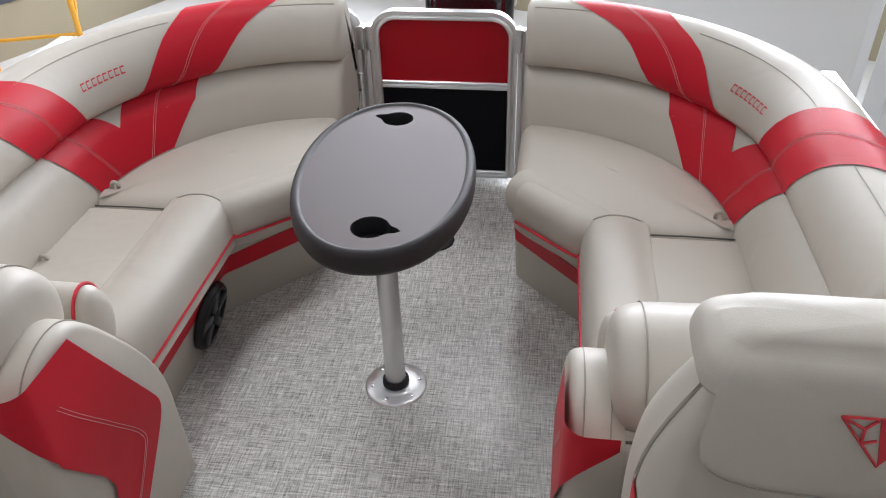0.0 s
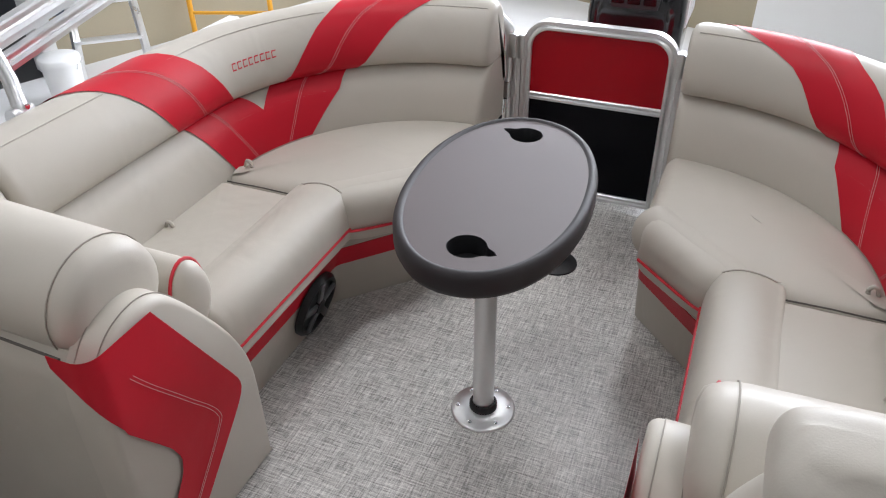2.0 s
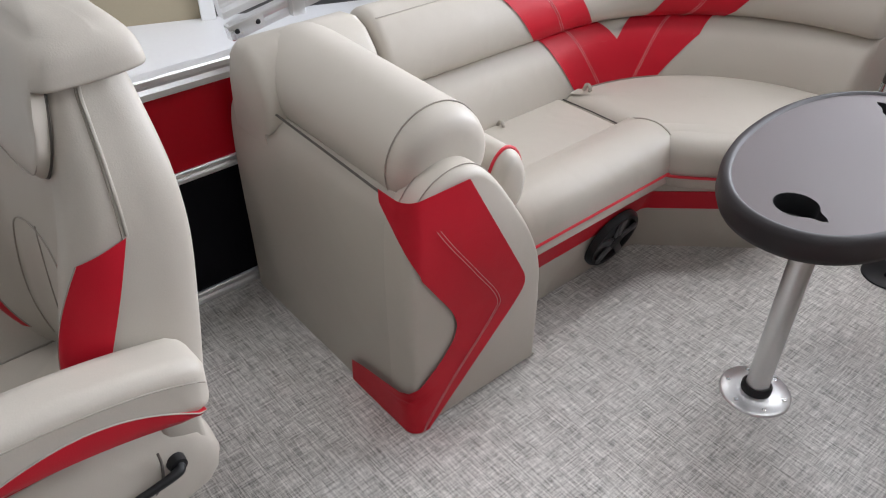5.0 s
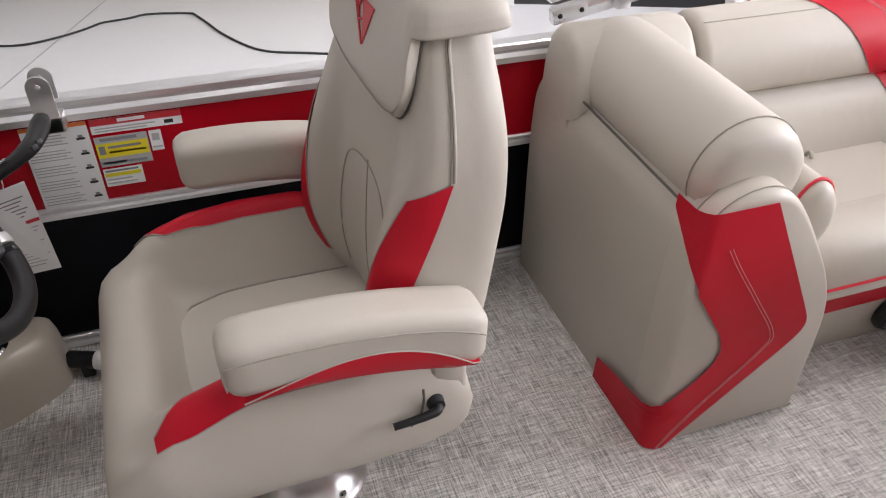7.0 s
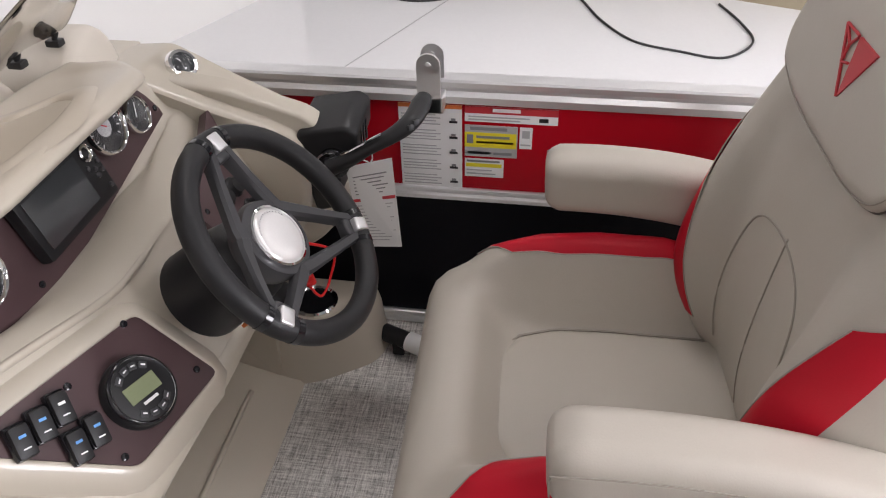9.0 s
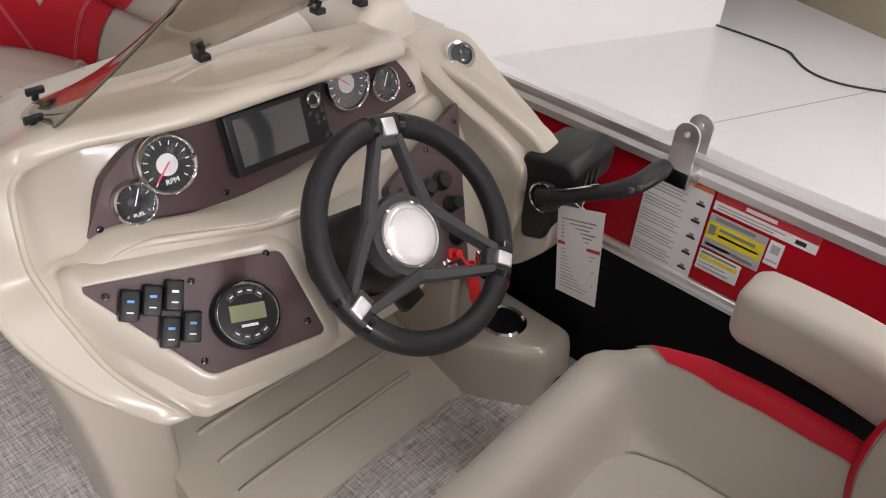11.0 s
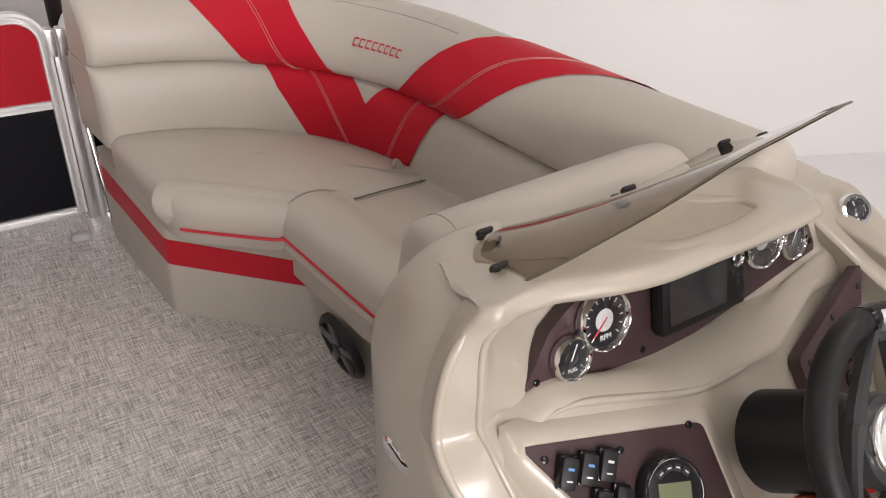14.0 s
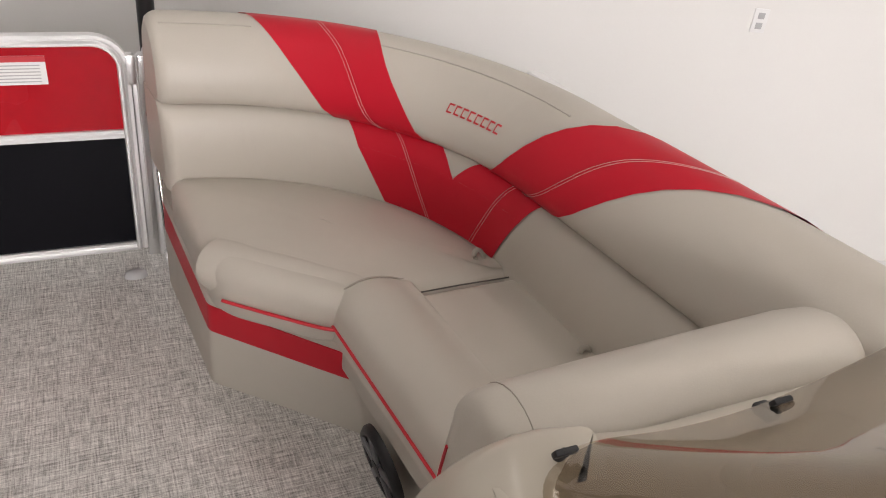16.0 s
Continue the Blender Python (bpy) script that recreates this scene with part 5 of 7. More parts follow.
def dash_section(x):
    """The dash's cross section at x, drawn in towards both ends."""
    mid = -0.915
    side = abs(x - mid)
    aisle = x > mid
    out = []
    for i, (y, z) in enumerate(SEC_MID):
        yy, zz = y, z
        if 3 <= i <= 11:
            zz -= (0.05 if aisle else 0.30) * max(0.0, side - 0.06) ** 1.6
            yy -= 0.85 * max(0.0, side - 0.10) ** 1.7 if aisle else 0.48 * max(0.0, side - 0.09) ** 1.6
        if 9 <= i <= 13:
            k = max(0.0, min(1.0, (side - 0.285) / 0.075))
            k = k * k * (3 - 2 * k)
            # the instrument recess closes up towards its ends
            rim_y = -0.640 - (0.06 if aisle else 0.42) * max(0.0, side - 0.10) ** 1.7 + (0.0 if aisle else 0.03)
            rim_z = 0.70 + ((0.815 if aisle else 0.79) - 0.70) * (13 - i) / 4
            yy = yy + (rim_y - yy) * k
            zz = zz + (rim_z - zz) * k
        if 14 <= i <= 17:
            yy -= 0.26 * max(0.0, side - 0.05) if aisle else 0.34 * max(0.0, side - 0.12)
            zz += 0.16 * max(0.0, side - 0.08) if aisle else 0.10 * max(0.0, side - 0.12)
        if 18 <= i <= 22:
            yy -= 0.06 * max(0.0, side - 0.05) if aisle else 0.34 * max(0.0, side - 0.12)
            zz += 0.0 if aisle else 0.10 * max(0.0, side - 0.12)
        out.append((yy, zz))
    return out


def dash_ring(x, sc=1.0):
    c = (-0.78, 0.62)
    return [Vector((x, c[0] + (y - c[0]) * sc, c[1] + (z - c[1]) * sc)) for y, z in dash_section(x)]


def fine_ring(ring, n=4):
    out = []
    k = len(ring)
    for i in range(k):
        p0, p1, p2, p3 = ring[i - 1], ring[i], ring[(i + 1) % k], ring[(i + 2) % k]
        for j in range(n):
            f = j / n
            t = 0.5
            out.append(0.5 * ((2 * p1) + (p2 - p0) * f * t * 2 + (2 * p0 - 5 * p1 + 4 * p2 - p3) * f * f + (3 * p1 - p0 - 3 * p2 + p3) * f ** 3) if n > 1 else p1)
    return out


# the broad raised rim that runs round the aisle end: its outer crest and its inner line
CREST = [(-0.560, -0.870, 0.34), (-0.570, -0.872, 0.66), (-0.585, -0.866, 0.755), (-0.587, -0.850, 0.785), (-0.580, -0.810, 0.806), (-0.553, -0.735, 0.815), (-0.547, -0.690, 0.832), (-0.541, -0.668, 0.832), (-0.530, -0.672, 0.815),
         (-0.520, -0.675, 0.800), (-0.510, -0.674, 0.785), (-0.498, -0.671, 0.765), (-0.485, -0.666, 0.728), (-0.478, -0.660, 0.695), (-0.473, -0.650, 0.667), (-0.470, -0.632, 0.650), (-0.470, -0.615, 0.637),
         (-0.478, -0.592, 0.610), (-0.492, -0.567, 0.582), (-0.515, -0.532, 0.548), (-0.540, -0.505, 0.522), (-0.565, -0.484, 0.498), (-0.588, -0.468, 0.480), (-0.600, -0.520, 0.44), (-0.58, -0.75, 0.38)]
INNER = {6: (-0.570, -0.668, 0.842), 7: (-0.566, -0.655, 0.838), 8: (-0.558, -0.650, 0.826), 9: (-0.550, -0.647, 0.817), 10: (-0.540, -0.643, 0.808), 11: (-0.528, -0.642, 0.780), 12: (-0.517, -0.639, 0.738), 13: (-0.515, -0.637, 0.695),
         14: (-0.520, -0.632, 0.664), 15: (-0.522, -0.615, 0.652), 16: (-0.524, -0.598, 0.636), 17: (-0.530, -0.580, 0.614), 18: (-0.546, -0.550, 0.582), 19: (-0.566, -0.518, 0.550), 20: (-0.586, -0.494, 0.525), 21: (-0.606, -0.474, 0.503),
         22: (-0.622, -0.462, 0.478)}


def rim_ring(back=0.0, side=0.0, shrink=1.0):
    """The crest line pushed back along the console's side."""
    c = Vector((-0.55, -0.74, 0.62))
    out = []
    for i, p in enumerate(CREST):
        q = Vector(p)
        if i >= 5 and i <= 23:
            q = q + Vector((side, -back, -back * 0.15))
        q = Vector((q.x, c.y + (q.y - c.y) * shrink, c.z + (q.z - c.z) * shrink))
        out.append(q)
    return out


def between(a, b, k):
    return [p.lerp(q, k) for p, q in zip(a, b)]


first = dash_ring(-0.640)
crest = rim_ring()
inner = [Vector(INNER[i]) if i in INNER else p.lerp(q, 0.5) for i, (p, q) in enumerate(zip(first, crest))]
for i in range(9, 22):
    inner[i] = inner[i].lerp(first[i], 0.20)
lip = between(inner, crest, 0.5)
edge = between(inner, crest, 0.12)
step = between(first, inner, 0.90)
near_in = between(first, inner, 0.74)
for i in range(6, 23):
    lip[i] += Vector((0.001, 0.003, 0.002))
    edge[i] += Vector((0.0, 0.004, 0.003))
    deep = 1.0 if i > 9 else 0.25 * (i - 6)
    step[i] += Vector((0.0, -0.007, -0.006)) * deep
    near_in[i] += Vector((-0.002, -0.010, -0.006)) * deep
rings = [fine_ring(r) for r in (rim_ring(0.075, -0.022, 0.80), rim_ring(0.065, -0.020, 0.92), rim_ring(0.045, -0.016), rim_ring(0.018, -0.005), rim_ring(0.005, 0.001), crest, between(lip, crest, 0.72), between(lip, crest, 0.35), lip, edge, inner, step, near_in, between(first, inner, 0.35))]
for i in range(30):
    rings.append(fine_ring(dash_ring(-0.640 - 0.560 * i / 29)))
# the rim at the fence end
FAR_RIM = [(-1.31, -0.870, 0.34), (-1.31, -0.872, 0.66), (-1.30, -0.866, 0.735), (-1.28, -0.850, 0.770), (-1.25, -0.810, 0.798), (-1.225, -0.750, 0.812), (-1.228, -0.712, 0.816), (-1.240, -0.702, 0.810), (-1.250, -0.702, 0.802),
           (-1.262, -0.700, 0.785), (-1.275, -0.699, 0.770), (-1.290, -0.697, 0.745), (-1.305, -0.690, 0.718), (-1.308, -0.675, 0.705), (-1.308, -0.650, 0.695), (-1.306, -0.632, 0.682), (-1.305, -0.618, 0.665), (-1.304, -0.605, 0.645),
           (-1.288, -0.540, 0.572), (-1.275, -0.512, 0.532), (-1.267, -0.497, 0.508), (-1.262, -0.488, 0.490), (-1.262, -0.496, 0.474), (-1.27, -0.60, 0.452), (-1.30, -0.75, 0.40)]
last = dash_ring(-1.20)
far = [Vector(p) for p in FAR_RIM]
mid_rim = between(last, far, 0.62)
near_rim = between(last, far, 0.86)
for i in range(9, 15):
    near_rim[i] += Vector((0.0, 0.008, 0.003))
    mid_rim[i] += Vector((0.0, -0.004, 0.0))
rings += [fine_ring(r) for r in (between(last, far, 0.3), mid_rim, near_rim, far, [p + Vector((-0.010, -0.006, -0.004)) for p in far], [p + Vector((-0.018, -0.03, -0.012)) for p in far], [p + Vector((-0.02, -0.07, -0.02)) for p in far])]
dash_bm = loft(rings)
ends = [v for v in dash_bm.verts if v.co.z > 0.45 and (v.co.x > -0.66 or v.co.x < -1.19)]
for k in range(2):
    bmesh.ops.smooth_vert(dash_bm, verts=ends, factor=0.4, use_axis_x=True, use_axis_y=True, use_axis_z=True)
dash_bm.verts.ensure_lookup_table()
dash_bm.normal_update()


def moulded_line(rows_cols, r, sink):
    """A raised moulding that follows the shell: (ring, column) pairs of its grid."""
    pts = [dash_bm.verts[a * 4 * len(SEC_MID) + b].co - dash_bm.verts[a * 4 * len(SEC_MID) + b].normal * sink for a, b in rows_cols]
    for k in range(3):
        pts = [pts[0]] + [(p + q * 2 + w) / 4 for p, q, w in zip(pts, pts[1:], pts[2:])] + [pts[-1]]
    return tube(curve_pts(pts, 3 * len(pts)), lambda u: r * min(1.0, 0.15 + 5 * min(u, 1 - u)), 12)


moulded = [moulded_line([(9, c) for c in range(33, 88)], 0.0052, 0.0022), moulded_line([(5, c) for c in range(30, 86)], 0.0075, 0.0050), moulded_line([(k, 64) for k in range(13, 33)], 0.0060, 0.0032)]
dash = cput("dash_shell", dash_bm, GELCOAT, "glossy beige moulded dash with overhanging hood", smooth=70)

for line in moulded:
    cput("moulded_line", line, GELCOAT, "", dash, 70)

# aisle-side leg
leg = []
for z, x0, x1, y0, y1 in ((0.0, -0.552, -0.690, -1.02, -0.690), (0.10, -0.546, -0.685, -1.02, -0.675), (0.25, -0.535, -0.675, -1.01, -0.645), (0.40, -0.521, -0.668, -0.99, -0.625), (0.50, -0.505, -0.665, -0.97, -0.640),
                          (0.57, -0.494, -0.66, -0.955, -0.665), (0.63, -0.489, -0.66, -0.945, -0.685), (0.68, -0.490, -0.66, -0.930, -0.695), (0.72, -0.497, -0.66, -0.915, -0.700), (0.755, -0.509, -0.66, -0.900, -0.704), (0.780, -0.524, -0.66, -0.888, -0.708),
                          (0.798, -0.541, -0.66, -0.878, -0.714), (0.811, -0.560, -0.66, -0.868, -0.722), (0.818, -0.582, -0.66, -0.858, -0.735), (0.821, -0.606, -0.68, -0.850, -0.750)):
    leg.append([Vector((x, y, z)) for x, y in soft_poly([(x0 - 0.055, y0), (x0 - 0.008, y0 + 0.13), (x0, y1), (x1, y1 - 0.01), (x1 - 0.03, y0)], 0.035, 4)])
cput("side_leg", loft(leg), GELCOAT, "beige moulded side of the console", smooth=60)
cput("side_latch", turned([(0.0, 0.0), (0.026, 0.0), (0.026, 0.006), (0.019, 0.012), (0.0, 0.012)], 24, aim((-0.517, -0.80, 0.49), (1, 0, 0.05)) @ Matrix.Diagonal((1.5, 0.75, 1, 1))), CHROME, "chrome flush latch")

# foot well: sloping rest with ribs
sec = [(-0.505, 0.0), (-0.515, 0.012), (-0.62, 0.055), (-0.74, 0.11), (-0.86, 0.19), (-0.92, 0.30), (-0.93, 0.46)]
foot = cput("footrest", loft([[Vector((x, y, z)) for y, z in sec] + [Vector((x, -1.0, 0.46)), Vector((x, -1.0, 0.0))] for x in (-0.66, -0.8, -1.0, -1.2, -1.32)]), GELCOAT, "beige moulded footrest", smooth=40)
for y, z in ((-0.60, 0.049), (-0.665, 0.078), (-0.73, 0.108)):
    cput("tread_rib", tube(curve_pts([(-0.74, y, z - 0.004), (-0.80, y, z), (-1.0, y, z), (-1.14, y, z), (-1.20, y, z - 0.004)], 20), 0.006, 8), GELCOAT, "", foot)
cput("well_side", box(-1.30, -1.27, -1.0, -0.55, 0.0, 0.50, 0.01), GELCOAT)

# cup holder pod at the fence
pod = []
for z, g in ((0.0, 0.0), (0.03, -0.004), (0.11, -0.012), (0.135, -0.018), (0.148, -0.030), (0.152, -0.045)):
    ring = soft_poly([(-1.515, -0.70), (-1.515, -0.345), (-1.38, -0.335), (-1.275, -0.49), (-1.25, -0.70)], 0.06, 5)
    ring = inset([Vector(p) for p in ring], g)
    pod.append([Vector((p.x, p.y, z)) for p in ring])
pod_ob = cput("cup_pod", loft(pod), GELCOAT, "beige moulded cup holder pod", smooth=60)
cup = cput("cup_ring", turned([(0.046, 0.0), (0.054, 0.0), (0.055, 0.005), (0.050, 0.009), (0.044, 0.006), (0.043, 0.0)], 36, Matrix.Translation((-1.398, -0.497, 0.150))), CHROME, "chrome cup ring", pod_ob)
# flat black disc: the shade down inside the cup is put in as colour
cput("cup_well", turned([(0.0, 0.0), (0.045, 0.0), (0.045, 0.003), (0.0, 0.003)], 28, Matrix.Translation((-1.398, -0.497, 0.1505))), BLACK_GLOSS, "flat black disc for the dark inside of the stainless cup well", cup)

# control pod on the fence side
cp = []
for x, g in ((-1.290, 0.03), (-1.298, 0.010), (-1.312, 0.0), (-1.38, 0.0), (-1.48, 0.004), (-1.507, 0.015)):
    ctl = [(-1.03, 0.40), (-1.03, 0.70), (-0.97, 0.735), (-0.735, 0.752), (-0.71, 0.744), (-0.60, 0.704), (-0.50, 0.672), (-0.448, 0.648), (-0.428, 0.62), (-0.428, 0.52), (-0.450, 0.44), (-0.49, 0.415)]
    q = [Vector(w) for w in soft_poly(ctl, 0.02, 3)]
    c0 = sum(q, Vector((0, 0))) / len(q)
    cp.append([Vector((-1.29 + (x + 1.29) * (0.80 - 0.25 * max(0.0, min(1.0, (p.x + 0.72) / 0.27))), c0.x + (p.x - c0.x) * (1 - g * 2.0), c0.y + (p.y - c0.y) * (1 - g * 2.0))) for p in q])
ctrl_pod = cput("control_pod", loft(cp), GELCOAT, "beige moulded pod for the engine control", smooth=50)
cput("glove_block", box(-1.475, -1.29, -0.95, -0.80, 0.62, 0.746, 0.008), GELCOAT, "", ctrl_pod)

# instrument panel under the hood
def arch_h(x):
    rows = [(-1.245, 0.012), (-1.225, 0.055), (-1.19, 0.098), (-1.12, 0.132), (-1.0, 0.148), (-0.9, 0.150), (-0.78, 0.140), (-0.70, 0.112), (-0.655, 0.075), (-0.632, 0.035), (-0.612, 0.006)]
    for (x0, a), (x1, b) in zip(rows, rows[1:]):
        if x <= x1:
            return a + (b - a) * (x - x0) / (x1 - x0)
    return rows[-1][1]


def panel_base(x):
    rows = [(-1.245, -0.660, 0.710), (-1.05, -0.645, 0.686), (-0.93, -0.638, 0.670), (-0.82, -0.640, 0.663), (-0.70, -0.648, 0.673), (-0.612, -0.654, 0.683)]
    for p, q in zip(rows, rows[1:]):
        if x <= q[0]:
            k = (x - p[0]) / (q[0] - p[0])
            return Vector((x, p[1] + (q[1] - p[1]) * k, p[2] + (q[2] - p[2]) * k))
    return Vector(rows[-1])


UPN = Vector((0, 0.955, 0.295))          # which way the upper panel faces
UPV = Vector((0, -0.295, 0.955))
rows = []
for i in range(41):
    x = -1.245 + 0.633 * i / 40
    b, h = panel_base(x), arch_h(x)
    rows.append([b + UPV * (h * j / 6) + UPN * 0.004 for j in range(7)] + [b + UPV * h - UPN * 0.02, b - UPN * 0.02])
up_panel = cput("instrument_panel", loft(rows), BURGUNDY, "dark burgundy instrument panel", smooth=40)


def up_at(x, z, lift=0.0):
    b = panel_base(x)
    return b + UPV * ((z - b.z) / UPV.z) + UPN * (0.005 + lift)


def screw(p, n, parent, r=0.0052):
    return cput("screw", turned([(0.0, -0.001), (r, -0.001), (r, 0.0012), (r * 0.6, 0.0022), (0.0, 0.0018)], 10, aim(p, n)), BLACK_GLOSS, "", parent)


for x, z in ((-0.632, 0.693), (-0.823, 0.678), (-1.03, 0.702), (-1.232, 0.728)):
    screw(up_at(x, z), UPN, up_panel)


def gauge(x, z, r, word, reading):
    """A round dial with a chrome bezel, marks, needle and glass."""
    m = frame_of(up_at(x, z), (-1, 0, 0), UPN)
    g = cput("gauge", moved(turned([(0.0, 0.0), (r, 0.0), (r * 1.03, 0.006), (r * 1.02, 0.012), (r * 0.95, 0.0165), (r * 0.87, 0.014), (r * 0.85, 0.006), (0.0, 0.006)], 44), m), CHROME, "chrome bezel of a round dial", up_panel)
    cput("dial", moved(turned([(0.0, 0.0062), (r * 0.868, 0.0062), (r * 0.868, 0.0072), (0.0, 0.0072)], 40), m), DIAL, "black dial face", g)
    marks = []
    n = 13 if r > 0.04 else 5
    for k in range(n):
        q = math.radians(225 - 270 * k / (n - 1))
        mm = m @ Matrix.Rotation(q, 4, "Z")
        marks.append(box(r * 0.64, r * 0.78, -r * 0.014, r * 0.014, 0.0074, 0.0079, 0, mm))
    cput("dial_marks", joined(*marks), WHITE_MARK, "white tick marks", g, 0)
    cput("dial_centre", moved(turned([(0.0, 0.0074), (r * 0.36, 0.0074), (r * 0.34, 0.0080), (0.0, 0.0080)], 24), m), LABEL_GREY if r > 0.04 else DIAL, "", g)
    cput("needle", box(-r * 0.12, r * 0.66, -r * 0.022, r * 0.022, 0.0084, 0.0094, 0, m @ Matrix.Rotation(math.radians(reading), 4, "Z")), INK_RED if r > 0.04 else WHITE_MARK, "", g, 0)
    cover = cput("gauge_glass", moved(turned([(0.0, 0.0135), (r * 0.5, 0.013), (r * 0.86, 0.0115), (r * 0.86, 0.0105), (0.0, 0.0115)], 32), m), CLEAR, "domed clear glass", g)
    cover.visible_shadow = False
    if word:
        cu = bpy.data.curves.new("text", "FONT")
        cu.body, cu.size, cu.align_x, cu.align_y, cu.extrude = word, r * 0.25, "CENTER", "CENTER", 0.0002
        tmp = new("text_tmp", cu)
        me = bpy.data.meshes.new_from_object(tmp.evaluated_get(bpy.context.evaluated_depsgraph_get()))
        bpy.data.objects.remove(tmp)
        me.transform(m @ Matrix.Translation((0, -r * 0.55, 0.0082)))
        me.materials.append(WHITE_MARK)
        ob = new("lettering", me)
        ob.parent = g
    return g


gauge(-0.686, 0.712, 0.031, "FUEL", 60)
gauge(-0.746, 0.747, 0.0445, "RPM", 222)
gauge(-1.082, 0.772, 0.046, "", 140)
gauge(-1.165, 0.748, 0.031, "", 60)

m = frame_of(up_at(-0.928, 0.742), (-1, 0.0, 0.0), UPN) @ Matrix.Diagonal((0.89, 0.89, 1, 1))
fish = cput("display_unit", box(-0.102, 0.102, -0.052, 0.056, 0.0, 0.022, 0.006, m), BLACK, "black display unit with a dark screen", up_panel)
cput("screen", box(-0.088, 0.050, -0.036, 0.046, 0.0225, 0.0235, 0.0, m), SCREEN, "dark glossy screen", fish, 0)
cput("knob_ring", turned([(0.008, 0.022), (0.015, 0.022), (0.015, 0.025), (0.012, 0.027), (0.0085, 0.025)], 24, m @ Matrix.Translation((0.078, 0.034, 0))), CHROME, "", fish)
for x, y in ((0.064, 0.012), (0.078, 0.004), (0.092, 0.012), (0.078, -0.008), (0.092, -0.004), (0.090, -0.034)):
    cput("button", turned([(0.0, 0.022), (0.005, 0.022), (0.004, 0.025), (0.0, 0.0255)], 12, m @ Matrix.Translation((x, y, 0))), GREY_PLASTIC, "", fish)

# lower switch panel
P_TL, P_TR, P_BR, P_B = Vector((-0.566, -0.610, 0.650)), Vector((-0.838, -0.543, 0.613)), Vector((-0.843, -0.447, 0.508)), Vector((-0.664, -0.462, 0.532))
e1 = (P_TR - P_TL).normalized()
LN = e1.cross(P_BR - P_TR).normalized()
if LN.y < 0:
    LN = -LN
ml = frame_of(P_TL, e1, LN)
inv = ml.inverted()
poly = [(inv @ p).xy for p in (P_TL, P_TR, P_BR, P_B)]
poly = soft_poly([tuple(p) for p in poly], 0.012, 4)
low_panel = cput("switch_panel", plate(poly, 0.012, 0.0, ml @ Matrix.Translation((0, 0, 0.006))), BURGUNDY, "dark burgundy switch panel", smooth=30)
base_poly = [Vector(q) for q in resample(poly, 72)]
lip_rings = [[ml @ Vector((p.x, p.y, z)) for p in inset(base_poly, d)] for d, z in ((0.036, -0.004), (0.028, 0.0050), (0.020, 0.0110), (0.012, 0.0158), (0.006, 0.0182), (0.0020, 0.0186), (0.0004, 0.0172), (0.0004, 0.004))]
cput("panel_rim", loft(lip_rings, True, False), GELCOAT, "raised moulded rim", low_panel, 60)


def on_low(p, lift=0.018):
    q = inv @ Vector(p)
    return Vector((q.x, q.y, lift))


for p in ((-0.591, -0.581, 0.641), (-0.697, -0.539, 0.638), (-0.815, -0.545, 0.618), (-0.823, -0.454, 0.54), (-0.663, -0.477, 0.549)):
    screw(ml @ on_low(p, 0.019), LN, low_panel)
for k, p in enumerate(((-0.611, -0.562, 0.626), (-0.639, -0.552, 0.626), (-0.667, -0.542, 0.626), (-0.640, -0.518, 0.590), (-0.668, -0.508, 0.590))):
    mm = ml @ Matrix.Translation(on_low(p, 0.018)) @ Matrix.Rotation(radians(-14), 4, "Z")
    sw = cput("rocker_switch", box(-0.0138, 0.0138, -0.0225, 0.0225, 0.0, 0.011, 0.005, mm), BLACK_GLOSS, "black rocker switch", low_panel)
    cput("rocker", box(-0.0122, 0.0122, -0.0205, 0.0205, 0.006, 0.017, 0.006, mm @ Matrix.Rotation(radians(7), 4, "X")), BLACK, "", sw)
    cput("symbol", box(-0.0045, 0.0045, 0.004, 0.0075, 0.0166, 0.0174, 0.0003, mm @ Matrix.Rotation(radians(7), 4, "X")), BLUE_MARK if k != 2 else WHITE_MARK, "", sw, 0)
    cput("caption", box(-0.0045, 0.0045, -0.010, -0.0082, 0.0166, 0.0174, 0, mm @ Matrix.Rotation(radians(7), 4, "X")), WHITE_MARK, "", sw, 0)
mr = ml @ Matrix.Translation(on_low((-0.741, -0.480, 0.588), 0.018)) @ Matrix.Rotation(radians(-3), 4, "Z")
radio = cput("stereo", turned([(0.0, 0.0), (0.050, 0.0), (0.050, 0.010), (0.047, 0.016), (0.043, 0.018), (0.0, 0.018)], 48, mr), BLACK, "round black marine stereo", low_panel)
cput("stereo_bezel", turned([(0.0435, 0.0165), (0.0485, 0.0165), (0.0475, 0.0195), (0.0450, 0.0205), (0.0433, 0.019)], 48, mr), BLACK_GLOSS, "glossy black bezel", radio)
cput("trim_ring", turned([(0.0430, 0.0178), (0.0445, 0.0178), (0.0442, 0.0206), (0.0433, 0.0206)], 48, mr), CHROME, "thin chrome ring", radio)
cput("stereo_screen", box(-0.026, 0.026, -0.010, 0.014, 0.0182, 0.0195, 0.001, mr), LCD, "grey green display", radio, 0)
cput("stereo_mark", box(-0.012, 0.012, -0.0185, -0.0145, 0.0182, 0.0192, 0, mr), WHITE_MARK, "plain bar for the maker's mark", radio, 0)
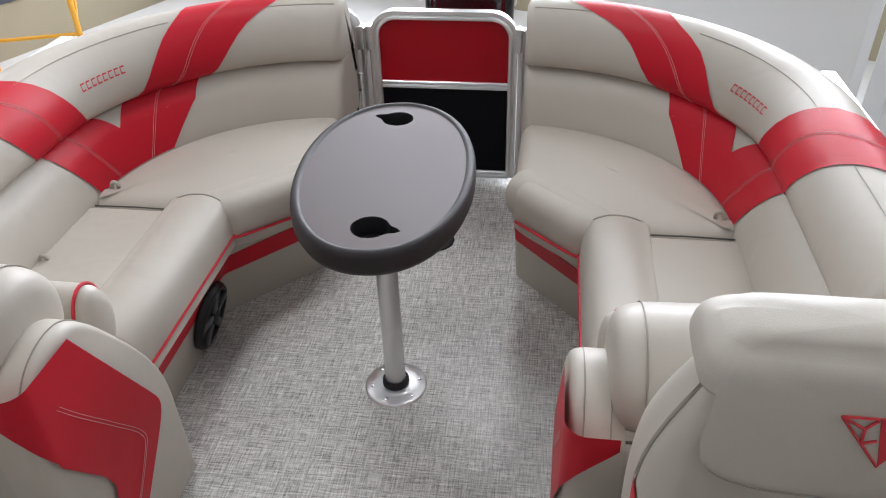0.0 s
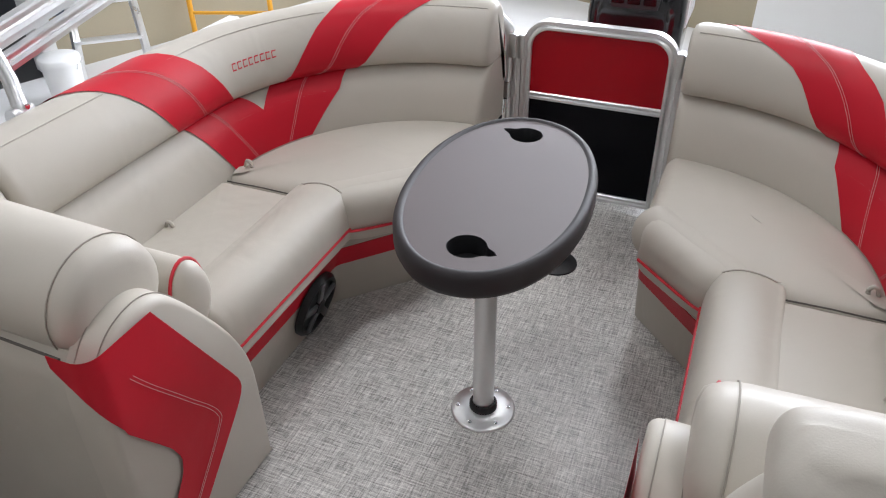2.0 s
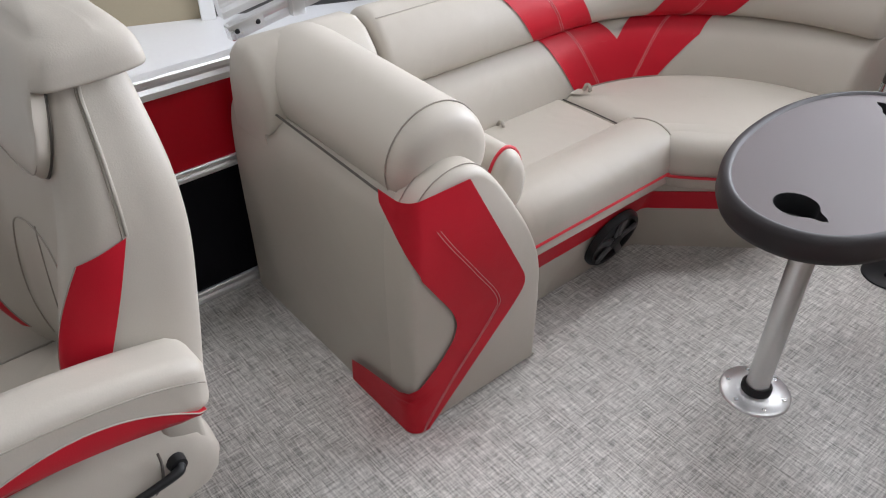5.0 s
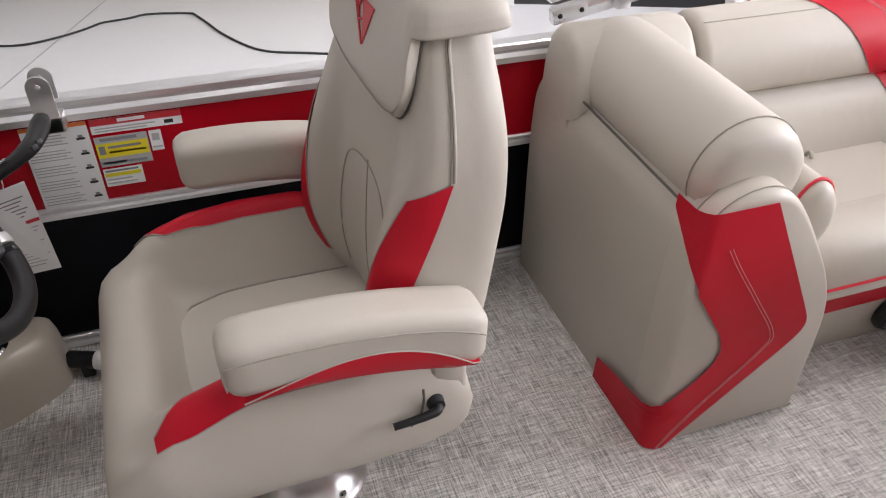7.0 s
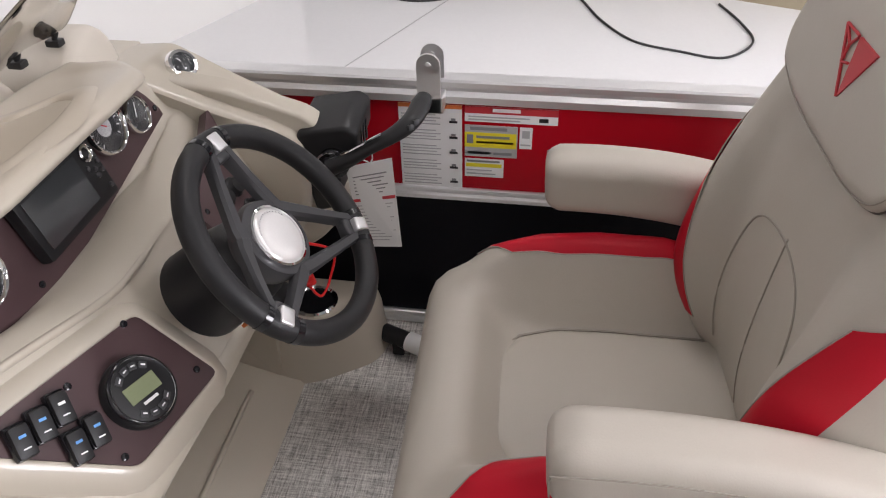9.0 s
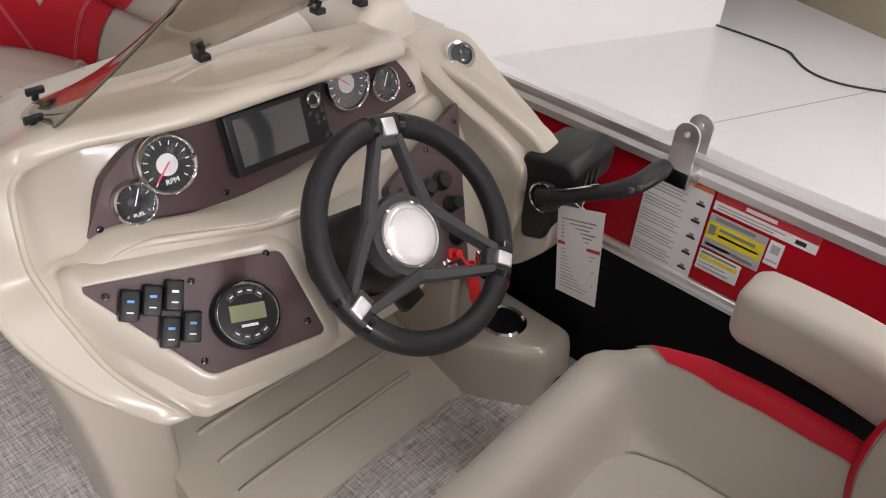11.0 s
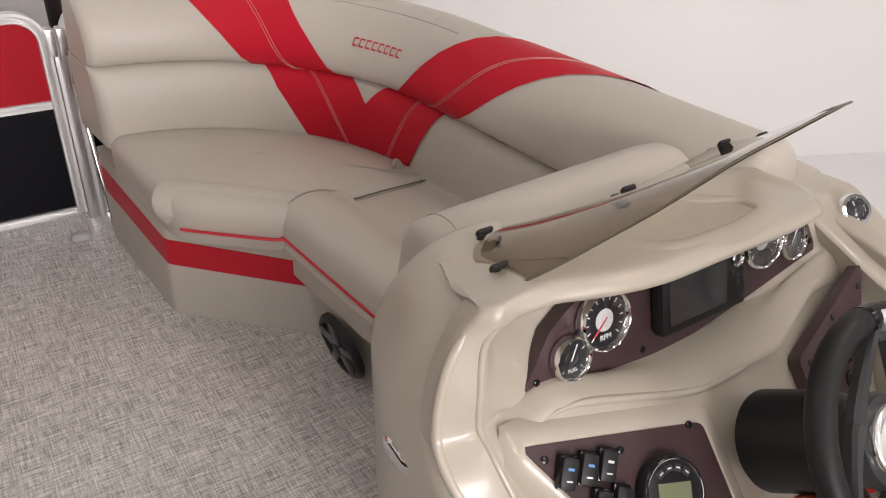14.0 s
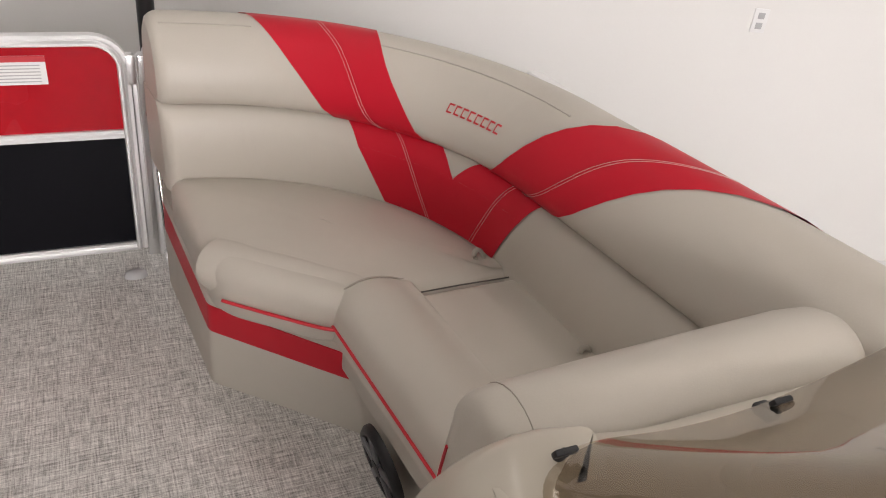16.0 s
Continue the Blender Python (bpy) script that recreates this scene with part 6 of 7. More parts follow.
for k in range(8):
    q = math.radians((52, 78, 102, 128)[k] if k < 4 else (232, 257, 283, 308)[k - 4])
    mm = mr @ Matrix.Rotation(q, 4, "Z") @ Matrix.Translation((0.033, 0, 0))
    b2 = cput("stereo_button", box(-0.005, 0.005, -0.006, 0.006, 0.0175, 0.0205, 0.0015, mm), GREY_PLASTIC, "", radio)
    cput("caption", box(-0.001, 0.001, -0.003, 0.003, 0.0206, 0.0210, 0, mm), WHITE_MARK, "", radio, 0)

# ignition panel beside the wheel
I = [Vector(p) + Vector((0, 0.006, 0.006)) for p in ((-1.292, -0.612, 0.690), (-1.057, -0.548, 0.626), (-1.085, -0.445, 0.478), (-1.165, -0.432, 0.478))]
ei = (I[0] - I[1]).normalized()
IN = (I[2] - I[1]).cross(I[0] - I[1]).normalized()
if IN.y < 0:
    IN = -IN
mi = frame_of(I[1], ei, IN)
ip = [tuple((mi.inverted() @ p).xy) for p in I]
ign = cput("ignition_panel", plate(soft_poly(ip, 0.012, 3), 0.020, 0.0, mi @ Matrix.Translation((0, 0, -0.008))), BURGUNDY, "dark burgundy ignition panel", smooth=30)


def on_ign(u, v):
    """A frame on the ignition panel; u runs to its upper corner, v across."""
    q = Vector(ip[1]).lerp(Vector(ip[0]), u).lerp(Vector(ip[2]).lerp(Vector(ip[3]), u), v)
    return mi @ Matrix.Translation((q.x, q.y, 0.012))


for u, v, r, h in ((0.80, 0.22, 0.011, 0.012), (0.62, 0.35, 0.016, 0.014), (0.42, 0.30, 0.014, 0.010), (0.70, 0.55, 0.013, 0.026)):
    cput("switch_knob", turned([(0.0, 0.0), (r * 1.2, 0.0), (r * 1.2, 0.004), (r, 0.006), (r * 0.9, h), (0.0, h)], 20, on_ign(u, v)), BLACK, "black switch knob", ign)
cput("key_switch", turned([(0.0, 0.0), (0.016, 0.0), (0.015, 0.010), (0.010, 0.018), (0.009, 0.034), (0.0, 0.035)], 20, on_ign(0.72, 0.78)), BLACK, "", ign)
cput("kill_switch", turned([(0.0, 0.0), (0.012, 0.0), (0.012, 0.006), (0.008, 0.008), (0.008, 0.020), (0.0, 0.021)], 16, on_ign(0.55, 0.88)), LANYARD, "red engine stop switch", ign)
for k in range(6):
    cput("push_button", turned([(0.0, 0.0), (0.006, 0.0), (0.005, 0.004), (0.0, 0.005)], 12, on_ign(0.30 + 0.12 * (k % 3), 0.90 + 0.06 * (k // 3))), CHROME, "", ign)
for u, v in ((0.93, 0.10), (0.10, 0.12), (0.50, 0.06)):
    q = on_ign(u, v)
    screw(q.translation, IN, ign)
# coiled red lanyard
k0 = on_ign(0.55, 0.88).translation + IN * 0.02
coil = []
for i in range(181):
    f = i / 180
    a = f * 2 * math.pi * 15
    base = Vector((k0.x - 0.012 * f - 0.01, k0.y + 0.018 + 0.012 * f, k0.z - 0.015 - 0.085 * f))
    coil.append(base + Vector((math.cos(a) * 0.0085, math.sin(a) * 0.0085, 0)))
lan = thing("stop_lanyard", "coiled red safety lanyard hanging from the stop switch", "lanyard")
part("coil", tube([k0] + coil, 0.0026, 6), LANYARD, lan)
part("cord", tube(curve_pts([coil[-1], coil[-1] + Vector((0.0, 0.02, -0.02)), coil[-1] + Vector((-0.035, 0.03, 0.0)), coil[-1] + Vector((-0.05, 0.035, 0.05)), k0 + Vector((-0.03, 0.02, -0.01))], 24), 0.0026, 6), LANYARD, lan)
part("clip", box(-0.006, 0.006, -0.004, 0.004, -0.012, 0.012, 0.002, Matrix.Translation(k0 + Vector((-0.03, 0.02, -0.01)))), CHROME, lan)

# chrome light on the pod
lamp_m = aim((-1.388, -0.680, 0.736), (0.33, 0.68, 0.66))
docking = cput("docking_gauge", turned([(0.0, 0.0), (0.031, 0.0), (0.031, 0.006), (0.028, 0.012), (0.022, 0.013), (0.020, 0.006), (0.0, 0.004)], 32, lamp_m), CHROME, "round chrome rimmed fitting", ctrl_pod)
cput("lens", turned([(0.0, 0.005), (0.020, 0.006), (0.014, 0.012), (0.0, 0.014)], 24, lamp_m), SCREEN, "", docking)
for p in ((-1.30, -0.90, 0.752), (-1.26, -0.85, 0.752)):
    cput("latch_knob", turned([(0.0, 0.0), (0.012, 0.0), (0.012, 0.010), (0.006, 0.014), (0.006, 0.022), (0.0, 0.023)], 14, Matrix.Translation(p)), BLACK, "", ctrl_pod)

# shallow tray on the hood: the surface swells round it and drops to its floor
def hood_z(y):
    rows = [(-0.90, 0.765), (-0.850, 0.790), (-0.81, 0.812), (-0.73, 0.828), (-0.642, 0.846), (-0.60, 0.848)]
    for p, q in zip(rows, rows[1:]):
        if y <= q[0]:
            return p[1] + (q[1] - p[1]) * (y - p[0]) / (q[0] - p[0])
    return rows[-1][1]


tray = [Vector(p) for p in soft_poly([(-0.805, -0.735), (-0.830, -0.672), (-0.862, -0.650), (-0.97, -0.646), (-1.052, -0.664), (-1.058, -0.700), (-1.0, -0.742), (-0.99, -0.785), (-0.90, -0.780)], 0.02, 6)]
tray_c = sum(tray, Vector((0, 0))) / len(tray)
rings = []
for out, lift in ((0.040, -0.003), (0.028, 0.0002), (0.015, 0.0022), (0.006, 0.0030), (0.0, 0.0026), (-0.003, 0.0010), (-0.006, -0.003)):
    rings.append([Vector((p.x, p.y, hood_z(p.y) + lift)) for p in [q + (q - tray_c).normalized() * out for q in tray]])
cput("hood_tray", loft(rings, True, False), GELCOAT, "moulded edge of the tray on the hood", dash, 70)

# pod face that carries the engine control, and the sheet that joins it to the ignition panel
face_yz = soft_poly([(-0.70, 0.738), (-0.58, 0.722), (-0.43, 0.678), (-0.398, 0.650), (-0.392, 0.560), (-0.366, 0.500), (-0.376, 0.455), (-0.430, 0.392), (-0.52, 0.33), (-0.70, 0.33)], 0.022, 4)
pf = loft([[Vector((x, -0.54 + (y + 0.54) * sc, 0.53 + (z - 0.53) * sc)) for y, z in face_yz] for x, sc in ((-1.372, 1.0), (-1.345, 1.0), (-1.334, 0.992), (-1.328, 0.975), (-1.326, 0.95))])
cput("pod_face", pf, GELCOAT, "beige moulded side face under the engine control", ctrl_pod, 50)
rows = []
for k in range(7):
    f = k / 6
    p = I[0].lerp(I[3], f) - IN * 0.006
    q = Vector((-1.345, -0.640 + 0.165 * f, 0.705 - 0.30 * f))
    rows.append([p + (q - p) * g + IN * (0.010 * math.sin(math.pi * g)) for g in (0.0, 0.15, 0.35, 0.6, 0.8, 1.0)])
cput("pod_web", loft(rows, False, False), GELCOAT, "", ctrl_pod, 60)

# ---------------- smoked windshield ----------------
ws = thing("windshield", "smoked brown acrylic windshield clipped to the console hood", "windshield")
low_edge = curve_pts([(-0.603, -0.738, 0.818), (-0.612, -0.785, 0.818), (-0.642, -0.820, 0.818), (-0.70, -0.826, 0.822), (-0.79, -0.812, 0.826), (-0.90, -0.810, 0.830), (-1.05, -0.824, 0.838), (-1.18, -0.838, 0.846), (-1.265, -0.832, 0.840)], 44)
top_edge = curve_pts([(-0.602, -0.732, 0.817), (-0.610, -0.708, 0.823), (-0.622, -0.684, 0.842), (-0.645, -0.656, 0.874), (-0.675, -0.628, 0.911), (-0.715, -0.584, 0.968), (-0.765, -0.542, 1.032), (-0.815, -0.524, 1.060), (-0.870, -0.522, 1.072), (-0.935, -0.535, 1.068),
                      (-1.025, -0.575, 1.040), (-1.12, -0.650, 0.985), (-1.20, -0.725, 0.922), (-1.25, -0.790, 0.866), (-1.266, -0.828, 0.844)], 44)
grid = []
for a, b in zip(low_edge, top_edge):
    bulge = Vector((0, -0.012, -0.016)) * min(1.0, (b - a).length / 0.2)
    grid.append([a.lerp(b, j / 10) + bulge * math.sin(math.pi * j / 10) * 0.5 for j in range(11)])
bm = bmesh.new()
vs = [[bm.verts.new(p) for p in r] for r in grid]
for ra, rb in zip(vs, vs[1:]):
    for j in range(10):
        bm.faces.new((ra[j], ra[j + 1], rb[j + 1], rb[j]))
pane = part("pane", bm, SMOKED, ws, "tinted curved acrylic pane", 80)
sol = pane.modifiers.new("thickness", "SOLIDIFY")
sol.thickness = 0.0025
sol.use_rim = False
pane.visible_shadow = False
part("edge", tube([b for b in top_edge], 0.0017, 6), surface("acrylic_edge", (0.10, 0.085, 0.06), 0.25, bump=0.0), ws, "dark polished edge")
for p in ((-0.614, -0.745, 0.812), (-0.650, -0.824, 0.812), (-0.905, -0.806, 0.823), (-1.165, -0.838, 0.832), (-1.262, -0.832, 0.828)):
    c = thing("windshield_clip", "black thumb screw clip on the windshield", "clip", "windshield clips")
    part("foot", box(p[0] - 0.010, p[0] + 0.010, p[1] - 0.010, p[1] + 0.016, p[2] - 0.006, p[2] + 0.006, 0.003), BLACK, c)
    part("screw", turned([(0.0, 0.0), (0.005, 0.0), (0.005, 0.020), (0.0, 0.020)], 10, aim((p[0], p[1] + 0.004, p[2] + 0.006), (0, 0.45, 0.9))), BLACK, c)
    part("wing", box(-0.013, 0.013, -0.0035, 0.0035, 0.015, 0.027, 0.003, aim((p[0], p[1] + 0.004, p[2] + 0.006), (0, 0.45, 0.9))), BLACK, c)

# ---------------- steering wheel ----------------
wheel = thing("steering_wheel", "black three-spoke steering wheel with a silver centre cap", "steering wheel")
WC = Vector((-0.911, -0.322, 0.733))
WN = Vector((0.0, 0.75, 0.66)).normalized()
w1 = Vector((-0.937, -0.411, 0.842)) - WC
mw = frame_of(WC, w1 - WN * w1.dot(WN), WN)


def wput(name, bm, material, label="", parent=wheel, smooth=60):
    return part(name, moved(bm, mw), material, parent, label, smooth)


RIM = 0.148
HUB_Z = -0.022                       # the hub sits lower than the rim
wput("rim", tube([(RIM * math.cos(2 * math.pi * k / 96), RIM * math.sin(2 * math.pi * k / 96), 0) for k in range(96)], 0.0168, 18, True), WHEEL_GRIP, "black grained grip")
for s in range(3):
    a = 2 * math.pi * s / 3
    R = Matrix.Rotation(a, 4, "Z")
    for e in (-1, 1):
        rows = []
        for x, y, w, z, h in ((0.020, 0.050, 0.012, HUB_Z - 0.002, 0.008), (0.045, 0.0445, 0.0115, HUB_Z + 0.001, 0.008), (0.085, 0.0315, 0.0095, HUB_Z + 0.010, 0.008), (0.120, 0.0195, 0.0085, -0.003, 0.009), (0.150, 0.0095, 0.0085, 0.003, 0.012)):
            rows.append([Vector((x, e * y + d, z + q)) for d, q in ((-w, -h), (w, -h), (w, h * 0.4), (w * 0.6, h), (-w * 0.6, h), (-w, h * 0.4))])
        wput("spoke", moved(loft(rows), R), GREY_PLASTIC, "dark satin spoke bar", smooth=35)
    wput("spoke_web", box(0.118, 0.156, -0.0135, 0.0135, -0.012, 0.008, 0.005, R), GREY_PLASTIC)
    wput("spoke_insert", box(0.130, 0.155, -0.0105, 0.0105, 0.006, 0.0185, 0.003, R), ALU_WHITE, "silver spoke insert")
    for e in (-1, 1):
        q = e * 0.155
        wput("joint_band", moved(tube([(RIM * math.cos(q + d), RIM * math.sin(q + d), 0) for d in (-0.03, -0.012, 0.012, 0.03)], 0.0176, 16), R), BLACK_GLOSS, "glossy black rim joint")
hub = wput("hub", turned([(0.0, HUB_Z - 0.03), (0.054, HUB_Z - 0.03), (0.060, HUB_Z - 0.004), (0.056, HUB_Z + 0.006), (0.0, HUB_Z + 0.006)], 40), GREY_PLASTIC)
wput("centre_cap", turned([(0.0, HUB_Z + 0.005), (0.043, HUB_Z + 0.005), (0.042, HUB_Z + 0.010), (0.036, HUB_Z + 0.0135), (0.02, HUB_Z + 0.0145), (0.0, HUB_Z + 0.015)], 44), surface("satin_cap", (0.80, 0.79, 0.78), 0.28, 0.35, grain=400, bump=0.02), "satin silver centre cap", hub)
wput("cap_ring", turned([(0.042, HUB_Z + 0.005), (0.047, HUB_Z + 0.005), (0.046, HUB_Z + 0.011), (0.043, HUB_Z + 0.012)], 44), CHROME, "", hub)
for k in range(15):
    q = math.radians(60 - 120 * k / 14)
    wput("cap_mark", box(0.0335, 0.0355, -0.0014, 0.0014, HUB_Z + 0.0125, HUB_Z + 0.0146, 0, Matrix.Rotation(q, 4, "Z")), LABEL_GREY, "", hub, 0)
wput("column", turned([(0.0, -0.045), (0.034, -0.045), (0.044, -0.062), (0.060, -0.075), (0.066, -0.11), (0.070, -0.19), (0.0, -0.19)], 32), BLACK, "black steering column boot")
wput("tilt_label", box(-0.0715, -0.066, -0.012, 0.030, -0.150, -0.115, 0.001), INK_ORANGE, "orange warning label on the column")
wput("tilt_lever", moved(box(-0.105, -0.055, -0.022, 0.022, -0.125, -0.100, 0.009), Matrix.Rotation(radians(22), 4, "Z")), BLACK, "black tilt lever")

# ---------------- engine control with its lever and tag ----------------
ctl = thing("engine_control", "black side-mount throttle control with a long lever", "engine control")
house = soft_poly([(-0.447, 0.648), (-0.350, 0.668), (-0.328, 0.655), (-0.332, 0.600), (-0.368, 0.566), (-0.376, 0.490), (-0.425, 0.474), (-0.440, 0.560)], 0.012, 4)
part("housing", loft([[Vector((x, -0.39 + (y + 0.39) * k, 0.58 + (z - 0.58) * k + 0.15 * (-1.312 - x))) for y, z in house] for x, k in ((-1.310, 0.90), (-1.312, 0.96), (-1.318, 1.0), (-1.40, 1.0), (-1.43, 0.98))]), BLACK, ctl, "black plastic housing")
for k in range(3):
    part("slot", box(-1.350 - 0.018 * k, -1.340 - 0.018 * k, -0.3335, -0.3275, 0.610, 0.650, 0.002), BLACK_GLOSS, ctl)
part("pivot", turned([(0.0, -0.008), (0.030, -0.008), (0.030, 0.004), (0.026, 0.008), (0.0, 0.009)], 32, aim((-1.303, -0.376, 0.595), (1, 0, 0.1))), BLACK_GLOSS, ctl)
lev = curve_pts([(-1.297, -0.380, 0.594), (-1.298, -0.345, 0.610), (-1.308, -0.300, 0.634), (-1.326, -0.256, 0.656), (-1.348, -0.234, 0.669), (-1.378, -0.225, 0.678), (-1.414, -0.221, 0.687)], 40)
lever = part("lever", tube(lev, lambda u: 0.026 - 0.036 * u if u < 0.3 else 0.0152 + 0.012 * min(1.0, (u - 0.3) / 0.25) * 0.35 if u < 0.9 else 0.0194 - 0.06 * (u - 0.9), 16, flat=0.75), BLACK, ctl, "black curved lever")
part("lever_trim", tube([p + Vector((0.006, -0.004, 0.015)) for p in lev[1:17]], 0.0028, 6), CHROME, lever, "chrome trim line")
part("pivot_trim", tube([Vector((-1.294, -0.378 + 0.0285 * math.cos(q), 0.594 + 0.0285 * math.sin(q))) for q in [math.radians(70 + 10 * k) for k in range(22)]], 0.0022, 6), CHROME, lever, "chrome trim line")
for k in (23, 26):
    part("trim_switch", box(-0.006, 0.006, -0.005, 0.005, 0.0, 0.005, 0.0015, aim(lev[k] + Vector((0.012, 0.010, 0.004)), (0.7, 0.6, 0.3))), GREY_PLASTIC, lever)
tag = thing("paper_tag", "white printed warning tag tied to the throttle lever", "tag")
tq = [Vector((-1.318, -0.358, 0.580)), Vector((-1.338, -0.273, 0.594)), Vector((-1.386, -0.276, 0.346)), Vector((-1.369, -0.361, 0.352))]
tn = (tq[1] - tq[0]).cross(tq[3] - tq[0]).normalized()
if tn.x < 0:
    tn = -tn
sheet = part("sheet", loft([[p + tn * d for p in tq] for d in (0.0, 0.0012)]), PAPER, tag, "white card", 0)


def tag_bar(v, h, u0, u1, mat):
    def at(u, w):
        return tq[0].lerp(tq[1], u).lerp(tq[3].lerp(tq[2], u), w) + tn * 0.0016
    bm = loft([[at(u0, v), at(u1, v), at(u1, v + h), at(u0, v + h)], [p + tn * 0.0004 for p in (at(u0, v), at(u1, v), at(u1, v + h), at(u0, v + h))]])
    return part("print_bar", bm, mat, tag, "", 0)


tag_bar(0.38, 0.035, 0.02, 0.98, INK_RED)
for k in range(6):
    tag_bar(0.12 + 0.04 * k, 0.012, 0.10, 0.85 - 0.07 * (k % 3), INK)
for k in range(12):
    tag_bar(0.46 + 0.04 * k, 0.010, 0.10, 0.90 - 0.06 * (k % 4), LABEL_GREY)
part("string", tube(curve_pts([tq[0].lerp(tq[1], 0.5), (-1.312, -0.330, 0.61), (-1.33, -0.31, 0.625), (-1.30, -0.30, 0.615), tq[0].lerp(tq[1], 0.55)], 24), 0.0014, 5), PAPER, tag)

# ---------------- bow bolster against the console ----------------
bb = thing("bow_armrest", "beige vinyl bolster between the bow lounge and the console", "armrest")
def bolster_ring(f, sc, drop=0.0):
    """A section of the bolster: a full round top over straight flanks."""
    c = Vector((-0.640, -0.945, 0.690)).lerp(Vector((-1.205, -0.935, 0.728)), f)
    ring = []
    for k in range(17):
        a = math.pi * k / 16
        ring.append(Vector((c.x, c.y + 0.083 * sc * math.cos(a), c.z + 0.086 * sc * math.sin(a))))
    for z in (0.62, 0.52, 0.40, 0.30):
        ring.append(Vector((c.x, c.y - 0.083 * sc - (0.70 - z) * 0.16, z)))
    for z in (0.30, 0.40, 0.52, 0.62):
        ring.append(Vector((c.x, c.y + 0.083 * sc, z)))
    return ring


roll = part("roll", loft([bolster_ring(f, sc) for f, sc in ((-0.004, 0.55), (0.0, 0.75), (0.012, 0.90), (0.035, 0.98), (0.07, 1.0), (0.3, 1.01), (0.6, 1.01), (0.86, 1.0), (0.93, 0.95), (0.965, 0.85), (0.985, 0.70), (0.99, 0.5))]), VINYL, bb, "rounded beige bolster", 60)
part("seam", tube([p + (p - Vector((p.x, -0.945, 0.690))).normalized() * 0.0005 for p in bolster_ring(0.075, 1.0)[:20]], 0.0008, 5), SEAM, roll)
part("piping", tube([Vector((-0.6385, y, z)) for y, z in ((-1.010, 0.655), (-1.014, 0.635), (-1.018, 0.61), (-1.020, 0.59))], 0.0026, 6), PIPING, bb, "red piping")

# ---------------- stickers on the fence ----------------
def label_sheet(name, lab, y0, y1, z0, z1, bands, x=AX0 + 0.0075):
    t = thing(name, lab, "label", "warning labels")
    part("sheet", box(x, x + 0.0008, y0, y1, z0, z1), PAPER, t, "", 0)
    for k, (b0, b1, c0, c1, mat) in enumerate(bands):
        part("print_bar", box(x + 0.0009, x + 0.0012 + 0.0003 * (k % 4 if k else 0), y0 + (y1 - y0) * b0, y0 + (y1 - y0) * b1, z0 + (z1 - z0) * c0, z0 + (z1 - z0) * c1), mat, t, "", 0)
    return t


bands = [(0.0, 1.0, 0.955, 1.0, INK_ORANGE)]
for k in range(5):
    c = 0.05 + 0.18 * k
    bands.append((0.80, 0.93, c + 0.025, c + 0.05, DIAL))
    bands.append((0.83, 0.90, c + 0.052, c + 0.08, INK))
    for j in range(4):
        bands.append((0.04, 0.66 - 0.07 * (j % 2), c + 0.035 * j, c + 0.035 * j + 0.012, LABEL_GREY))
label_sheet("warning_label", "tall white warning label with orange header and pictograms", -0.297, -0.164, 0.412, 0.615, bands)
label_sheet("warning_label", "wide white warning label with a red header", -0.158, 0.032, 0.580, 0.615, [(0, 1, 0.55, 1, INK_RED), (0.3, 0.6, 0.68, 0.9, PAPER), (0.04, 0.7, 0.30, 0.38, LABEL_GREY), (0.04, 0.6, 0.12, 0.2, LABEL_GREY), (0.8, 0.9, 0.15, 0.4, DIAL)])
label_sheet("capacity_plate", "yellow and grey capacity plate on the red fence", -0.158, -0.048, 0.498, 0.572, [(0, 1, 0.0, 1.0, LABEL_GREY), (0, 0.98, 0.30, 0.78, INK_YELLOW), (0.04, 0.16, 0.42, 0.70, INK), (0.22, 0.85, 0.60, 0.68, INK), (0.05, 0.5, 0.08, 0.16, PAPER), (0.22, 0.92, 0.44, 0.50, INK), (0.1, 0.8, 0.85, 0.95, INK), (0.55, 0.9, 0.08, 0.16, INK)])
label_sheet("warning_label", "small round-mark label beside the capacity plate", -0.044, -0.018, 0.522, 0.572, [(0.2, 0.8, 0.5, 0.85, LABEL_GREY), (0.1, 0.9, 0.15, 0.22, LABEL_GREY)])
label_sheet("warning_label", "white label with a yellow bar on the red fence", -0.158, -0.075, 0.447, 0.492, [(0.03, 0.95, 0.55, 0.75, INK_YELLOW), (0.05, 0.9, 0.82, 0.92, INK), (0.05, 0.7, 0.35, 0.42, LABEL_GREY), (0.05, 0.8, 0.15, 0.22, LABEL_GREY)])
gl = thing("warning_label", "small white warning label on the red bow gate", "label", "warning labels")
part("sheet", box(-0.18, -0.02, -2.6545, -2.6535, 0.575, 0.655), PAPER, gl, "", 0)
part("print_bar", box(-0.18, -0.02, -2.6534, -2.653, 0.638, 0.655), INK_RED, gl, "", 0)
for k in range(6):
    part("print_bar", box(-0.165, -0.035 - 0.012 * (k % 3), -2.6534, -2.653, 0.582 + 0.009 * k, 0.585 + 0.009 * k), LABEL_GREY, gl, "", 0)

# ---------------- bimini bracket and folded arm ----------------
br = thing("bimini_bracket", "twin-plate aluminium bracket on the side rail", "bracket")
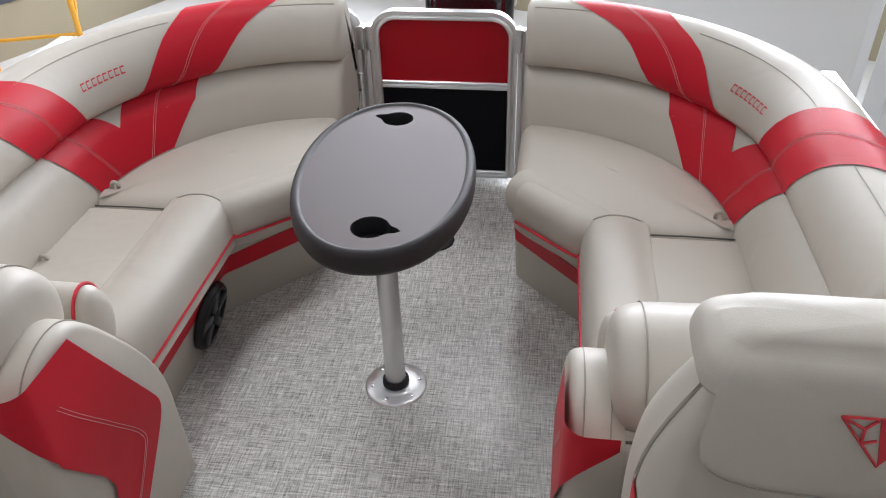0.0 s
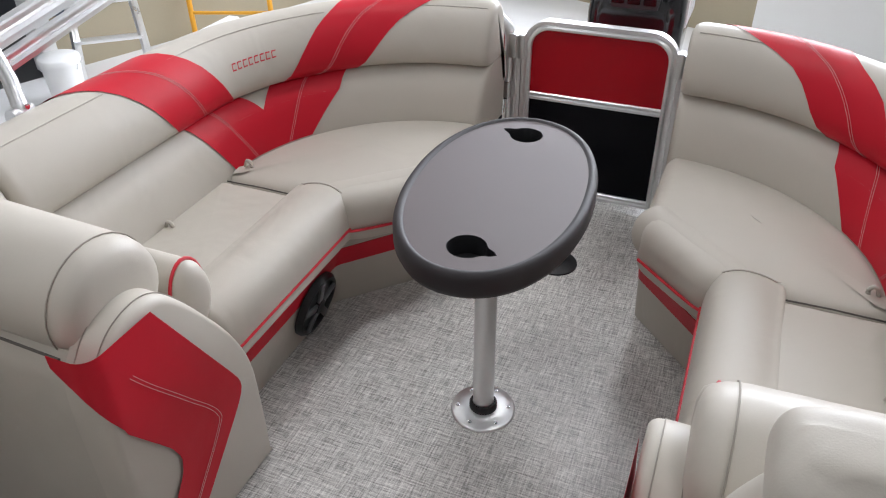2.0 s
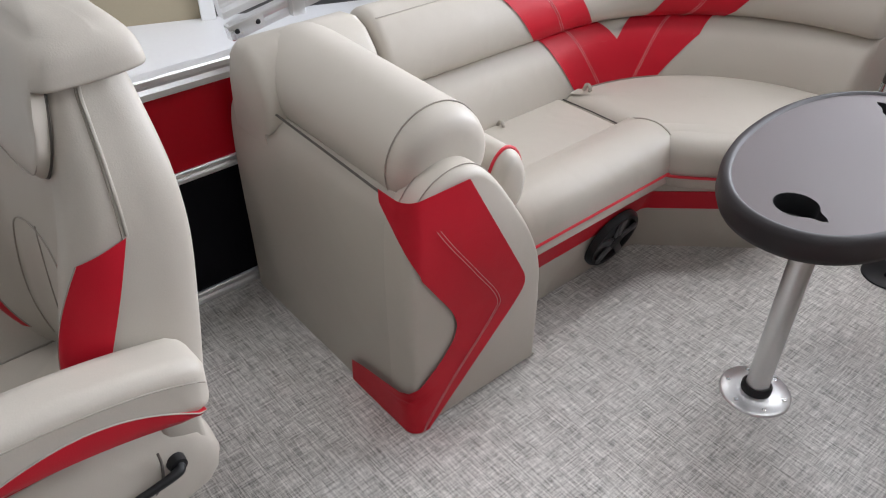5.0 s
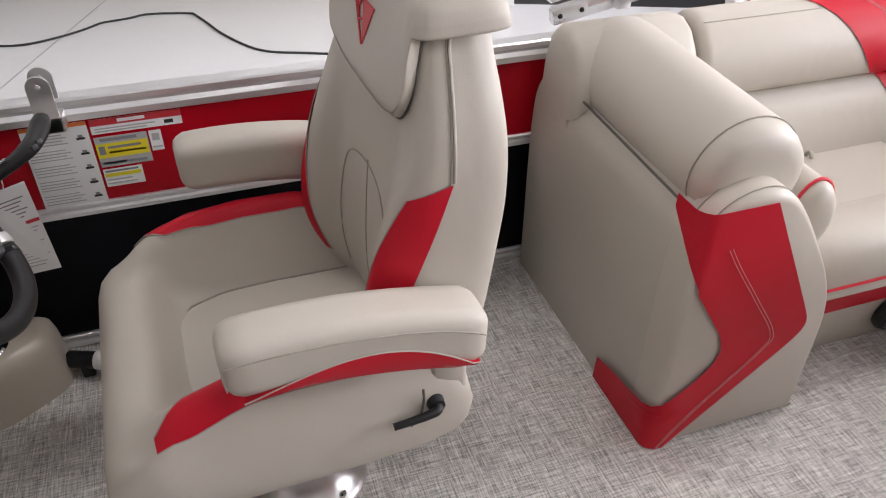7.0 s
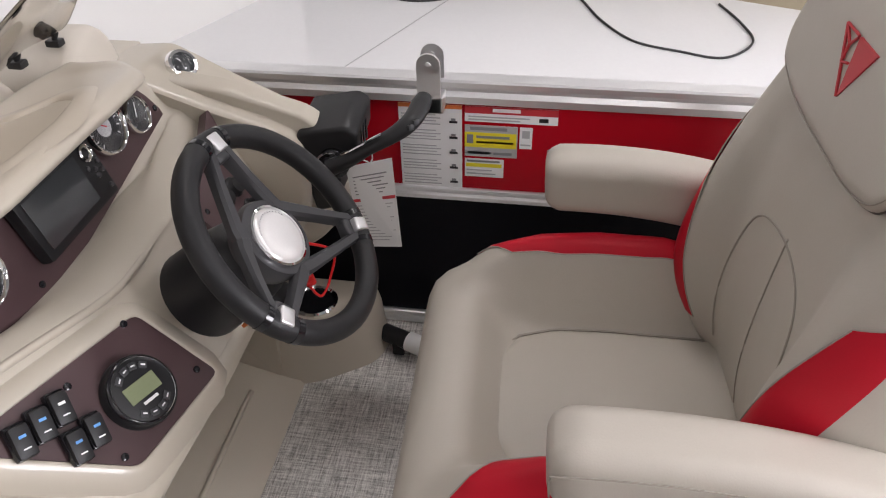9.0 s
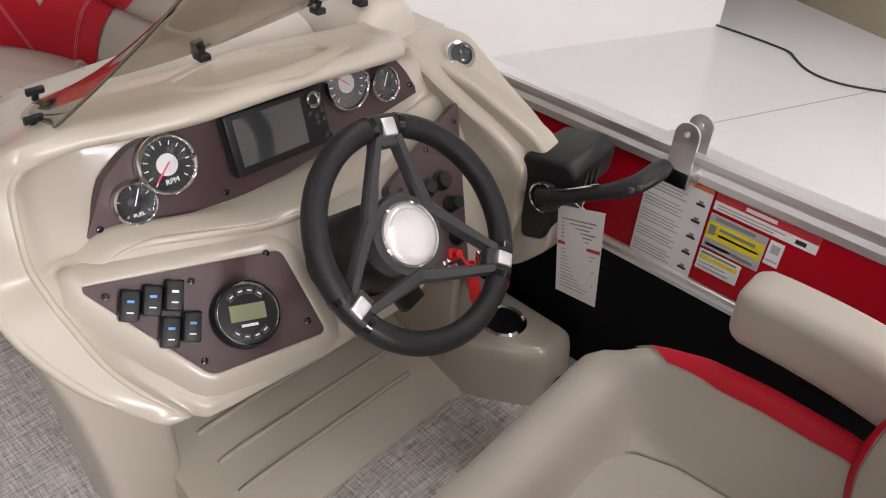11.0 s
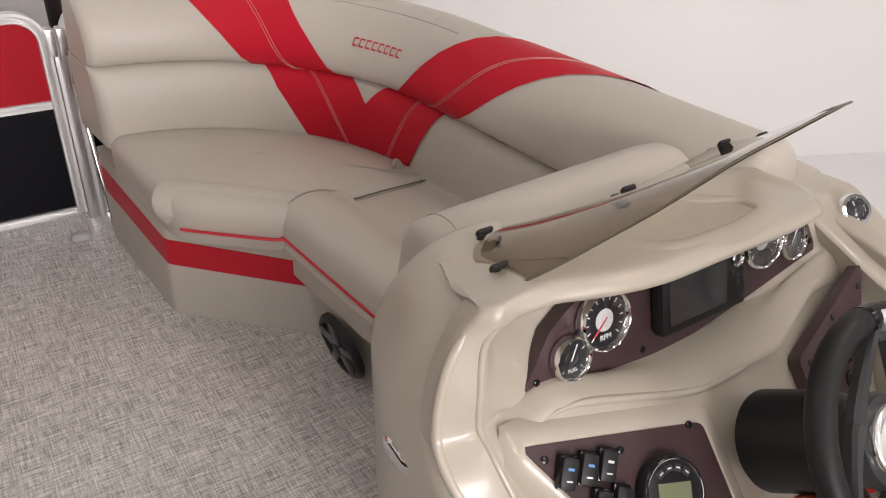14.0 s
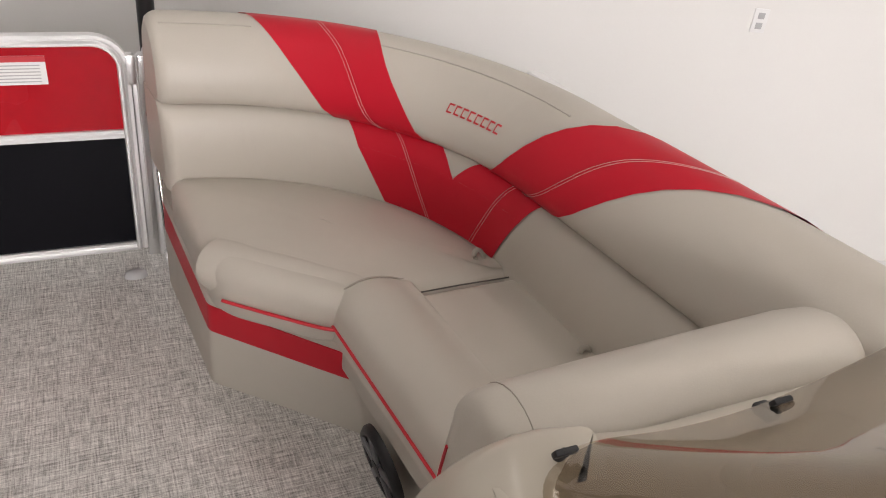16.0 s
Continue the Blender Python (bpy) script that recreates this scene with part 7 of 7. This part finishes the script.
for x in (-1.475, -1.525):
    pr = [(-0.023, 0.62), (0.023, 0.62), (0.023, 0.722)] + [(0.023 * math.cos(a), 0.722 + 0.023 * math.sin(a)) for a in [math.pi * k / 10 for k in range(1, 10)]] + [(-0.023, 0.722)]
    part("plate", loft([[Vector((x + d, -0.222 + a, z)) for a, z in pr] for d in (0.0, 0.006)]), ALU, br, "", 30)
    part("hole", turned([(0.0, 0.0), (0.005, 0.0), (0.005, 0.0075), (0.0, 0.0075)], 12, aim((x - 0.0004, -0.222, 0.724), (1, 0, 0))), WHITE_PAINT, br)
part("web", box(-1.525, -1.469, -0.249, -0.195, 0.62, 0.655, 0.002), ALU, br)

bim = thing("folded_awning", "folded aluminium awning poles resting on a strut", "awning")


def beam(a, b, w, h):
    return bar(a, b, w, h)


part("main_tube", beam((-1.645, 0.97, 0.745), (-1.60, 2.9, 1.10), 0.035, 0.055), ALU_WHITE, bim, "grooved bright aluminium tube", 20)
part("inner_tube", beam((-1.615, 0.98, 0.690), (-1.565, 2.9, 1.055), 0.028, 0.042), ALU, bim, "", 20)
part("second_tube", beam((-1.73, 1.15, 0.86), (-1.70, 2.9, 1.22), 0.035, 0.05), ALU_WHITE, bim, "", 20)
part("end_plate", box(-0.014, 0.014, -0.05, 0.05, -0.02, 0.02, 0.004, frame_of((-1.612, 1.02, 0.697), (1, 0, 0), (0, -0.18, 1))), ALU, bim)
for y, z in ((0.99, 0.693), (1.05, 0.704)):
    part("rivet", turned([(0.0, 0.0), (0.007, 0.0), (0.005, 0.004), (0.0, 0.005)], 10, aim((-1.597, y, z), (1, 0, 0))), BLACK, bim)
part("clamp", box(-1.645, -1.575, 1.14, 1.18, 0.70, 0.775, 0.006), ALU, bim)
part("strut", tube([(-1.50, 1.462, 0.705), (-1.535, 1.485, 0.78), (-1.58, 1.50, 0.845)], 0.019, 12), ALU, bim, "short aluminium strut", 40)
part("hinge", turned([(0.0, -0.03), (0.022, -0.03), (0.022, 0.03), (0.0, 0.03)], 20, aim((-1.505, 1.462, 0.705), (0, 1, 0))), ALU, bim)
part("bolt", turned([(0.0, 0.0), (0.008, 0.0), (0.007, 0.006), (0.0, 0.007)], 10, aim((-1.48, 1.462, 0.73), (1, 0, 0.3))), CHROME, bim)

# small clamp on the fence beside the foot well
tb = thing("hose_fitting", "white and black plastic hose fitting on the deck", "hose fitting")
part("barrel", tube([(-1.432, -0.345, 0.040), (-1.405, -0.275, 0.040)], 0.022, 16), BLACK, tb)
part("cap", tube([(-1.406, -0.280, 0.042), (-1.388, -0.236, 0.042)], 0.024, 16), PAPER, tb)
part("foot", box(-1.425, -1.395, -0.32, -0.29, 0.0, 0.040, 0.006), BLACK, tb)

# ---------------- outboard engine behind the stern gate ----------------
eng = thing("outboard_engine", "glossy black outboard engine behind the stern gate", "outboard engine")
rings = []
for z, w, y0, y1 in ((0.05, 0.12, 3.04, 3.42), (0.30, 0.155, 2.99, 3.60), (0.50, 0.170, 2.96, 3.68), (0.62, 0.174, 2.96, 3.72), (0.74, 0.168, 2.99, 3.72), (0.82, 0.150, 3.05, 3.68), (0.875, 0.11, 3.13, 3.60), (0.895, 0.06, 3.22, 3.50)):
    rings.append([Vector((-0.285 + x, y, z)) for x, y in soft_poly([(-w, y0), (w, y0), (w * 0.85, y1), (-w * 0.85, y1)], 0.08, 5)])
part("cowl", loft(rings), BLACK_GLOSS, eng, "glossy black engine cowl", 60)
part("front_grille", box(-0.37, -0.20, 2.945, 3.02, 0.66, 0.78, 0.015), GREY_PLASTIC, eng)
for k in range(3):
    part("grille_bar", box(-0.362 + 0.055 * k, -0.318 + 0.055 * k, 2.940, 2.948, 0.68, 0.765, 0.006), BLACK_GLOSS, eng)
for k, (y0, y1) in enumerate(((3.06, 3.13), (3.15, 3.22), (3.24, 3.31))):
    part("maker_mark", box(-0.126, -0.110, y0, y1, 0.58, 0.70, 0.002), WHITE_MARK, eng, "plain white bar in place of lettering")
part("leg", box(-0.38, -0.25, 3.15, 3.40, -0.75, 0.06, 0.04), BLACK, eng)
part("bracket", box(-0.42, -0.21, 2.95, 3.12, -0.15, 0.30, 0.02), BLACK, eng)

# ---------------- things in the workshop ----------------
def step_ladder(m):
    t = thing("step_ladder", "grey aluminium step ladder standing near the wall", "step ladder")
    H, wb, wt, sp = 1.75, 0.27, 0.17, 0.46

    def p(m2, v):
        return m @ Vector(v)
    for s in (-1, 1):
        part("rail", bar(m @ Vector((s * wb, 0, 0)), m @ Vector((s * wt, sp * 0.55, H)), 0.028, 0.07), ALU, t, "", 20)
        part("rear_leg", bar(m @ Vector((s * wb, sp * 1.9, 0)), m @ Vector((s * wt, sp * 0.62, H)), 0.025, 0.03), ALU, t, "", 20)
    for k in range(1, 6):
        f = k / 6
        w = wb + (wt - wb) * f
        part("step", box(-w, w, -0.04, 0.06, -0.012, 0.012, 0.003, m @ Matrix.Translation((0, sp * 0.55 * f, H * f))), ALU_WHITE, t)
    part("top_cap", box(-0.2, 0.2, 0.18, 0.36, H - 0.01, H + 0.05, 0.01, m), ALU, t)
    return t


step_ladder(Matrix.Translation((-4.62, 4.72, FLOOR_Z)) @ Matrix.Rotation(radians(40), 4, "Z"))


def scaffold(m):
    t = thing("scaffold_tower", "yellow steel scaffold frame on the workshop floor", "scaffold")
    for x in (0.0, 0.72):
        for y in (0.0, 1.4):
            part("upright", tube([m @ Vector((x, y, 0)), m @ Vector((x, y, 2.2))], 0.024, 10), YELLOW_STEEL, t)
    for y in (0.0, 1.4):
        for z in (0.25, 0.62, 0.99, 1.36, 1.73, 2.1):
            part("rung", tube([m @ Vector((0, y, z)), m @ Vector((0.72, y, z))], 0.016, 8), YELLOW_STEEL, t)
    for x in (0.0, 0.72):
        part("brace", tube([m @ Vector((x, 0, 0.3)), m @ Vector((x, 1.4, 1.8))], 0.012, 8), YELLOW_STEEL, t)
    return t


scaffold(Matrix.Translation((-4.55, 5.65, FLOOR_Z)) @ Matrix.Rotation(radians(20), 4, "Z"))
bucket = thing("bucket", "white plastic bucket on the workshop floor", "bucket")
part("pail", turned([(0.0, 0.0), (0.12, 0.0), (0.14, 0.30), (0.15, 0.30), (0.15, 0.34), (0.14, 0.35), (0.0, 0.345)], 28, Matrix.Translation((-4.62, 4.20, FLOOR_Z))), WHITE_PAINT, bucket)
part("bail", tube([Vector((-4.62, 4.20, FLOOR_Z)) + Vector((0.152 * math.cos(a), 0.02, 0.30 - 0.10 * math.sin(a))) for a in [math.pi * k / 16 for k in range(17)]], 0.004, 6), ALU, bucket)

cable_pts = [(-6.9, -3.0), (-6.78, -2.0), (-6.13, -1.33), (-6.2, -0.84), (-6.6, -0.42), (-7.0, -0.25), (-6.75, -0.02), (-6.25, 0.18), (-5.82, 0.33), (-5.45, 0.55), (-5.30, 0.85), (-5.22, 1.15), (-5.50, 1.38), (-5.85, 1.36), (-6.25, 1.25)]
cab = thing("power_cable", "black power cable lying loosely on the floor", "cable")
part("cable", tube([Vector((x if x > -6.4 else -6.4 + (x + 6.4) * 0.15, y, FLOOR_Z + 0.009)) for x, y, _ in curve_pts([(x, y, 0) for x, y in cable_pts], 160)], 0.009, 8), RUBBER, cab)

socket = thing("wall_outlet", "white double wall outlet on the bow wall", "outlet")
oc = Vector((-0.286, -0.409, 1.347)) + Vector((-0.723, -0.667, -0.177)) * 4.52
om = SHOP @ Matrix.Translation(((SHOP.inverted() @ oc).x, -4.45, oc.z))
part("plate", box(-0.04, 0.04, -0.001, 0.008, -0.062, 0.062, 0.003, om), WHITE_PAINT, socket)
for z in (-0.026, 0.026):
    part("receptacle", box(-0.018, 0.018, 0.008, 0.011, z - 0.016, z + 0.016, 0.002, om), LABEL_GREY, socket)
post = thing("steel_post", "slim black steel post outside the bow gate", "post")
part("pipe", tube([(-0.475, -3.05, FLOOR_Z), (-0.475, -3.05, 2.6)], 0.028, 12), BLACK, post)
part("foot", box(-0.575, -0.375, -3.15, -2.95, FLOOR_Z, FLOOR_Z + 0.012, 0.003), BLACK, post)

# white panelled door and plain partition beyond the stern
pd = thing("partition", "plain white partition beyond the stern", "partition", kind="structure")
part("panel", box(-1.9, 0.0, 0.0, 0.06, FLOOR_Z, 1.3, 0.0, SHOP @ Matrix.Translation((0.0, 5.2, 0))), WALL_WHITE, pd, "", 0)
part("edge_trim", box(0.0, 0.06, -0.012, 0.072, FLOOR_Z, 1.3, 0.004, SHOP @ Matrix.Translation((0.0, 5.2, 0))), WHITE_PAINT, pd, "", 0)
door = thing("door_1", "white six-panel door beyond the stern", "door", kind="structure")
dm = SHOP @ Matrix.Translation((0.10, 5.1, FLOOR_Z))
part("leaf", box(0.0, 0.86, 0.0, 0.04, 0.01, 2.05, 0.004, dm), WHITE_PAINT, door, "", 0)
for x0, x1 in ((0.11, 0.38), (0.48, 0.75)):
    for z0, z1 in ((0.18, 0.72), (0.86, 1.42), (1.54, 1.90)):
        part("door_panel", box(x0, x1, -0.010, 0.004, z0, z1, 0.009, dm), WHITE_PAINT, door, "", 30)
part("door_handle", turned([(0.0, 0.0), (0.03, 0.0), (0.03, 0.008), (0.014, 0.015), (0.014, 0.04), (0.028, 0.055), (0.0, 0.065)], 20, dm @ Matrix.Translation((0.80, 0.0, 0.98)) @ Matrix.Rotation(radians(90), 4, "X")), ALU, door)
